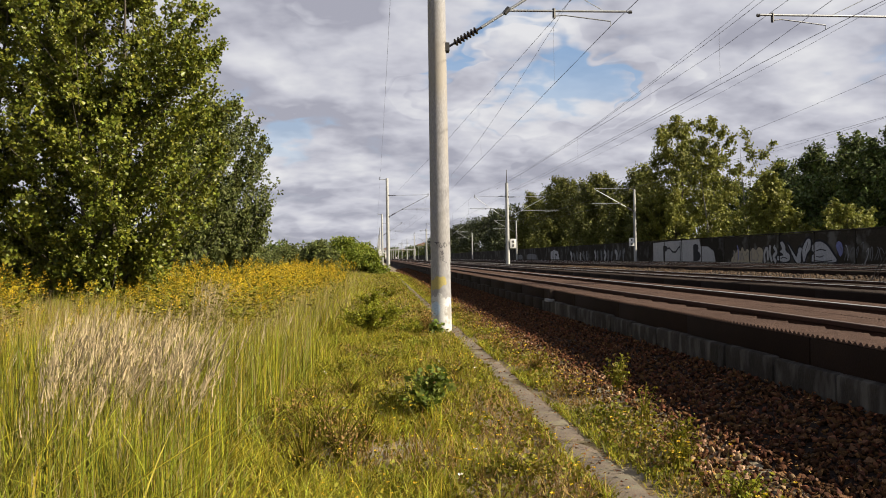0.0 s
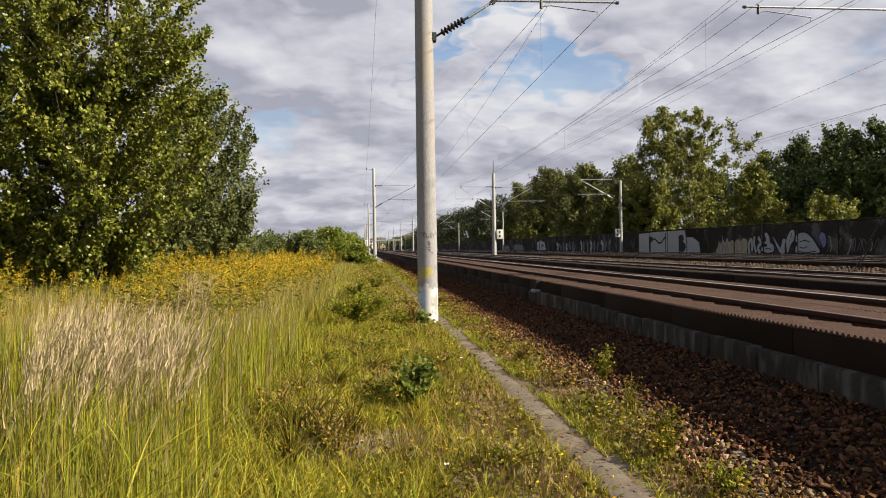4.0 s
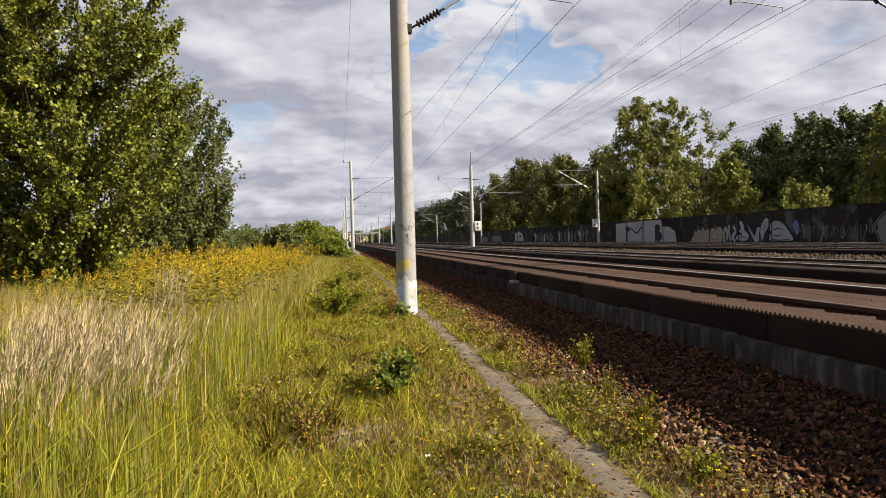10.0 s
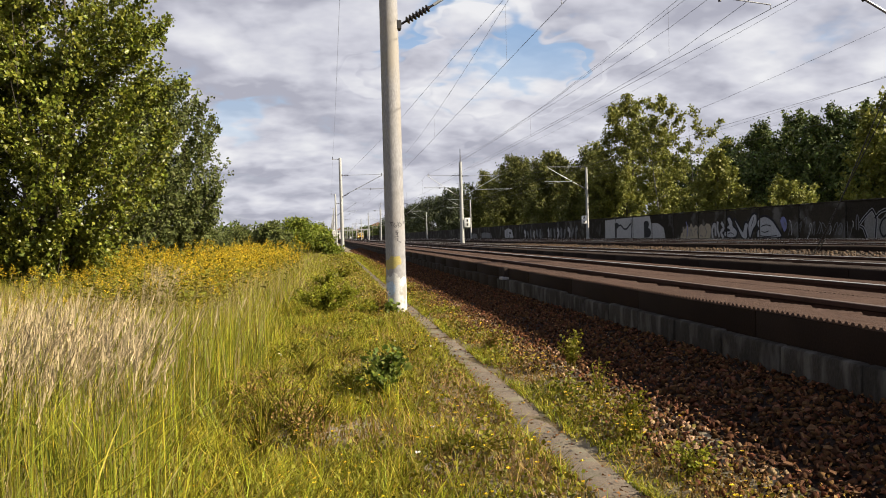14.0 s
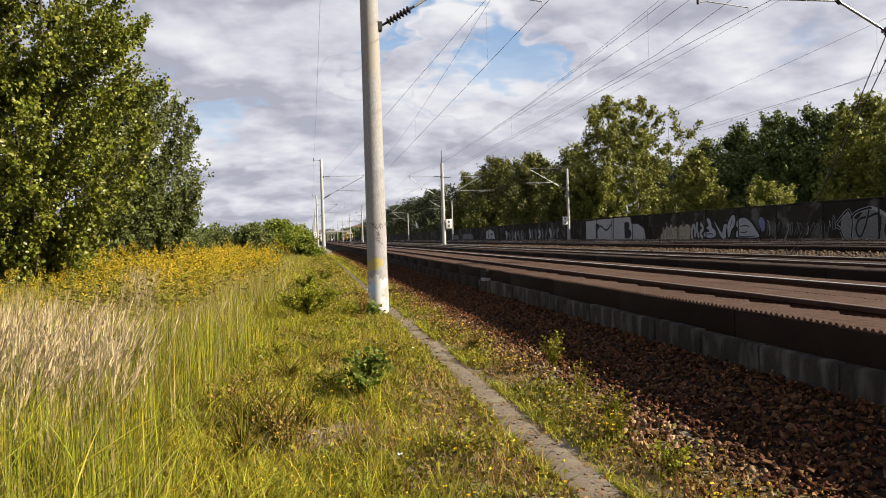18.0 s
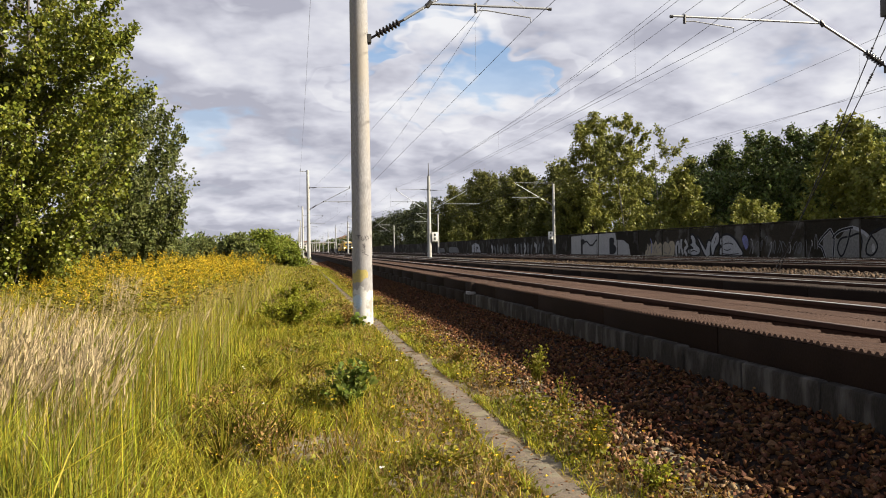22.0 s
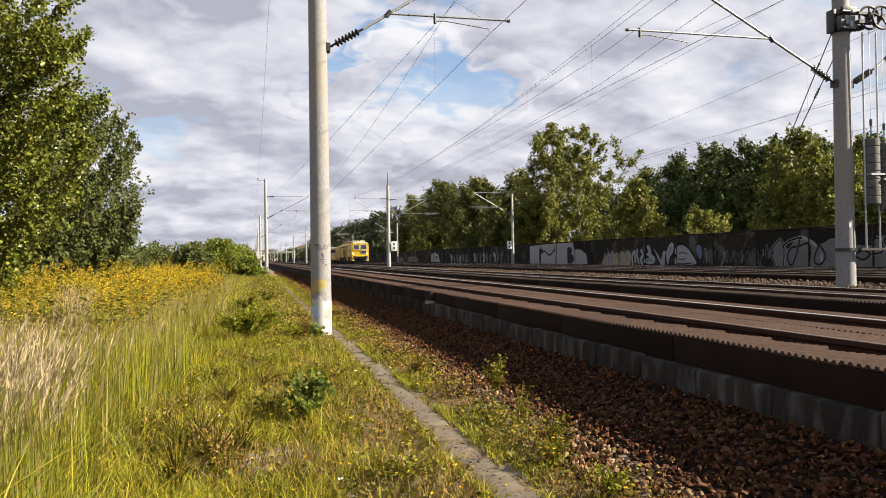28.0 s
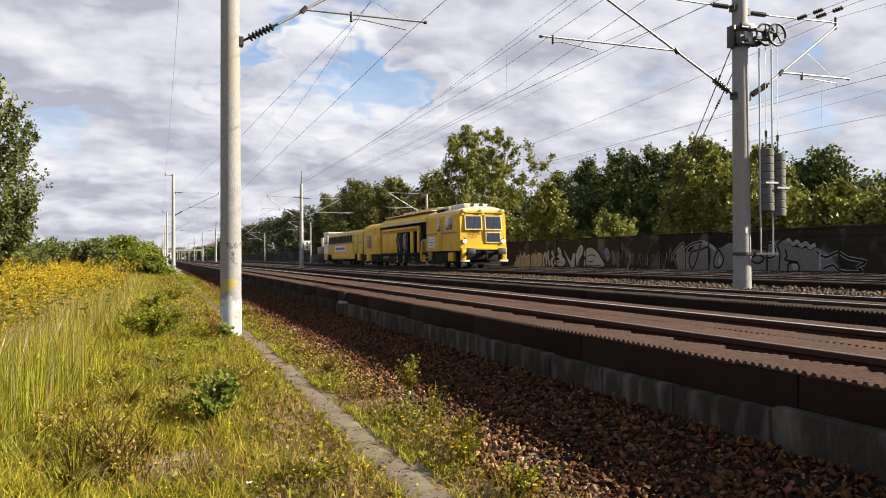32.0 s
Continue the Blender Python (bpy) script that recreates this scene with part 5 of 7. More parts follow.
def shoot_tree(name, x, y, height, profile, mat, bark, label, category="tree", group="", branches=80, shoots=16, leaves=30, leaf_size=.1, half=.38, seed=1, stems=3,
               trunk_r=.2, rise=.8, shoot_len=.7, rough=.2, up=.35, sag=0.0, fork=.12, clear=.2, lean=(0, 0), fuzz=.06, wave=.012):
    """A tree grown outwards: stems, rising branches, side shoots and the leaves along them.
    profile: crown radius in metres by share of the height; clear: the inner share of a branch without shoots; sag: hanging shoots."""
    r = np.random.default_rng(seed)
    t = thing(name, x, y, float(ground_z(x, y)), label, category, group)
    pz, pr = np.array([p[0] for p in profile]), np.array([p[1] for p in profile])
    paths, trunk = [], Shape()
    for k in range(stems):
        a = 2 * math.pi * k / stems + seed
        top = height * (.90 if k == 0 else r.uniform(.68, .9))
        out = 0 if k == 0 else fork * height * r.uniform(.5, 1.1)
        f = np.linspace(0, 1, 9)
        bend = np.sin(f * 3.3 + k * 1.7 + seed) * wave * height * f
        base = 0 if stems == 1 else .12 + trunk_r * .5
        p = np.stack([math.cos(a) * (base + out * f ** .8) + bend + lean[0] * height * f, math.sin(a) * (base + out * f ** .8) + bend * .6 + lean[1] * height * f, -.15 + f * top], 1)
        paths.append(p)
        tr = trunk_r / math.sqrt(stems) * (1.25 if k == 0 else .9)
        trunk.tube([tuple(q) for q in p], [tr * (1.3 if i == 0 else max(.04, 1 - .97 * i / 8)) for i in range(9)], 8, False)
    part("trunk", trunk, bark, t)
    # branches: from a stem up and out to the crown's uneven skin
    grid = np.linspace(.02, 1, 200)
    w = np.interp(grid, pz, pr) + .25 * pr.max()
    e = np.interp((np.arange(branches) + r.uniform(0, 1, branches)) / branches, np.cumsum(w) / w.sum(), grid)
    ang = np.arange(branches) * 2.39996 + r.normal(size=branches) * .35 + seed
    skin = 1 + rough * np.sin(3 * ang + 4 * e + seed) + rough * .8 * np.sin(7 * e + 2 * ang + 2 * seed) + rough * .7 * r.normal(size=branches).clip(-1.6, 1.3)
    R = np.interp(e, pz, pr) * skin * np.where(r.uniform(0, 1, branches) < .26, r.uniform(.25, .65, branches), 1)
    tip = np.stack([R * np.cos(ang) + lean[0] * height * e, R * np.sin(ang) + lean[1] * height * e, e * height * (1 - .03 * r.uniform(0, 1, branches))], 1)
    start = np.empty_like(tip)
    limbs = Shape()
    for i in range(branches):
        p = paths[i % stems if r.random() < .7 else 0]
        h = max(.25 + .05 * r.random(), tip[i, 2] - rise * (.4 + R[i]))
        h = min(h, p[-1, 2] - .1)
        start[i] = [np.interp(h, p[:, 2], p[:, q]) for q in (0, 1, 2)]
    mid = start + (tip - start) * .5
    mid[:, 2] += np.where(sag > 0, .10, -.07) * np.linalg.norm(tip - start, axis=1)
    for i in range(branches):
        tr = max(.010, trunk_r * .13 * (1.15 - e[i]))
        limbs.tube([start[i], start[i] * .3 + mid[i] * .6 + tip[i] * .1, mid[i] * .55 + tip[i] * .45, tip[i]], [tr, tr * .7, tr * .45, .006], 4, False)
    part("branching", limbs, bark, t)
    # side shoots
    n = branches * shoots
    b = np.repeat(np.arange(branches), shoots)
    u = clear + (1 - clear) * r.uniform(0, 1, n) ** .75
    u[::shoots] = 1.0
    q0, q1, q2 = (1 - u)[:, None] ** 2, (2 * u * (1 - u))[:, None], u[:, None] ** 2
    O = q0 * start[b] + q1 * mid[b] + q2 * tip[b]
    along = tip[b] - mid[b]
    along /= np.linalg.norm(along, axis=1)[:, None] + 1e-6
    D = along * .75 + r.normal(size=(n, 3)) * .55
    D[:, 2] += up
    D /= np.linalg.norm(D, axis=1)[:, None]
    L = shoot_len * r.uniform(.55, 1.35, n) * (1.15 - .35 * u)
    # leaves along the shoots
    m = n * leaves
    k = np.repeat(np.arange(n), leaves)
    v = r.uniform(.05, 1, m)
    C = O[k] + D[k] * (L[k] * v)[:, None] + r.normal(size=(m, 3)) * fuzz
    C[:, 2] -= sag * L[k] * v ** 2 * r.uniform(.7, 1.2, m)
    C[:, 2] = np.maximum(C[:, 2], .06)
    F = r.normal(size=(m, 3)) + D[k] * .5
    F[:, 2] -= .35 + sag
    V, Q = leaf_cards(C, F, leaf_size * r.uniform(.6, 1.3, m), .22, leaf_size > .165, half)
    part("crown", array_mesh("crown", V, Q, mat), mat, t)
    return t


def at(az, d):
    return d * math.sin(radians(az)), d * math.cos(radians(az))


# left-hand trees
x, y = at(-18.9, 25.0)
shoot_tree("poplar_tree", x, y, 14.2, ((.02, .9), (.08, 1.9), (.17, 2.7), (.30, 3.35), (.48, 3.75), (.62, 3.25), (.75, 2.6), (.9, 1.8), (1, .5)), LEAF_POPLAR, BARK,
           "large poplar with glossy green leaves and several stems in the goldenrod", branches=185, shoots=17, leaves=34, leaf_size=.118, half=.46, seed=3, stems=5, trunk_r=.26, rise=.75,
           shoot_len=.66, rough=.12, up=.30, fork=.10, clear=.12, fuzz=.075, wave=.02)
x, y = at(-26.2, 28.0)
shoot_tree("poplar_tree", x, y, 16.5, ((.02, 1.4), (.15, 2.8), (.4, 3.7), (.7, 3.3), (.9, 2.0), (1, .5)), LEAF_POPLAR, BARK, "poplar with dense glossy leaves behind its larger neighbour",
           branches=100, shoots=13, leaves=30, leaf_size=.185, half=.46, seed=14, stems=3, trunk_r=.2, rise=.75, shoot_len=.8, rough=.15)
x, y = at(-11.45, 35.0)
shoot_tree("willow_tree", x, y, 8.6, ((.02, 1.1), (.12, 1.8), (.3, 2.3), (.6, 2.3), (.8, 2.1), (.92, 1.5), (1, .5)), LEAF_WILLOW, BARK, "dense upright grey-green willow beside the poplar",
           branches=130, shoots=15, leaves=24, leaf_size=.15, half=.30, seed=8, stems=4, trunk_r=.18, rise=1.5, shoot_len=.75, rough=.09, up=.75, fork=.13, clear=.25, fuzz=.07)
x, y = at(-13.6, 33.0)
shoot_tree("willow_tree", x, y, 7.0, ((.02, 1.0), (.2, 1.7), (.6, 1.9), (.85, 1.2), (1, .3)), LEAF_WILLOW, BARK, "dense upright grey-green willow beside the poplar",
           branches=60, shoots=12, leaves=20, leaf_size=.17, half=.30, seed=21, stems=3, trunk_r=.15, rise=1.4, shoot_len=.75, rough=.1, up=.7)
for az, d, h, r_, sd in ((-24.0, 27.5, 3.0, 1.8, 61), (-21.0, 27.0, 2.6, 1.5, 62), (-27.5, 29.0, 3.0, 2.0, 63)):
    x, y = at(az, d)
    tree("bush", x, y, h, r_, LEAF_ROW, BARK, 5000, 0.13, "dark green suckers at the poplar's foot", "bush", "bushes on the verge", .05, .0, 50, sd, "dome", .2, 4)
# bushes by the second mast
for az, d, h, r_, sd, mat in ((-2.3, 62, 3.1, 1.9, 4, LEAF_BUSH), (-1.0, 66, 2.7, 1.6, 5, LEAF_BUSH), (-0.4, 60, 1.7, 1.0, 15, LEAF_BUSH), (-4.2, 55, 2.6, 1.2, 6, LEAF_WILLOW), (-3.5, 47, 2.0, .8, 26, LEAF_WILLOW), (-6.2, 70, 2.6, 2.2, 7, LEAF_WILLOW), (-8.5, 75, 2.5, 2.5, 9, LEAF_WILLOW)):
    x, y = at(az, d)
    tree("bush", x, y, h, r_, mat, BARK, 8000, 0.17, "rounded green bush in the tall grass", "bush", "bushes on the verge", .06, .05, 40, sd, "dome", .2, 4)


def tree_row(name, spec, mat, bark, label, seed, n, leaf_size, **kw):
    for i, (x, y, h, r_) in enumerate(spec):
        tree(name, x, y, h, r_, mat, bark, n, leaf_size, label, "tree", "trees behind the barrier", seed=seed + i, **kw)


def shoot_row(name, spec, mat, label, seed, branches, shoots, leaves, leaf_size, **kw):
    """Trees of one kind, each grown from its own seed: x, y, height, crown radius."""
    for i, (x, y, h, r_) in enumerate(spec):
        shoot_tree(name, x, y, h, [(a, b * r_) for a, b in OVAL], mat, BARK, label, "tree", "trees behind the barrier", branches, shoots, leaves, leaf_size, seed=seed + i, shoot_len=.32 * r_, fuzz=.05 * r_, **kw)


# trees behind the barrier
shoot_tree("birch_tree", 34.6, 85.0, 17.2, ((.05, 2.4), (.2, 3.3), (.45, 3.6), (.7, 3.3), (.88, 2.2), (1, .5)), LEAF_BIRCH, BARK, "tall birch with drooping pale green foliage behind the barrier",
           branches=92, shoots=15, leaves=26, leaf_size=.26, half=.40, seed=31, stems=2, wave=.035, trunk_r=.22, rise=1.0, shoot_len=1.15, rough=.20, up=-.1, sag=.75, fork=.07, clear=.3, fuzz=.13)
shoot_tree("birch_tree", 34.0, 75.0, 15.0, ((.12, 1.8), (.3, 2.6), (.5, 2.5), (.75, 2.3), (.9, 1.5), (1, .4)), LEAF_BIRCH, BIRCHBARK, "open birch with sparse crown and pale stem",
           branches=58, shoots=12, leaves=22, leaf_size=.26, half=.40, seed=32, stems=2, wave=.04, trunk_r=.17, rise=1.1, shoot_len=.95, rough=.24, up=.25, sag=.25, fork=.08, clear=.35, fuzz=.12)
shoot_tree("birch_tree", 33.5, 67.0, 12.3, ((.3, 1.0), (.5, 2.2), (.75, 2.4), (.92, 1.5), (1, .4)), LEAF_BIRCH, BIRCHBARK, "thin open birch with sparse leaves",
           branches=28, shoots=9, leaves=18, leaf_size=.22, half=.38, seed=33, stems=2, wave=.05, trunk_r=.13, rise=1.0, shoot_len=.8, rough=.25, up=.2, sag=.15, fork=.10, clear=.5, lean=(.0, -.03), fuzz=.10)
shoot_tree("alder_tree", 32.9, 61.2, 7.6, ((.03, 2.4), (.25, 2.8), (.5, 2.3), (.75, 1.4), (1, .2)), LEAF_BIRCH, BARK, "low rounded yellow-green tree behind the barrier",
           branches=80, shoots=13, leaves=22, leaf_size=.23, half=.42, seed=35, stems=3, trunk_r=.14, rise=.8, shoot_len=.75, rough=.13, up=.4, fuzz=.10)
shoot_tree("alder_tree", 32.5, 50.5, 4.5, ((.05, 2.0), (.5, 2.3), (.85, 1.5), (1, .6)), LEAF_BIRCH, BARK, "low yellow-green shrub above the barrier's top", "bush",
           branches=50, shoots=11, leaves=20, leaf_size=.19, half=.42, seed=36, stems=3, trunk_r=.1, rise=.8, shoot_len=.55, rough=.15, up=.4, fuzz=.09)
shoot_row("broadleaf_tree", [(36, 101, 12.5, 4.4), (34, 112, 13.0, 4.2), (36, 124, 14.0, 4.6), (35, 137, 15.0, 4.8), (37, 152, 16.5, 5.0), (35, 167, 15.0, 5.0), (38, 182, 14, 5.0), (33, 95, 9.0, 3.4), (33, 88, 7.5, 2.8)],
          LEAF_ROW, "dense broadleaf tree in the row behind the barrier", 50, 90, 15, 22, .31, half=.45, trunk_r=.25, stems=3, rise=.8, rough=.17, up=.35, clear=.3)
tree_row("broadleaf_tree", [(35, 200, 15, 5.5), (37, 222, 15, 6), (34, 246, 14, 6), (36, 272, 15, 6.5), (34, 300, 14, 6.5), (36, 335, 14, 7), (34, 380, 14, 7.5), (36, 440, 14, 8)], LEAF_CONIFER, BARK, "dark broadleaf tree far along the barrier", 70, 8500, .50, trunk_r=.25, base=.04, clumps=45, shape="oval", spread=.2, stems=2)
shoot_row("dark_poplar_tree", [(57.5, 103.8, 13.4, 4.2), (58.8, 97.5, 14.9, 4.8), (60.0, 91.2, 15.4, 4.8), (60.0, 85.0, 14.9, 4.8), (60.0, 78.1, 14.1, 4.5), (60.0, 71.2, 13.1, 4.5), (61.2, 65.0, 12.4, 4.5), (62.5, 58.8, 11.4, 4.5)],
          LEAF_DARK, "dark dense poplar in the grove behind the barrier", 90, 88, 15, 20, .36, half=.45, trunk_r=.25, stems=3, rise=1.1, rough=.17, up=.5, clear=.3)
tree_row("dark_poplar_tree", [(50, 104, 11.5, 4.2), (53, 98, 11.0, 4.2), (56, 91, 10.5, 4.2)], LEAF_DARK, BARK, "dark tree in the wood behind the barrier", 160, 9000, .40, trunk_r=.25, base=.04, clumps=45, shape="oval", spread=.2, stems=2)
shoot_row("alder_tree", [(44.2, 54.6, 11.4, 3.5), (46.0, 50.0, 9.6, 3.4), (43.7, 49.4, 7.8, 3.2), (40.2, 41.4, 5.5, 3.0), (39.1, 35.6, 5.1, 2.8), (39.1, 30.5, 5.3, 2.8), (41.4, 25.3, 5.8, 3.0)],
          LEAF_BIRCH, "yellow-green broadleaf tree close behind the barrier", 120, 70, 13, 18, .30, half=.45, trunk_r=.16, stems=3, rise=.8, rough=.16, up=.35, clear=.25)
tree_row("dark_poplar_tree", [(75.6, 63.4, 10.7, 5.4), (78.1, 57.3, 11.6, 5.4), (73.2, 52.5, 10.9, 5.4), (75.6, 43.9, 10.7, 5.4), (70.8, 78.1, 11.9, 5.4), (68.3, 87.8, 11.9, 5.4), (73.2, 70.8, 11.4, 5.4)], LEAF_DARK, BARK, "dark tree in the wood behind the barrier", 140, 6000, .5, trunk_r=.25, base=.04, clumps=45, shape="oval", spread=.2, stems=2)

# ---------------------------------------------------------------- grass and herbs
def blades(x, y, h, w, bend, wind=(0.25, 0.05), segs=3, z=None):
    """Curved tapering blades of grass as strips of quads."""
    n = len(x)
    z0 = ground_z(x, y) if z is None else z
    a = rng.uniform(0, 2 * math.pi, n)
    dx, dy = np.cos(a) * bend + wind[0] * bend, np.sin(a) * bend + wind[1] * bend
    f = rng.uniform(0, 2 * math.pi, n)
    px, py = np.cos(f) * w / 2, np.sin(f) * w / 2
    V = np.empty((n, 2 * segs + 1, 3))
    for i in range(segs):
        u = i / segs
        k = u ** 1.8
        s = 1 - 0.55 * u
        cx, cy, cz = x + dx * k * h, y + dy * k * h, z0 + h * (u - 0.25 * bend * u * u)
        V[:, 2 * i] = np.stack([cx - px * s, cy - py * s, cz], 1)
        V[:, 2 * i + 1] = np.stack([cx + px * s, cy + py * s, cz], 1)
    V[:, -1] = np.stack([x + dx * h, y + dy * h, z0 + h * (1 - 0.25 * bend)], 1)
    F = []
    m = 2 * segs + 1
    k = np.arange(n)[:, None] * m
    for i in range(segs - 1):
        F += [k + np.array([[2 * i, 2 * i + 1, 2 * i + 3]]), k + np.array([[2 * i, 2 * i + 3, 2 * i + 2]])]
    F.append(k + np.array([[m - 3, m - 2, m - 1]]))
    tips = V[:, -1]
    return V.reshape(-1, 3), np.concatenate(F, 0), tips, np.stack([dx, dy], 1)


def stuff(name, V, F, mat, label, category):
    return tagged(new(name, array_mesh(name, V, F, mat)), label, category, kind="stuff")


def patch_noise(x, y, s, seed):
    return 0.5 + 0.25 * (np.sin(x * s + seed) * np.cos(y * s * 1.1 + seed * 2) + np.sin((x + y) * s * 1.7 + seed * 3) * 0.6 + np.sin((x - 1.3 * y) * s * 2.9 + seed) * 0.4)


def scatter(n, az, dist, power=1.0, xmax=1.32):
    """Places by direction and distance from the standpoint's verge, nearer ones denser."""
    a = np.radians(rng.uniform(*az, n))
    d = dist[0] + (dist[1] - dist[0]) * rng.uniform(0, 1, n) ** power
    x, y = d * np.sin(a), d * np.cos(a)
    k = x < xmax
    return x[k], y[k]


def keep(x, y, prob):
    k = rng.uniform(0, 1, len(x)) < prob
    return x[k], y[k]


def path_weight(x, y):
    """1 on the trodden verge beside the trough, 0 in the tall grass."""
    edge = -0.95 + 0.22 * np.sin(y * .8) + 0.1 * np.sin(y * 2.1) - 0.012 * y
    return smooth01(edge - .45, edge + .35, x)


def reed_weight(x, y):
    e1 = ((x + 2.05) / 0.9) ** 2 + ((y - 5.9) / 1.1) ** 2
    e2 = ((x + 2.95) / 0.75) ** 2 + ((y - 6.7) / 0.95) ** 2
    e3 = ((x + 1.75) / 0.5) ** 2 + ((y - 9.0) / 2.2) ** 2
    w = 1.15 * np.exp(-e1 * 1.1) + .8 * np.exp(-e2) + .22 * np.exp(-e3)
    return np.clip(w, 0, 1) * smooth01(-.46, -.38, x / np.maximum(y, 1)) * (.10 + .90 * smooth01(-.215, -.27, x / np.maximum(y, 1) + .015 * np.sin(y * 4))) * np.clip(patch_noise(x, y, 2.3, 3) * 2.2 - .25, .12, 1)


def gold_weight(x, y):
    d = y + 0.30 * np.abs(x + 4) + 1.6 * np.sin(x * .9) + 1.0 * np.sin(x * 2.3 + 1)
    q = x / np.maximum(y, 1)
    shade = 1 - .93 * smooth01(-.46, -.42, q) * smooth01(-.26, -.31, q + .012 * np.sin(y * 1.3)) * smooth01(23, 20, y)
    return smooth01(10.6, 13.6, d) * smooth01(1.0, 2.6, -x + 0.2 * np.sin(y)) * shade


def tuft(x, y, s, seed):
    """Uneven standing: 0 in the gaps between tussocks, 1 on them."""
    return np.clip(1.7 * patch_noise(x + .25 * np.sin(y * 3.1), y + .2 * np.sin(x * 4.3), s, seed) - .30, 0, 1)


# tall green grass: near tussocks, blade by blade
x, y = scatter(84000, (-36, 16), (2.1, 9.0), 0.75)
x, y = keep(x, y, (1 - path_weight(x, y)) * (1 - 0.8 * reed_weight(x, y)) * (.22 + .78 * tuft(x, y, 3.3, 1)))
h = 0.66 * rng.uniform(.35, 1.3, len(x)) * (0.72 + 0.55 * patch_noise(x, y, .9, 1)) * (.78 + .22 * smooth01(2.5, 6, y))
deep = rng.uniform(0, 1, len(x)) < .42 + .3 * (patch_noise(x, y, 1.6, 12) - .5)
for k, mat, label in ((~deep, GRASS, "tall yellow-green meadow grass"), (deep, GRASS_DEEP, "tall deep green meadow grass")):
    V, F, _, _ = blades(x[k], y[k], h[k], 0.0062 * rng.uniform(.5, 1.5, k.sum()) * (1 + 0.03 * y[k]), .02 + .55 * rng.uniform(0, 1, k.sum()) ** 2.2, (.35, .05))
    stuff("tall_grass", V, F, mat, label, "grass")
x, y = scatter(90000, (-34, 4), (8.5, 26), 0.85)
x, y = keep(x, y, (1 - path_weight(x, y)) * (1 - 0.5 * reed_weight(x, y)) * (1 - 0.8 * gold_weight(x, y)) * (.35 + .65 * tuft(x, y, 1.7, 4)))
h = 0.60 * rng.uniform(.4, 1.25, len(x)) * (0.7 + 0.6 * patch_noise(x, y, .8, 1))
V, F, _, _ = blades(x, y, h, 0.0068 * rng.uniform(.6, 1.6, len(x)) * (1 + 0.035 * y), .03 + .6 * rng.uniform(0, 1, len(x)) ** 2, (.35, .05), 2)
stuff("tall_grass", V, F, GRASS, "tall yellow-green meadow grass", "grass")
# dark undergrowth between the tussocks
x, y = scatter(26000, (-36, 10), (2.1, 14), 0.8)
x, y = keep(x, y, (1 - path_weight(x, y)) * (1.1 - tuft(x, y, 3.3, 1)))
V, F, _, _ = blades(x, y, .26 * rng.uniform(.3, 1.3, len(x)), .009 * rng.uniform(.6, 1.5, len(x)) * (1 + .03 * y), rng.uniform(.2, 1.1, len(x)), segs=2)
stuff("undergrowth", V, F, LEAF_WEED, "short dark green growth between the tussocks", "grass")
# dry blades among it
x, y = scatter(62000, (-34, 16), (2.2, 26), 0.8)
x, y = keep(x, y, (1 - path_weight(x, y)) * (0.40 + 0.6 * reed_weight(x, y)) * (.75 + .25 * smooth01(4, 7, y)))
h = 0.74 * rng.uniform(.4, 1.2, len(x)) * (0.75 + .25 * smooth01(3, 9, y))
V, F, _, _ = blades(x, y, h, 0.0052 * rng.uniform(.6, 1.4, len(x)) * (1 + 0.035 * y), .05 + .4 * rng.uniform(0, 1, len(x)) ** 1.6, (.4, .05))
stuff("dry_grass", V, F, GRASS_DRY, "straw-coloured dry grass blades", "grass")
# a few long arching leaves near the standpoint
x, y = scatter(700, (-34, 2), (2.3, 6.5), 0.9)
x, y = keep(x, y, 1 - path_weight(x, y))
V, F, _, _ = blades(x, y, .72 * rng.uniform(.6, 1.2, len(x)), .011 * rng.uniform(.7, 1.3, len(x)), rng.uniform(.5, 1.0, len(x)), (.5, 0), 6)
stuff("arching_leaves", V, F, GRASS, "long arching grass leaves", "grass")


def plumes(x, y, h, length, width, mat, name, label, per=16):
    """Feathery seed heads on thin stems, bent over by the wind."""
    bend = rng.uniform(.06, .26, len(x))
    V, F, tips, lean = blades(x, y, h, np.full(len(x), .0045), bend, (1.0, .1), 3)
    stuff(name.replace("plumes", "stems"), V, F, GRASS_DRY, label, "grass")
    n = len(x)
    u = np.tile(np.linspace(0, 1, per), n)
    idx = np.repeat(np.arange(n), per)
    up = np.stack([lean[:, 0] * 1.5, lean[:, 1] * 1.5, np.ones(n)], 1)
    up /= np.linalg.norm(up, axis=1)[:, None]
    L = length * rng.uniform(.65, 1.25, n)
    c = tips[idx] + up[idx] * (L[idx] * (u - .55))[:, None]
    c[:, 0] += .10 * L[idx] * u ** 2
    fat = np.sin(np.pi * np.clip(.10 + .86 * u, 0, 1))
    c = c + rng.normal(size=c.shape) * np.stack([width * fat, width * fat, width * fat * .5], 1)
    r = rng.normal(size=(len(idx), 3)) * 0.13 + up[idx] * 1.2
    V, F = leaf_cards(c, r, L[idx] * .34 * (.5 + .5 * fat), .03, True, .048)
    stuff(name, V, F, mat, label, "grass")


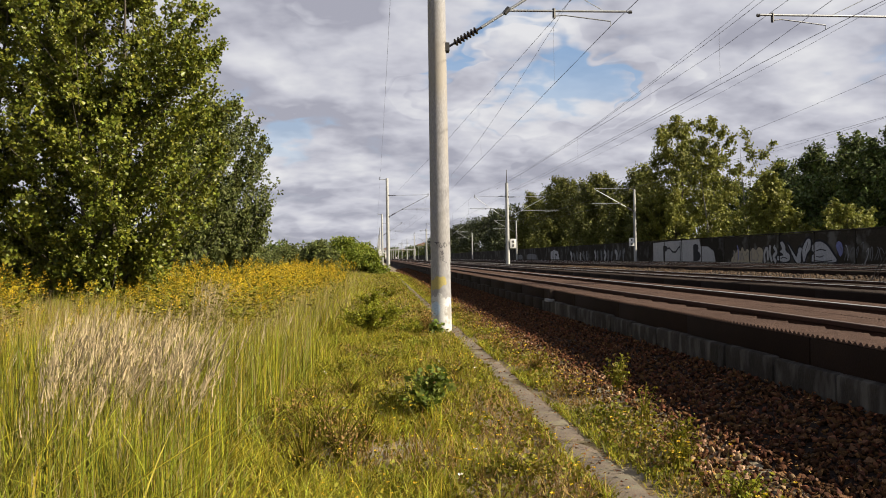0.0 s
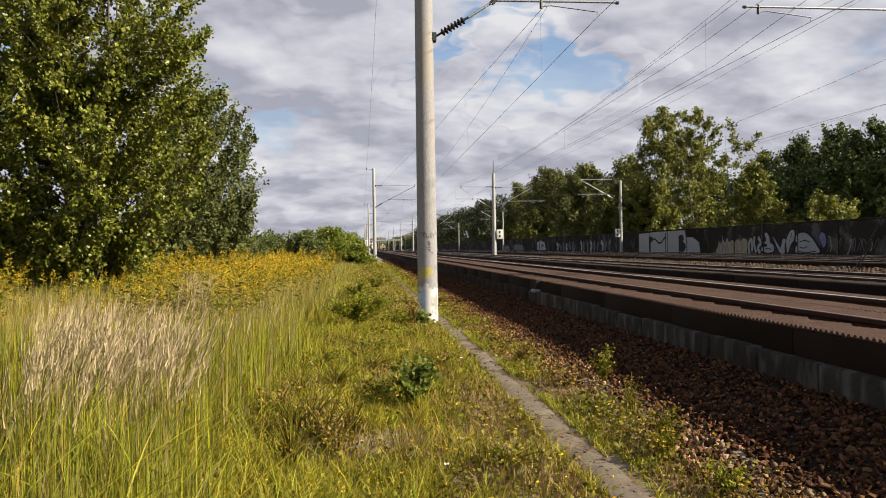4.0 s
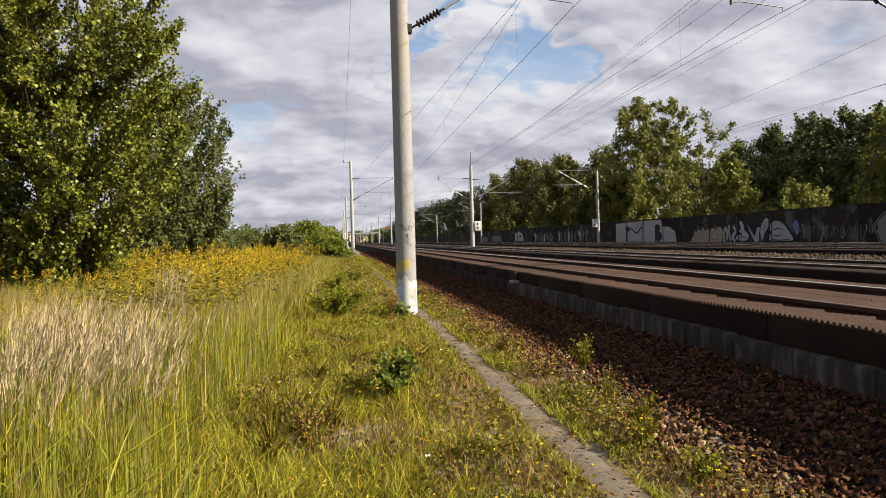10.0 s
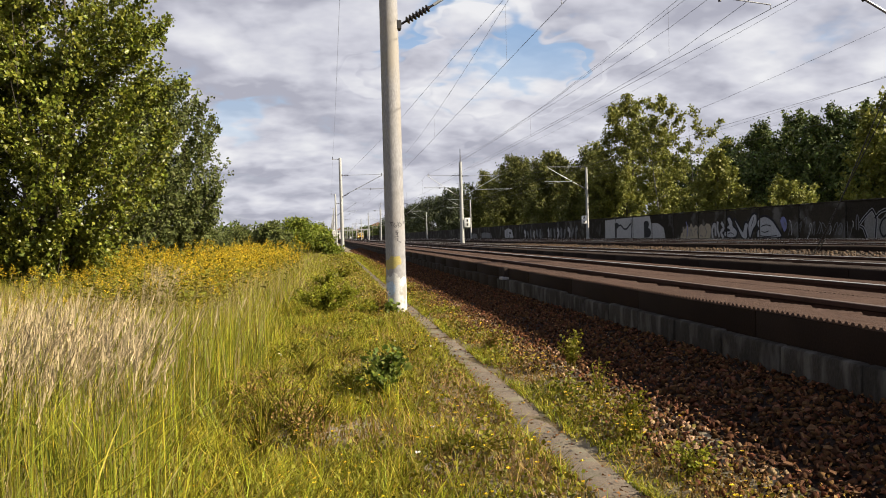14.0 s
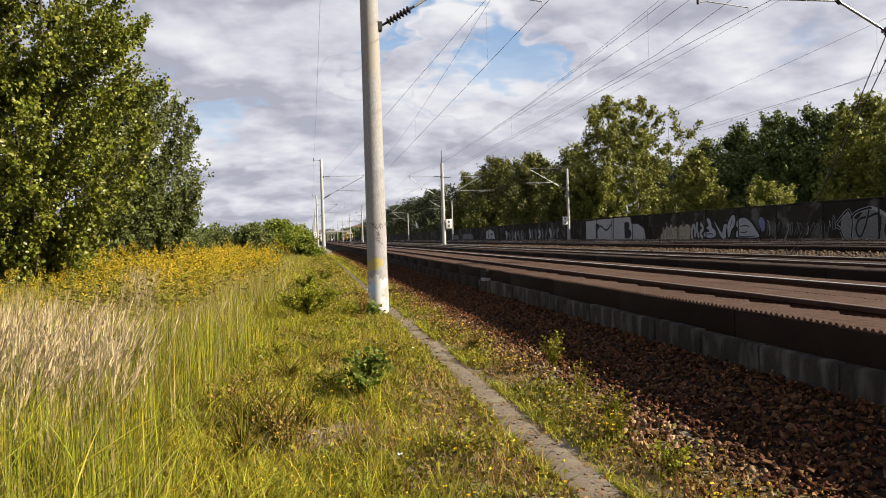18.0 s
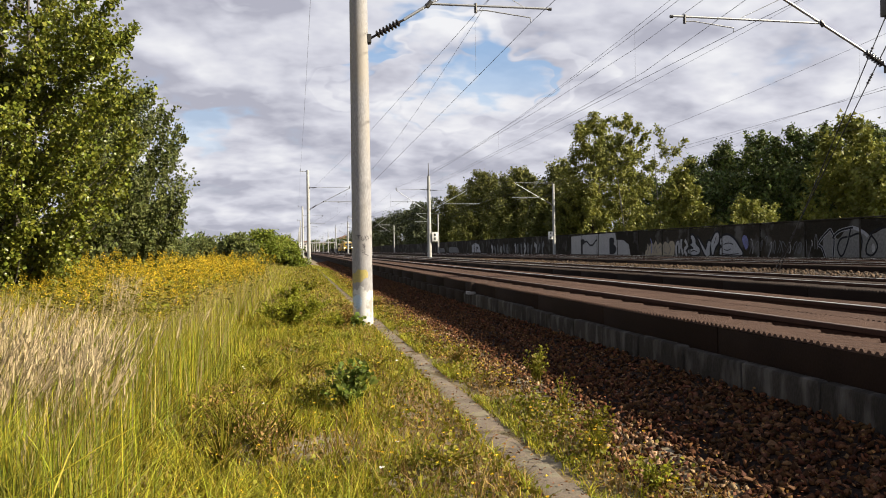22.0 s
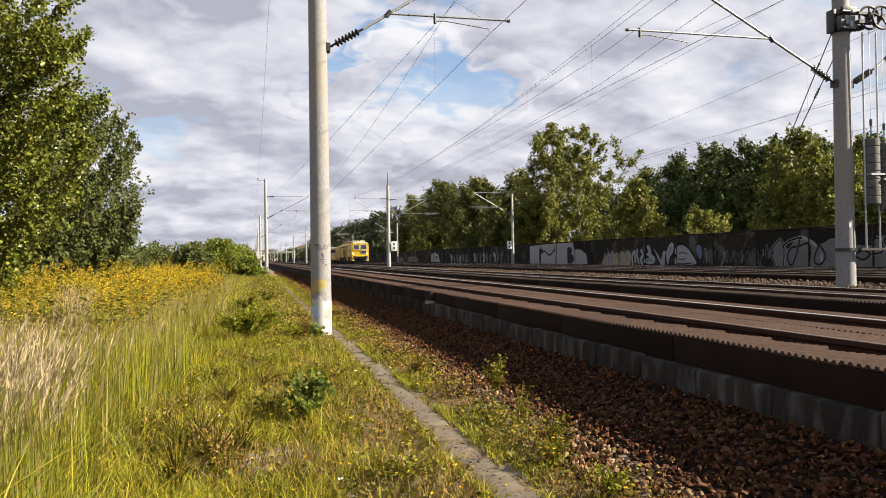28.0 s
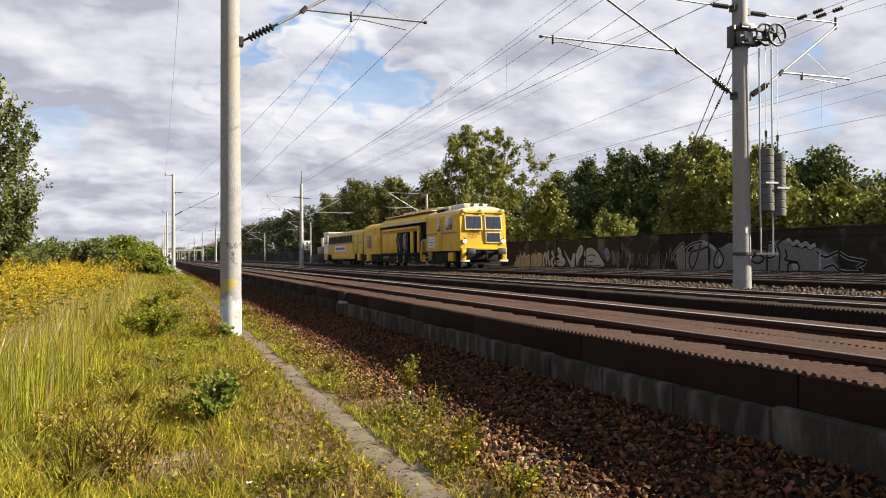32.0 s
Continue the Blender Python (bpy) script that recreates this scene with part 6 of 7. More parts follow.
x, y = scatter(11000, (-33, -2), (3.8, 13), 0.8)
x, y = keep(x, y, 0.75 * reed_weight(x, y) * smooth01(4.2, 5.2, y))
h = 0.82 * rng.uniform(.55, 1.15, len(x))
plumes(x, y, h, .32, .009, PLUME, "reed_plumes", "pale feathery reed-grass plumes swaying over the meadow")
x, y = scatter(2600, (-34, 2), (4, 26), 1.0)
x, y = keep(x, y, 0.6 * (1 - path_weight(x, y)) * (1 - .6 * gold_weight(x, y)))
plumes(x, y, 0.80 * rng.uniform(.55, 1.1, len(x)), .15, .009, PLUME, "grass_plumes", "scattered pale grass seed heads", 9)

x, y = scatter(150, (-13.2, -11.6), (13.5, 16.5), 1.0)
plumes(x, y, 1.0 * rng.uniform(.7, 1.1, len(x)), .28, .010, PLUME, "reed_plumes", "pale reed-grass tuft among the goldenrod", 10)
# withered brown stalks before the poplar
x, y = scatter(9000, (-32, -14), (9.5, 19), 1.0)
x, y = keep(x, y, np.clip(patch_noise(x, y, 1.2, 21) * 1.8 - .3, .05, 1))
V, F, _, _ = blades(x, y, .62 * rng.uniform(.4, 1.2, len(x)), np.full(len(x), .011), rng.uniform(.1, .5, len(x)))
stuff("withered_stalks", V, F, HERB_BROWN, "withered brown stalks in the meadow", "grass")

# farther meadow, coarser
x, y = scatter(46000, (-36, 4), (24, 75), 1.2, 1.0)
x, y = keep(x, y, 1 - 0.6 * gold_weight(x, y) * (y < 60))
h = 0.55 * rng.uniform(.4, 1.2, len(x)) * (1 - 0.62 * smooth01(-1.6, .2, x))
V, F, _, _ = blades(x, y, h, 0.026 * rng.uniform(.7, 1.5, len(x)), rng.uniform(.1, .6, len(x)), segs=2)
stuff("far_grass", V, F, GRASS, "meadow grass along the far verge", "grass")
x, y = scatter(32000, (-36, 4), (18, 75), 1.0, 1.0)
h = 0.6 * rng.uniform(.4, 1.2, len(x)) * (1 - 0.62 * smooth01(-1.6, .2, x))
V, F, _, _ = blades(x, y, h, 0.024 * rng.uniform(.7, 1.5, len(x)), rng.uniform(.1, .6, len(x)), segs=2)
stuff("far_dry_grass", V, F, GRASS_DRY, "dry grass along the far verge", "grass")

# goldenrod: leafy stems with arching yellow sprays
x, y = scatter(17000, (-36, 1.5), (9.5, 55), 0.85, -.8)
x, y = keep(x, y, gold_weight(x, y) * np.clip(patch_noise(x, y, .75, 2) * 2.2 - .35, .06, 1) * (1 - .5 * smooth01(40, 60, y)))
h = (.55 + .45 * smooth01(11, 15, y)) * 1.12 * rng.uniform(.6, 1.12, len(x)) * (.45 + 1.0 * patch_noise(x, y, 1.3, 5))
V, F, tips, lean = blades(x, y, h, np.full(len(x), .012), rng.uniform(.05, .25, len(x)), segs=2)
stuff("goldenrod_stems", V, F, HERB, "leafy green goldenrod stems", "goldenrod")
n = len(x)
per = 12
idx = np.repeat(np.arange(n), per)
u = np.tile(np.linspace(.10, .90, per), n)
c = np.stack([x[idx], y[idx], ground_z(x, y)[idx] + h[idx] * u], 1)
c[:, :2] += (tips[idx][:, :2] - np.stack([x, y], 1)[idx]) * (u ** 1.8)[:, None]
d = rng.normal(size=c.shape)
d[:, 2] = .35
V, F = leaf_cards(c, d, .12 * rng.uniform(.6, 1.3, len(idx)), .15, True, .17)
stuff("goldenrod_leaves", V, F, HERB, "narrow green goldenrod leaves", "goldenrod")
per = 42
bloom = np.flatnonzero(rng.uniform(0, 1, n) < np.clip(patch_noise(x, y, 1.15, 9) * 3.0 - .35, .25, 1) * (.30 + .62 * smooth01(13, 20, y)))
idx = np.repeat(bloom, per)
k = rng.uniform(0, 1, len(idx))
a = rng.uniform(0, 2 * math.pi, len(idx))
out = .012 + .085 * (1 - k) * rng.uniform(.2, 1, len(idx))
c = tips[idx] + np.stack([np.cos(a) * out, np.sin(a) * out, .20 * k - .17 + .04 * rng.normal(size=len(idx))], 1)
d = np.stack([np.cos(a), np.sin(a), .9 * k + .1], 1) + .3 * rng.normal(size=(len(idx), 3))
V, F = leaf_cards(c, d, .036 * rng.uniform(.5, 1.3, len(idx)), .1, True, .28)
stuff("goldenrod_flowers", V, F, GOLD, "yellow goldenrod flower sprays", "goldenrod")

# trodden verge: short grass, low herbs and small yellow flowers
def verge(n, lo, hi, dist, power):
    y = dist[0] + (dist[1] - dist[0]) * rng.uniform(0, 1, n) ** power
    x = rng.uniform(lo, hi, n)
    return x, y


def bare(x, y):
    worn = smooth01(.35, 1.1, x) * smooth01(1.75, 1.6, x) * (.35 + .65 * patch_noise(x, y, .9, 11))
    spots = np.exp(-((x + .42) / .26) ** 2 - ((y - 6.6) / .35) ** 2) + 1.2 * np.exp(-((x - 1.08) / .26) ** 2 - ((y - 6.2) / 1.1) ** 2) + .8 * np.exp(-((x - .55) / .3) ** 2 - ((y - 4.6) / .35) ** 2)
    return np.clip(patch_noise(x, y, 1.9, 8) * 2.9 - .72 - .8 * worn - 1.1 * spots, 0.03, 1)


for lo, hi, n, nm in ((-1.6, 1.38, 125000, "short_grass"), (1.73, 2.2, 15000, "short_grass")):
    x, y = verge(n, lo, hi, (3.0, 70), 1.9)
    if hi < 1.5:
        x, y = keep(x, y, np.maximum(path_weight(x, y), .1) * bare(x, y))
    else:
        x, y = keep(x, y, bare(x, y) * (1.0 - smooth01(1.85, 2.2, x + .1 * np.sin(y * 1.7))))
    h = 0.105 * rng.uniform(.4, 1.7, len(x)) * (0.7 + .7 * patch_noise(x, y, 2.3, 6)) * (1 + .9 * smooth01(.3, -.9, x)) * np.where(x > 1.6, .6, 1)
    V, F, _, _ = blades(x, y, h, 0.006 * rng.uniform(.7, 1.6, len(x)) * (1 + 0.05 * y), rng.uniform(.3, 1.1, len(x)), segs=2)
    stuff(nm, V, F, GRASS, "short green grass on the trodden verge", "grass")
for lo, hi, n in ((-1.3, 1.40, 80000), (1.74, 2.4, 26000)):
    x, y = verge(n, lo, hi, (3.0, 60), 1.8)
    if hi < 1.5:
        x, y = keep(x, y, np.maximum(path_weight(x, y), .05) * bare(x + 3, y) * .9)
    else:
        x, y = keep(x, y, bare(x, y) * (1.05 - smooth01(1.9, 2.35, x + .12 * np.sin(y * 1.7))))
    c = np.stack([x, y, ground_z(x, y) + .10 * rng.uniform(0, 1, len(x)) ** 1.3 * np.where(x > 1.6, .4 + .6 * smooth01(1.75, 2.1, x), 1)], 1)
    d = rng.normal(size=c.shape)
    d[:, 2] = np.abs(d[:, 2]) * .6 + .1
    V, F = leaf_cards(c, d, .024 * rng.uniform(.5, 1.5, len(x)) * (1 + .06 * y), .12)
    stuff("low_herbs", V, F, HERB, "low green herbs creeping over the verge", "herbs")
x, y = verge(60000, -1.1, 2.45, (3.0, 50), 1.7)
x, y = keep(x, y, np.where((x > 1.38) & (x < 1.78), 0, 1.0) * np.where(x > 1.5, 1.1 - smooth01(1.95, 2.4, x), .75) * np.maximum(path_weight(x, y), .05) * (1.2 - bare(x, y)))
h = .15 * rng.uniform(.3, 1.4, len(x)) * np.where(x > 1.5, .55, 1)
V, F, tips, _ = blades(x, y, h, 0.005 * rng.uniform(.7, 1.6, len(x)) * (1 + 0.05 * y), rng.uniform(.2, .9, len(x)), segs=2)
stuff("dry_herbs", V, F, HERB_BROWN, "reddish-brown dried herbs", "herbs")

x, y = verge(30000, 1.76, 2.5, (3.0, 45), 1.7)
x, y = keep(x, y, bare(x + 1, y * 1.3) * (1.1 - smooth01(1.95, 2.5, x)))
c = np.stack([x, y, ground_z(x, y) + .13 * rng.uniform(0, 1, len(x)) ** 1.2 * (.35 + .65 * smooth01(1.78, 2.1, x))], 1)
d = rng.normal(size=c.shape)
d[:, 2] = np.abs(d[:, 2]) * .7 + .1
V, F = leaf_cards(c, d, .014 * rng.uniform(.5, 1.5, len(x)) * (1 + .06 * y), .12)
stuff("ochre_herbs", V, F, HERB_OCHRE, "ochre and brown withered herbs at the ballast's edge", "herbs")

def strip_litter(n):
    """Dead leaves, straw and grit on and beside the trough lids."""
    y = 2.5 + 30 * rng.uniform(0, 1, n) ** 1.6
    x = np.where(rng.uniform(0, 1, n) < .5, rng.uniform(1.40, 1.67, n), rng.normal(1.30, .13, n))
    c = np.stack([x, y, np.maximum(ground_z(1.545, y), ground_z(x, y)) + np.where((x > 1.40) & (x < 1.67), .036, .012)], 1)
    d = rng.normal(size=c.shape) * np.array([1, 1, .12])
    V, F = leaf_cards(c, d, .026 * rng.uniform(.3, 1.5, n), .05, True, .25)
    tagged(new("strip_litter", array_mesh("strip_litter", V, F, LITTER)), "brown dead leaves and straw on the trough lids", "dead leaves", kind="stuff")


strip_litter(2600)

# tufts hanging over the strip's edges
n = 24000
y = 3 + 62 * rng.uniform(0, 1, n) ** 1.5
side = rng.uniform(0, 1, n) < .5
x = np.where(side, 1.412 - .06 * rng.uniform(0, 1, n), 1.668 + .07 * rng.uniform(0, 1, n))
x, y = keep(x, y, np.clip(patch_noise(x * 3, y, 2.1, 13) * 2.4 - .7, .05, 1))
V, F, _, _ = blades(x, y, .07 * rng.uniform(.4, 1.5, len(x)) * (1 + .03 * y), .0055 * rng.uniform(.7, 1.5, len(x)) * (1 + .05 * y), rng.uniform(.6, 1.3, len(x)), segs=2)
stuff("edge_grass", V, F, GRASS, "short grass tufts hanging over the concrete strip", "grass")

# meadow round and behind the standpoint
for n, mat, nm, label, hh in ((44000, GRASS, "meadow_grass", "meadow grass round the standpoint", .34), (9000, GRASS_DRY, "meadow_straw", "dry blades in the meadow", .42)):
    x, y = rng.uniform(-10, 2.2, n), rng.uniform(-6.5, 7, n)
    k = ((y < 3.0) | (x < -.62 * y - .4)) & ((x < 1.36) | (x > 1.74))
    x, y = x[k], y[k]
    V, F, _, _ = blades(x, y, hh * rng.uniform(.35, 1.2, len(x)) * (1 - .6 * smooth01(-1.4, -.3, x)) * (.35 + .65 * smooth01(.5, 1.6, np.hypot(x, y))), .022 * rng.uniform(.6, 1.5, len(x)), rng.uniform(.1, .9, len(x)), segs=2)
    stuff(nm, V, F, mat, label, "grass")

# light tufts of longer grass on the verge
cx, cy = verge(150, -1.0, 1.30, (3.0, 16), 1.3)
cx, cy = keep(cx, cy, .25 + .75 * bare(cx, cy))
k = np.repeat(np.arange(len(cx)), 70)
spread = rng.uniform(.03, .12, len(cx))[k]
x, y = cx[k] + rng.normal(size=len(k)) * spread, cy[k] + rng.normal(size=len(k)) * spread
h = rng.uniform(.14, .34, len(cx))[k] * rng.uniform(.4, 1.2, len(k))
V, F, _, _ = blades(x, y, h, .005 * rng.uniform(.6, 1.5, len(k)) * (1 + .04 * y), rng.uniform(.1, .9, len(k)), (.2, 0), 3)
stuff("grass_tufts", V, F, GRASS, "light green tufts of longer grass on the verge", "grass")

# small yellow flowers on thin stalks
x1, y1 = verge(1500, -1.2, 1.35, (3.2, 32), 1.5)
x2, y2 = verge(560, 1.76, 2.12, (3.2, 32), 1.5)
x, y = np.concatenate([x1, x2]), np.concatenate([y1, y2])
x, y = keep(x, y, np.clip(patch_noise(x, y, 1.3, 4) * 1.8 - .4, .1, 1))
h = rng.uniform(.08, .30, len(x))
V, F, tips, _ = blades(x, y, h, np.full(len(x), .004), rng.uniform(.1, .4, len(x)), segs=2)
stuff("flower_stalks", V, F, HERB, "thin flower stalks", "flowers")


def flower_heads(tips, size, mat, name, label):
    n = len(tips)
    per = 5
    idx = np.repeat(np.arange(n), per)
    a = np.tile(np.arange(per) * 2 * math.pi / per, n) + np.repeat(rng.uniform(0, 6, n), per)
    d = np.stack([np.cos(a), np.sin(a), np.full(len(a), .35)], 1)
    V, F = leaf_cards(tips[idx], d, size * np.repeat(rng.uniform(.6, 1.3, n), per), .05)
    stuff(name, V, F, mat, label, "flowers")


flower_heads(tips, .013, PETAL, "yellow_flowers", "small yellow flowers on the verge")
x, y = verge(9, -1.6, 1.2, (3.4, 9), 1.0)
V, F, tips, _ = blades(x, y, rng.uniform(.15, .5, len(x)), np.full(len(x), .004), rng.uniform(.1, .4, len(x)), segs=2)
stuff("white_stalks", V, F, HERB, "thin flower stalks", "flowers")
flower_heads(tips, .016, PETAL_W, "white_flowers", "a few small white flowers")


def leafy_plant(x, y, h, r, n, size, mat, label, seed, stems=14, name="weed_plant", group="weeds on the verge"):
    q = np.random.default_rng(seed)
    t = thing(name, x, y, float(ground_z(x, y)), label, "plant", group)
    s = Shape()
    ends = []
    for i in range(stems):
        a = q.uniform(0, 2 * math.pi)
        rr = r * math.sqrt(q.uniform(.05, 1))
        hh = h * q.uniform(.55, 1) * (1 - .3 * rr / r)
        m = (rr * .35 * math.cos(a), rr * .35 * math.sin(a), hh * .6)
        e = (rr * math.cos(a), rr * math.sin(a), hh)
        s.tube([(0.04 * math.cos(a), 0.04 * math.sin(a), -.02), m, e], [.006, .005, .003], 5, False)
        ends.append((m, e))
    part("stalk_tuft", s, HERB, t)
    i = q.integers(0, stems, n)
    u = q.uniform(-.6, 1, n)
    M, E = np.array([e[0] for e in ends])[i], np.array([e[1] for e in ends])[i]
    c = M + (E - M) * u[:, None] + q.normal(size=(n, 3)) * .02
    c[:, 2] = np.maximum(c[:, 2], .02)
    d = q.normal(size=(n, 3))
    d[:, :2] += 1.2 * c[:, :2] / max(r, .01)
    d[:, 2] = q.normal(size=n) * .4 + .4
    V, F = leaf_cards(c, d, size * q.uniform(.6, 1.3, n), .12)
    part("foliage", array_mesh("foliage", V, F, mat), mat, t)


leafy_plant(.47, 7.15, .58, .30, 820, .056, LEAF_WEED, "dark green broad-leaved weed in the short grass", 3, 26)
leafy_plant(.16, 7.5, .34, .17, 260, .034, HERB, "yellow-green weed beside a darker one", 4, 22)
leafy_plant(-.12, 14.4, .84, .60, 2600, .050, LEAF_BRIGHT, "bushy bright green weed on the verge", 5, 30)
leafy_plant(.22, 16.2, .70, .50, 1500, .050, LEAF_BRIGHT, "bushy bright green weed on the verge", 6, 24)
leafy_plant(.80, 14.9, .36, .42, 420, .055, LEAF_BRIGHT, "low green weeds round the mast's foot", 7, 20)
leafy_plant(1.13, 14.55, .38, .14, 90, .10, LEAF_WEED, "dark leafy weed at the mast's foot", 8)
leafy_plant(-.1, 22, .8, .6, 700, .075, LEAF_BRIGHT, "bushy green weed on the verge", 9, 24)
leafy_plant(.45, 27, .7, .55, 560, .075, HERB, "bushy green weed on the verge", 10, 22)
leafy_plant(2.42, 7.6, .46, .17, 420, .030, HERB, "feathery green weed at the edge of the ballast", 11, 18)
leafy_plant(-.42, 6.2, .56, .26, 480, .018, HERB_BROWN, "reddish-brown dried herb clump", 12, 24)
leafy_plant(-.28, 5.75, .48, .22, 360, .018, HERB_BROWN, "reddish-brown dried herb clump", 14, 30)
leafy_plant(-.74, 6.9, .46, .22, 500, .022, HERB_BROWN, "reddish-brown dried herb clump", 13, 20)
leafy_plant(-.20, 5.5, .48, .16, 220, .022, HERB_BROWN, "reddish-brown dried herb clump", 18, 14)
leafy_plant(2.15, 5.4, .36, .16, 220, .026, HERB, "small yellow-green weed beside the trough", 14)
for k, (px, py, ph, pr_) in enumerate(((-.55, 6.05, .5, .2), (-.1, 6.0, .46, .17), (-.62, 7.7, .42, .3), (-.3, 8.3, .36, .3), (.1, 9.3, .3, .3), (-.5, 5.2, .5, .14), (-.05, 10.2, .3, .3))):
    leafy_plant(px, py, ph, pr_, 240, .016, HERB_BROWN if k % 2 == 0 else HERB_OCHRE, "reddish-brown dried herb clump", 40 + k, 34)
leafy_plant(-.55, 9.4, .34, .34, 420, .034, HERB, "low green weed clump with yellow flowers", 15, 20)
leafy_plant(.95, 5.0, .24, .24, 280, .028, HERB, "low green weed clump", 16)
leafy_plant(.20, 11.0, .30, .34, 380, .034, LEAF_BRIGHT, "low bright green weed clump", 17, 18)
leafy_plant(1.0, 9.6, .22, .24, 240, .030, HERB, "low green weed clump", 19)
leafy_plant(.65, 12.6, .28, .36, 380, .034, LEAF_BRIGHT, "low bright green weed clump", 20, 18)
leafy_plant(2.02, 5.0, .34, .15, 260, .022, HERB, "small yellow-flowered weed at the edge of the ballast", 51, 16)
leafy_plant(2.20, 6.2, .42, .12, 160, .022, HERB, "thin tall weed at the edge of the ballast", 52, 10)
leafy_plant(1.95, 9.4, .30, .2, 240, .026, HERB_OCHRE, "ochre weed clump beside the trough", 53, 16)
leafy_plant(.93, 14.5, .66, .20, 620, .030, HERB_BROWN, "rust-brown dried weed before the mast's foot", 54, 14)
leafy_plant(2.06, 4.2, .26, .16, 240, .026, LEAF_BRIGHT, "low bright green weed on the ballast's edge", 55, 14)

# ---------------------------------------------------------------- yellow track-maintenance machine; front at y = 0, rail top at z = 0
def make_train():
    t = thing("track_machine", TRACK_C, 39.4, RAIL_Z2 + .004, "long yellow track-tamping machine with lit headlamps rolling on the rails", "rail vehicle")
    t.scale = (.955, .935, .935)
    S = Shape
    # front cab and machinery section
    front = [(-1.5, 1.05), (-1.5, 3.22), (-1.40, 3.40), (-1.05, 3.56), (-.5, 3.64), (.5, 3.64), (1.05, 3.56), (1.40, 3.40), (1.5, 3.22), (1.5, 1.05)]
    body = part("cab_body", S().prism(front, "y", .35, 6.0), YELLOW, t, smooth=25)
    # slightly raked nose
    nose = S()
    lo = [(x * .97, -.02 if z < 2.3 else -.02 + (z - 2.3) * .16, z) for x, z in front]
    hi = [(x, .36, z) for x, z in front]
    n = len(front)
    nose.add(lo + hi, [tuple(range(n))] + [(i, (i + 1) % n, n + (i + 1) % n, n + i) for i in range(n)])
    part("nose", nose, YELLOW, t, smooth=25)

    def front_y(z):
        return -.02 if z < 2.3 else -.02 + (z - 2.3) * .16
    for x0, x1, z0, z1 in ((-1.10, -.16, 2.36, 3.10), (.16, 1.10, 2.36, 3.10), (.18, 1.02, 1.58, 2.10)):
        fr = S()
        w = .075
        v = []
        for z in (z0 - w, z1 + w):
            for x in (x0 - w, x1 + w):
                v.append((x, front_y(z) - .035, z))
        for z in (z0 - w, z1 + w):
            for x in (x0 - w, x1 + w):
                v.append((x, front_y(z) + .05, z))
        fr.add(v, [(0, 1, 3, 2), (4, 5, 7, 6), (0, 1, 5, 4), (2, 3, 7, 6), (0, 2, 6, 4), (1, 3, 7, 5)])
        f = part("window_frame", fr, CREAM, t, "pale rounded window frame")
        g = [(x, front_y(z) - .045, z) for z in (z0, z1) for x in (x0, x1)] + [(x, front_y(z) - .02, z) for z in (z0, z1) for x in (x0, x1)]
        part("pane", S().add(g, [(0, 1, 3, 2), (4, 5, 7, 6), (0, 1, 5, 4), (2, 3, 7, 6), (0, 2, 6, 4), (1, 3, 7, 5)]), GLASS, f, "dark glass pane")
        if z0 > 2.3:
            part("wiper", S().tube([((x0 + x1) / 2, front_y(z0) - .07, z0 - .02), ((x0 + x1) / 2 + .12, front_y(z0 + .45) - .06, z0 + .48)], .012, 5), RUBBER, f)
            part("sun_hood", S().add([(x0 - .1, front_y(z1) - .03, z1 + .12), (x1 + .1, front_y(z1) - .03, z1 + .12), (x1 + .1, front_y(z1) - .13, z1 + .20), (x0 - .1, front_y(z1) - .13, z1 + .20), (x0 - .1, front_y(z1) - .03, z1 + .16), (x1 + .1, front_y(z1) - .03, z1 + .16), (x1 + .1, front_y(z1) - .13, z1 + .24), (x0 - .1, front_y(z1) - .13, z1 + .24)],
                 [(0, 1, 2, 3), (4, 5, 6, 7), (0, 1, 5, 4), (1, 2, 6, 5), (2, 3, 7, 6), (3, 0, 4, 7)]), YELLOW, f)
    for x in (-1.22, 1.22):
        h = part("headlight_housing", S().tube([(x, .05, 1.62), (x, -.09, 1.62)], [.15, .14], 20), ROOFW, t, "pale round headlight housing")
        part("headlight", S().tube([(x, -.085, 1.60), (x, -.10, 1.60)], .085, 16), LAMP, h, "lit headlamp")
        part("marker_lamp", S().tube([(x, -.085, 1.78), (x, -.10, 1.78)], .05, 12), RUBBER, h)
        part("front_step", S().box(x - .26, -.22, .38, x + .26, -.02, .50, .02), ROOFW, t, "pale front step")
        b = part("buffer", S().tube([(x * .72, .05, 1.02), (x * .72, -.42, 1.02)], .10, 14), UNDER, t, "dark buffer")
        part("buffer_plate", S().tube([(x * .72, -.42, 1.02), (x * .72, -.48, 1.02)], [.10, .10], 12).box(x * .78 - .27, -.50, .82, x * .78 + .27, -.42, 1.20, .06), RUBBER, b)
        part("handrail", S().tube([(x, -.06, 1.15), (x, -.14, 1.2), (x, -.14, 1.45), (x, -.06, 1.5)], .015, 6), CREAM, t)
    for k in range(4):
        x = -1.0 + k * .24
        part("grab_bar", S().tube([(x, -.06, 1.98), (x + .05, -.12, 2.02), (x + .30, -.12, 2.26), (x + .34, -.05, 2.28)], .016, 6), RUBBER, t, "dark slanted grab bar")
    for x in (-1.22, -.1, 1.22):
        part("top_lamp", S().box(x - .12, -.02, 3.34, x + .12, .16, 3.52, .03), CREAM if x else RUBBER, t, "pale top lamp box")
    part("buffer_beam", S().box(-1.42, -.08, .86, 1.42, .4, 1.12, .03), UNDER, t)
    part("front_skirt", S().box(-1.1, -.03, .45, 1.1, .3, .86, .03), UNDER, t)
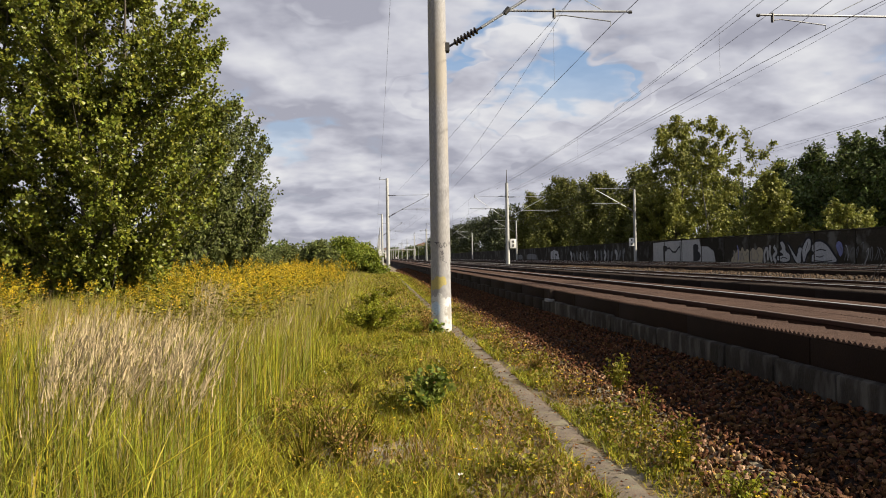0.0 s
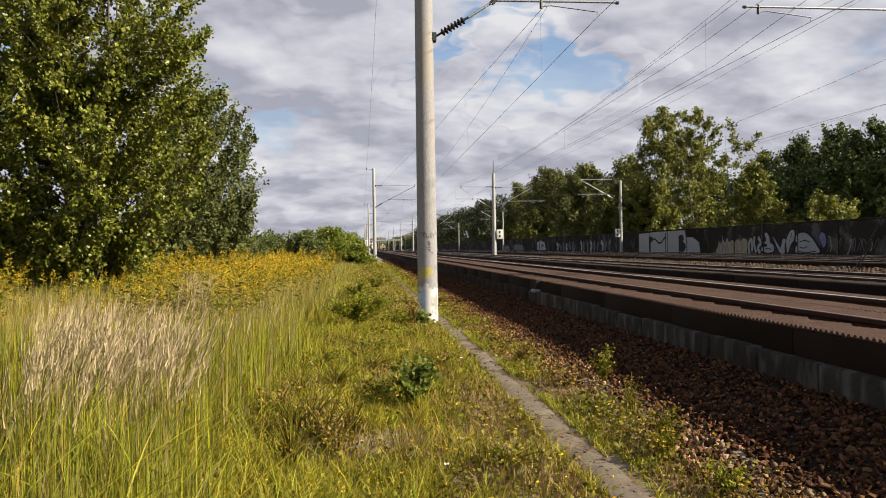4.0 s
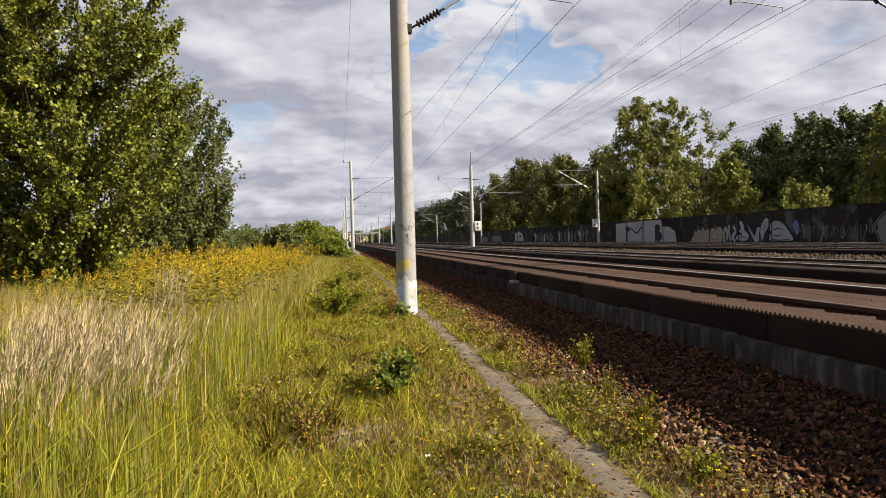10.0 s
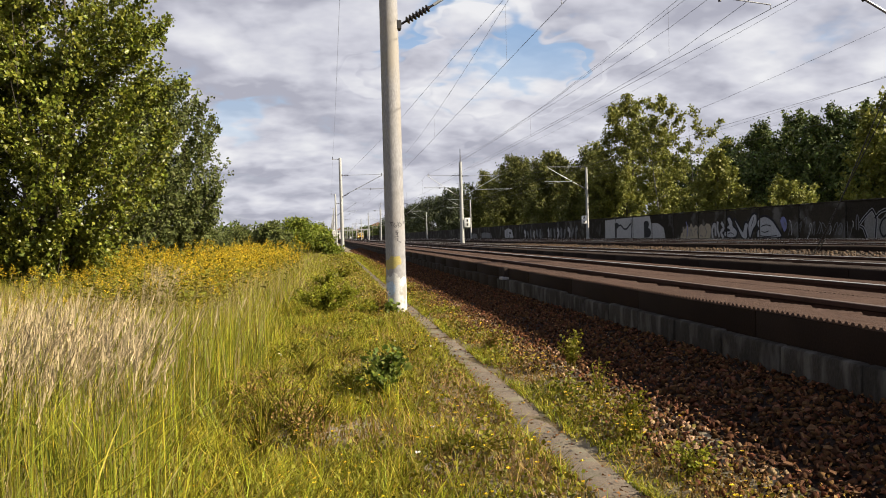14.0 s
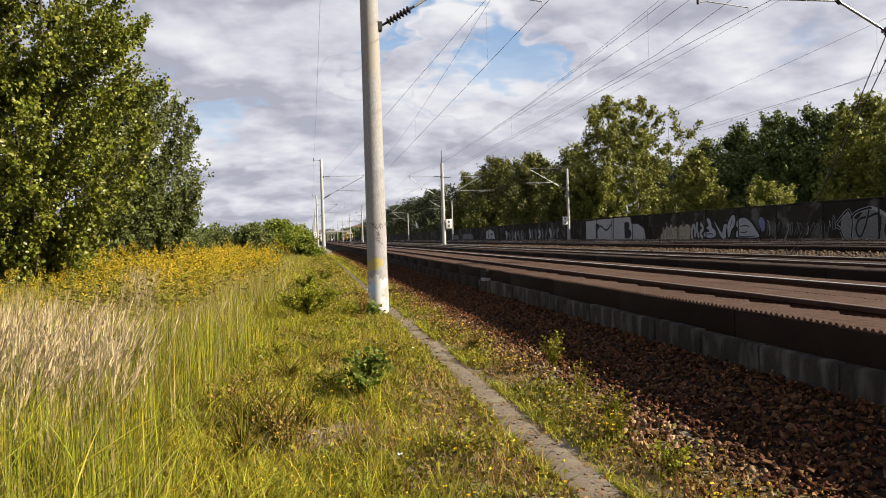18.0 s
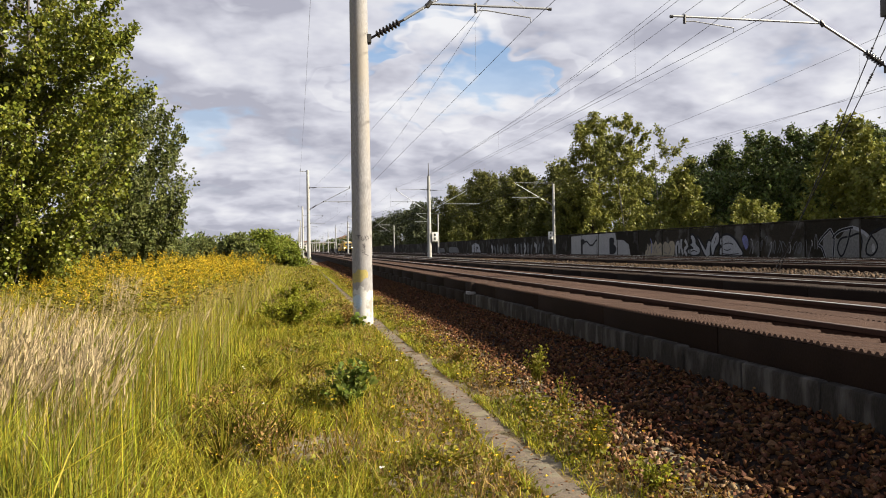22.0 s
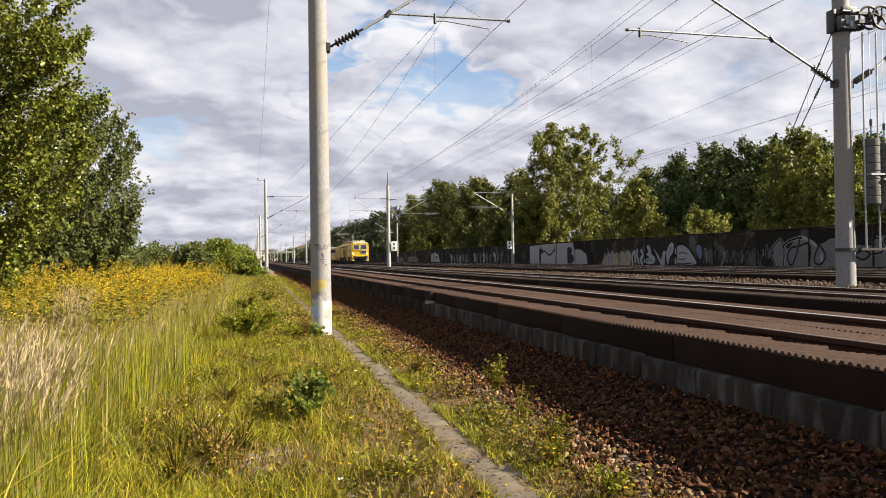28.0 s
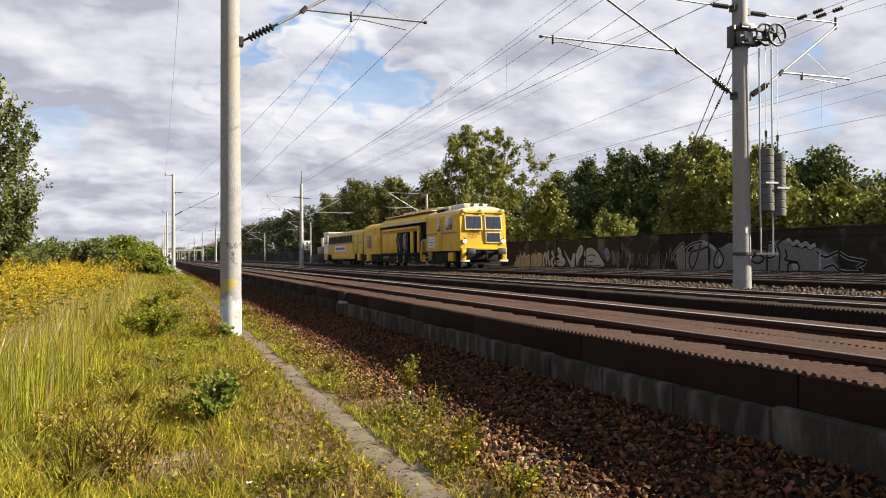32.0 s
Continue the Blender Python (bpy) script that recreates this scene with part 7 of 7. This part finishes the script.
    part("coupler", S().box(-.12, -.5, .86, .12, .05, 1.06, .03).tube([(0, -.45, .9), (0, -.5, .55)], .04, 8), UNDER, t)
    for x in (-1.28, 1.28):
        part("corner_bracket", S().box(x - .14, -.14, .50, x + .14, .10, 1.16, .03), YELLOW, t, "yellow corner bracket")
    part("front_lip", S().box(-1.44, -.13, 1.10, 1.44, .0, 1.22, .02), YELLOW, t, "yellow front lip")
    part("rail_guard", S().box(-.95, -.16, .22, .95, -.08, .34, .01), UNDER, t, "dark rail guard")
    # roof gear
    part("cab_roof", S().prism([(-1.42, 3.34), (-1.38, 3.46), (-1.03, 3.61), (-.5, 3.70), (.5, 3.70), (1.03, 3.61), (1.38, 3.46), (1.42, 3.34)], "y", .16, 6.0), ROOFW, t, "pale cab roof", 25)
    part("roof_unit", S().box(-.9, .9, 3.60, .9, 3.2, 3.92, .1), ROOFW, t, "pale air-conditioning unit")
    part("roof_vent", S().box(-.75, 1.3, 3.91, -.1, 2.0, 3.97, .02), UNDER, t, "dark roof vent")
    part("roof_vent", S().box(.15, 1.6, 3.91, .75, 2.6, 3.97, .02), UNDER, t, "dark roof vent")
    part("roof_hatch", S().box(-1.2, 3.5, 3.50, -.7, 4.8, 3.72, .03), UNDER, t, "dark roof hatch")
    for x in (-.55, 0, .55):
        part("roof_lamp", S().tube([(x, .52, 3.78), (x, .35, 3.78)], [.1, .12], 14).box(x - .03, .45, 3.6, x + .03, .52, 3.75), RUBBER, t, "dark roof lamp")
    part("roof_grille", S().box(-.9, 3.4, 3.60, .9, 5.6, 3.90, .06), CREAM, t)
    # side: door, window, band
    for s in (-1, 1):
        X = s * 1.505
        part("cab_side_window", S().box(X - .012, 1.25, 2.35, X + .012, 2.35, 3.10, .004), GLASS, body, "dark side window")
        part("side_window_frame", S().box(X - .009, 1.17, 2.27, X + .009, 2.43, 3.18, .004), CREAM, body)
        d = part("cab_door", S().box(X - .015, 3.1, 1.1, X + .015, 3.95, 3.2, .004), YELLOW, body, "yellow cab door")
        part("door_window", S().box(X - .02, 3.25, 2.3, X + .02, 3.8, 3.05, .004), GLASS, d)
        part("door_rail", S().tube([(X + s * .06, 3.02, 1.2), (X + s * .06, 3.02, 2.9)], .018, 6), ROOFW, d)
        part("band", S().box(X - .008, .45, 2.10, X + .008, 6.0, 2.20), BROWN, body, "brown band", None)
        part("notice_plate", S().box(X - .012, 4.35, 1.30, X + .012, 5.55, 1.98), SIGN, body, "white notice plate", None)
        for k in range(3):
            part("notice_line", S().box(X - .016, 4.5, 1.43 + k * .17, X + .016, 5.4, 1.48 + k * .17), P_GREY, body, "grey line of small writing", None)
    # the long machinery bay: roof on posts over open works
    roofp = [(-1.5, 3.05), (-1.5, 3.25), (-1.36, 3.42), (-.95, 3.66), (-.5, 3.78), (.5, 3.78), (.95, 3.66), (1.36, 3.42), (1.5, 3.25), (1.5, 3.05)]
    part("bay_roof", S().prism(roofp, "y", 6.0, 17.4), YELLOW, t, "yellow bay roof", 25)
    part("roof_walk", S().box(-1.15, 6.0, 3.74, -.4, 17.0, 3.82, .02), CREAM, t, "cream roof edge")
    part("roof_duct", S().prism([(-.7, 3.7), (-.6, 4.02), (.6, 4.02), (.7, 3.7)], "y", 6.2, 14.0), CREAM, t, "cream roof duct")
    rail = S()
    for k in range(12):
        rail.tube([(-1.2, 6.4 + k * .95, 3.7), (-1.2, 6.4 + k * .95, 4.1)], .015, 5)
    rail.tube([(-1.2, 6.4, 4.1), (-1.2, 16.9, 4.1)], .015, 5).tube([(-1.2, 6.4, 3.92), (-1.2, 16.9, 3.92)], .012, 5)
    part("roof_rail", rail, BROWN, t)
    part("gutter", S().box(-1.57, 5.9, 3.03, -1.44, 17.5, 3.20).box(1.44, 5.9, 3.03, 1.57, 17.5, 3.20), CREAM, t, "cream gutter", None)
    # a solid near-black block stands for the shaded depth of the bay
    part("bay_core", S().box(-1.15, 6.0, .5, 1.15, 17.2, 3.05, .03), UNDER, t, "dark block filling the shaded bay")
    # added blocks make the shaded space under the floor dark
    for y0, y1 in ((.9, 6.0), (6.0, 17.3), (17.4, 25.0), (28.6, 34.6), (38.2, 47.0)):
        part("underfloor_box", S().box(-1.32, y0, .30, 1.32, y1, 1.02, .04), UNDER, t, "dark block filling the shaded space under the floor")
    for y0, y1, z0, z1 in ((7.9, 8.35, 1.0, 2.5), (9.3, 9.9, 1.0, 2.5), (13.2, 15.4, 1.0, 2.5), (15.46, 17.35, 1.0, 2.5)):
        for s in (-1, 1):
            part("bay_panel", S().box(s * 1.33 - .06, y0, z0, s * 1.33 + .06, y1, z1, .025), YELLOW, t)
    for s in (-1, 1):
        part("upper_beam", S().box(s * 1.33 - .08, 7.9, 2.5, s * 1.33 + .08, 17.35, 2.86, .03), YELLOW, t)
        part("lower_beam", S().box(s * 1.36 - .08, 6.0, .84, s * 1.36 + .08, 17.4, 1.0, .03), YELLOW if s > 0 else UNDER, t)
        part("beam_rail", S().tube([(s * 1.46, 8.2, 2.66), (s * 1.46, 16.9, 2.66)], .025, 6), BROWN, t)
        for y0, y1 in ((6.2, 7.0), (7.1, 7.7)):
            part("bay_locker", S().box(s * 1.36 - .06, y0, 1.02, s * 1.36 + .06, y1, 1.9 if y0 < 7 else 2.3, .02), BROWN if y0 < 7 else UNDER, t)
    r = random.Random(12)
    for k in range(4):
        y = 10.7 + k * .72
        u = part("tamping_unit", S().box(-1.30, y, .9, -1.1, y + .5, 2.45, .04), UNDER, t, "dark tamping unit with hydraulic cylinders")
        part("hydraulic_cylinder", S().tube([(-1.30, y + .15, 2.4), (-1.33, y + .1, 1.5)], .06, 10).tube([(-1.33, y + .1, 1.5), (-1.35, y + .08, .6)], .028, 8), GALV if k == 1 else RUBBER, u)
        part("tine_arm", S().box(-1.38, y + .1, .25, -1.30, y + .25, 1.1), BROWN if k % 2 else UNDER, u, smooth=None)
        part("hose", S().tube([(-1.32, y + .3, 2.4), (-1.40, y + .38, 2.0), (-1.32, y + .42, 1.3)], .03, 6), RUBBER, u)
    part("lifting_unit", S().box(-1.4, 6.7, .35, -1.0, 7.5, 1.7, .05).tube([(-1.46, 7.0, 1.8), (-1.46, 7.2, .5)], .09, 10), YELLOW, t, "yellow lifting and lining unit")
    # main frame
    part("main_frame", S().box(-1.2, .3, .62, 1.2, 38.0, .95, .04), UNDER, t, "dark main frame")
    # second section: closed rear body with a row of windows, then a low tail
    rear = [(-1.46, 1.0), (-1.46, 2.75), (-1.3, 2.98), (-.8, 3.15), (.8, 3.15), (1.3, 2.98), (1.46, 2.75), (1.46, 1.0)]
    eng = [(-1.48, .95), (-1.48, 3.05), (-1.34, 3.28), (-.9, 3.5), (.9, 3.5), (1.34, 3.28), (1.48, 3.05), (1.48, .95)]
    part("engine_house", S().prism(eng, "y", 17.4, 22.6), YELLOW, t, "yellow engine house", 25)
    b2 = part("rear_body", S().prism(rear, "y", 22.9, 37.6), YELLOW, t, "yellow rear body", 25)
    for s in (-1, 1):
        for y in (22.65, 22.95, 26.6, 37.3):
            part("corner_post", S().box(s * 1.475 - .02, y, 1.0, s * 1.475 + .02, y + .16, 2.9, .005), BROWN, t, "brown corner post")
        part("rear_upper_band", S().box(s * 1.475 - .012, 26.9, 2.02, s * 1.475 + .012, 37.3, 2.10), BROWN, t, smooth=None)
    part("rear_roof_edge", S().box(-1.40, 22.9, 2.86, -1.2, 37.6, 3.06, .03).box(-1.0, 22.9, 3.12, 1.0, 37.6, 3.2, .03), CREAM, t, "cream roof edge")
    for s in (-1, 1):
        X = s * 1.47
        for k in range(9):
            y = 27.2 + k * 1.13
            part("rear_window", S().box(X - .014, y, 2.10, X + .014, y + .98, 2.76, .004), UNDER, b2, "dark side opening")
        part("rear_door", S().box(X - .014, 24.9, 1.1, X + .014, 25.9, 2.7, .004), BROWN, b2, "brown-framed door")
        part("rear_door_panel", S().box(X - .018, 25.0, 1.2, X + .018, 25.8, 2.6, .004), YELLOW, b2)
        part("brown_band", S().box(X - .010, 22.9, 1.98, X + .010, 37.6, 2.06), BROWN, b2, "brown band", None)
        pl = part("lettering_panel", S().box(X - .016, 29.6, 1.28, X + .016, 34.4, 1.82), SIGN, b2, "white panel", None)
        part("lettering_bar", S().box(X - .020, 30.0, 1.44, X + .020, 34.0, 1.66), P_BLUE, pl, "blue line of lettering", None)
        for y in (17.6, 20.0):
            part("engine_louvre", S().box(s * 1.485 - .012, y + .2, 1.5, s * 1.485 + .012, y + 1.6, 2.5, .004), BROWN if y > 19 else YELLOW, t)
        part("side_skirt", S().box(s * 1.42 - .04, 26.2, .55, s * 1.42 + .04, 36.0, 1.02, .02), YELLOW, t)
    # tail: low wagon with a crane cab
    part("tail_frame", S().box(-1.2, 38.2, .7, 1.2, 47.0, 1.1, .04), UNDER, t)
    c = part("tail_cab", S().prism([(38.6, 1.1), (38.6, 2.2), (39.1, 3.15), (40.9, 3.15), (41.1, 1.1)], "x", -1.25, 1.25), ROOFW, t, "pale tail cab", 25)
    part("tail_cab_window", S().box(-1.27, 39.3, 2.15, -1.24, 40.7, 2.95, .004), GLASS, c)
    part("tail_cab_roof", S().box(-1.25, 38.9, 3.15, 1.25, 41.3, 3.42, .06), ROOFW, c, "white cab roof")
    part("jib", S().box(-.2, 41.0, 1.6, .2, 46.6, 1.95, .04).box(-.25, 41.2, 1.1, .25, 41.8, 3.2, .05), YELLOW, t, "yellow jib")
    part("tail_load", S().box(-1.1, 42.2, 1.1, 1.1, 45.6, 1.9, .05), BROWN, t, "brown equipment box")
    part("tail_screen", S().box(-1.2, 45.9, 1.1, 1.2, 46.2, 2.4, .04), UNDER, t, "dark end wall")
    part("tail_mast", S().box(-1.1, 42.6, 1.9, -.7, 43.2, 2.9, .05), ROOFW, t, "pale equipment box")
    # gear hung below the floor
    for s in (-1, 1):
        X = s * 1.36
        for y, w, z0, z1, m, nm, lb in ((1.2, .9, .42, .95, YELLOW, "tool_box", "yellow tool box"), (5.1, .7, .45, 1.0, BROWN, "battery_box", "brown battery box"), (20.6, 1.3, .40, .96, YELLOW, "tool_box", "yellow tool box"), (22.4, .5, .5, 1.0, UNDER, "valve_box", ""), (24.2, 1.0, .42, .98, YELLOW, "tool_box", "yellow tool box"), (30.0, 1.6, .35, .6, UNDER, "valve_box", ""), (38.6, 1.2, .45, 1.05, YELLOW, "tool_box", "yellow tool box")):
            b = part(nm, S().box(X - .1, y, z0, X + .1, y + w, z1, .02), m, t, lb)
            part("latch", S().box(X + s * .1 - .012, y + w * .45, z1 - .14, X + s * .1 + .012, y + w * .55, z1 - .06), GALV, b, "steel latch", None)
        for y in (5.95, 8.9, 12.9, 21.9, 37.8):
            for k in range(3):
                part("step_rung", S().box(X - .05, y, .38 + k * .27, X + .12 * s + .05, y + .42, .41 + k * .27), GALV if k else ROOFW, t, "steel step", None)
        part("air_tank", S().tube([(s * 1.2, 15.2, .62), (s * 1.2, 17.0, .62)], .2, 14), RUBBER, t, "dark air tank")
        for k in range(6):
            y = 10.4 + k * .52
            part("pipe_run", S().tube([(X, y, 1.1), (X + s * .05, y + .1, 1.6), (X, y + .16, 2.45)], .022, 6), (RUBBER, GALV, BROWN)[k % 3], t)
        part("hand_rail", S().tube([(s * 1.55, 17.6, 1.2), (s * 1.58, 17.6, 2.2), (s * 1.58, 22.3, 2.2), (s * 1.55, 22.3, 1.2)], .016, 6), CREAM, t)
    # running gear
    wheel_me = S().tube([(-.07, 0, 0), (-.06, 0, 0), (.05, 0, 0), (.06, 0, 0), (.065, 0, 0)], [.30, .42, .42, .46, .44], 28).mesh("wheel", 30)
    hub = S().tube([(-.09, 0, 0), (.07, 0, 0)], .10, 14).mesh("hub", 30)
    for yb in (3.2, 19.0, 27.0, 36.2, 44.5):
        bg = part("bogie", S().box(-1.15, yb - 1.35, .40, -.98, yb + 1.35, .72, .04).box(.98, yb - 1.35, .40, 1.15, yb + 1.35, .72, .04).box(-1.1, yb - .25, .42, 1.1, yb + .25, .7, .04), UNDER, t, "dark bogie")
        for dy in (-.9, .9):
            for s in (-1, 1):
                w = part("wheel", wheel_me, UNDER, bg)
                w.matrix_basis = pose(s * .76, yb + dy, .42, 0, 0, 0 if s < 0 else 180)
                part("axle_box", S().box(s * 1.07 - .12, yb + dy - .16, .30, s * 1.07 + .12, yb + dy + .16, .56, .03), UNDER, bg)
    wheel_me.materials.append(UNDER) if not wheel_me.materials else None
    return t


train = make_train()

# ---------------------------------------------------------------- far end of the line
def far_things():
    r = random.Random(4)
    for k, (x, y, w, d, h) in enumerate(((-26, 640, 26, 16, 6), (12, 760, 18, 16, 9), (30, 820, 24, 14, 8), (-70, 700, 40, 18, 6), (44, 700, 16, 14, 12), (75, 760, 30, 14, 9))):
        b = thing("far_building", x, y, 0, "pale low building far along the line", "building", "far buildings")
        part("wall", Shape().box(-w / 2, 0, 0, w / 2, d, h), HOUSE_W, b, smooth=None)
        part("roof", Shape().prism([(-w / 2 - .6, h + .003), (0, h + 3.2), (w / 2 + .6, h + .003)], "y", -.6, d + .6), ROOF_R, b, "brown tiled roof", None)
        for i in range(int(w / 4)):
            for j in range(int(h / 3)):
                part("window", Shape().box(-w / 2 + 1.2 + i * 4, -.05, 1 + j * 3, -w / 2 + 2.8 + i * 4, .05, 2.4 + j * 3), GLASS, b, smooth=None)
    g = thing("signal_gantry", 5, 520, 0, "pale steel gantry across the tracks far away", "gantry")
    for x in (-6, 22):
        part("leg", Shape().box(x - .25, -.25, 0, x + .25, .25, 7.2), MAST_FAR, g, smooth=None)
    part("beam", Shape().box(-6, -.3, 6.6, 22, .3, 7.3), MAST_FAR, g, smooth=None)
    for k in range(7):
        x, y = -8 - 24 * k + r.uniform(-8, 8), 230 + r.uniform(-30, 60) + k * 8
        tree("far_tree", x - 14, y, r.uniform(6, 9), 7, LEAF_DARK, BARK, 1200, .9, "dark tree in the far treeline", "tree", "far treeline", .25, .04, 30, 200 + k, "dome", .22, 2)
    for k in range(12):
        x = -150 - 40 * k
        tree("far_tree", x, 300 + r.uniform(-40, 60), r.uniform(8, 12), 14, LEAF_DARK, BARK, 900, 2.2, "dark tree in the far treeline", "tree", "far treeline", .3, .04, 30, 230 + k, "dome", .22, 2)
    for k, (x, y, h) in enumerate(((8, 650, 10), (20, 620, 11), (33, 560, 12), (26, 600, 11), (-6, 560, 6), (42, 520, 13))):
        tree("far_tree", x + 8, y, h, h * .62, LEAF_DARK, BARK, 2500, 1.1, "dark tree at the far end of the line", "tree", "far treeline", .3, .04, 30, 260 + k, "dome", .2, 2)


far_things()


def motions():
    rows = []
    for i in range(33):
        rows.append((float(i), pose(TRACK_C, 39.4 + 21.4 * (32 - i), RAIL_Z2 + .004)))
    walk(train, rows)


motions()
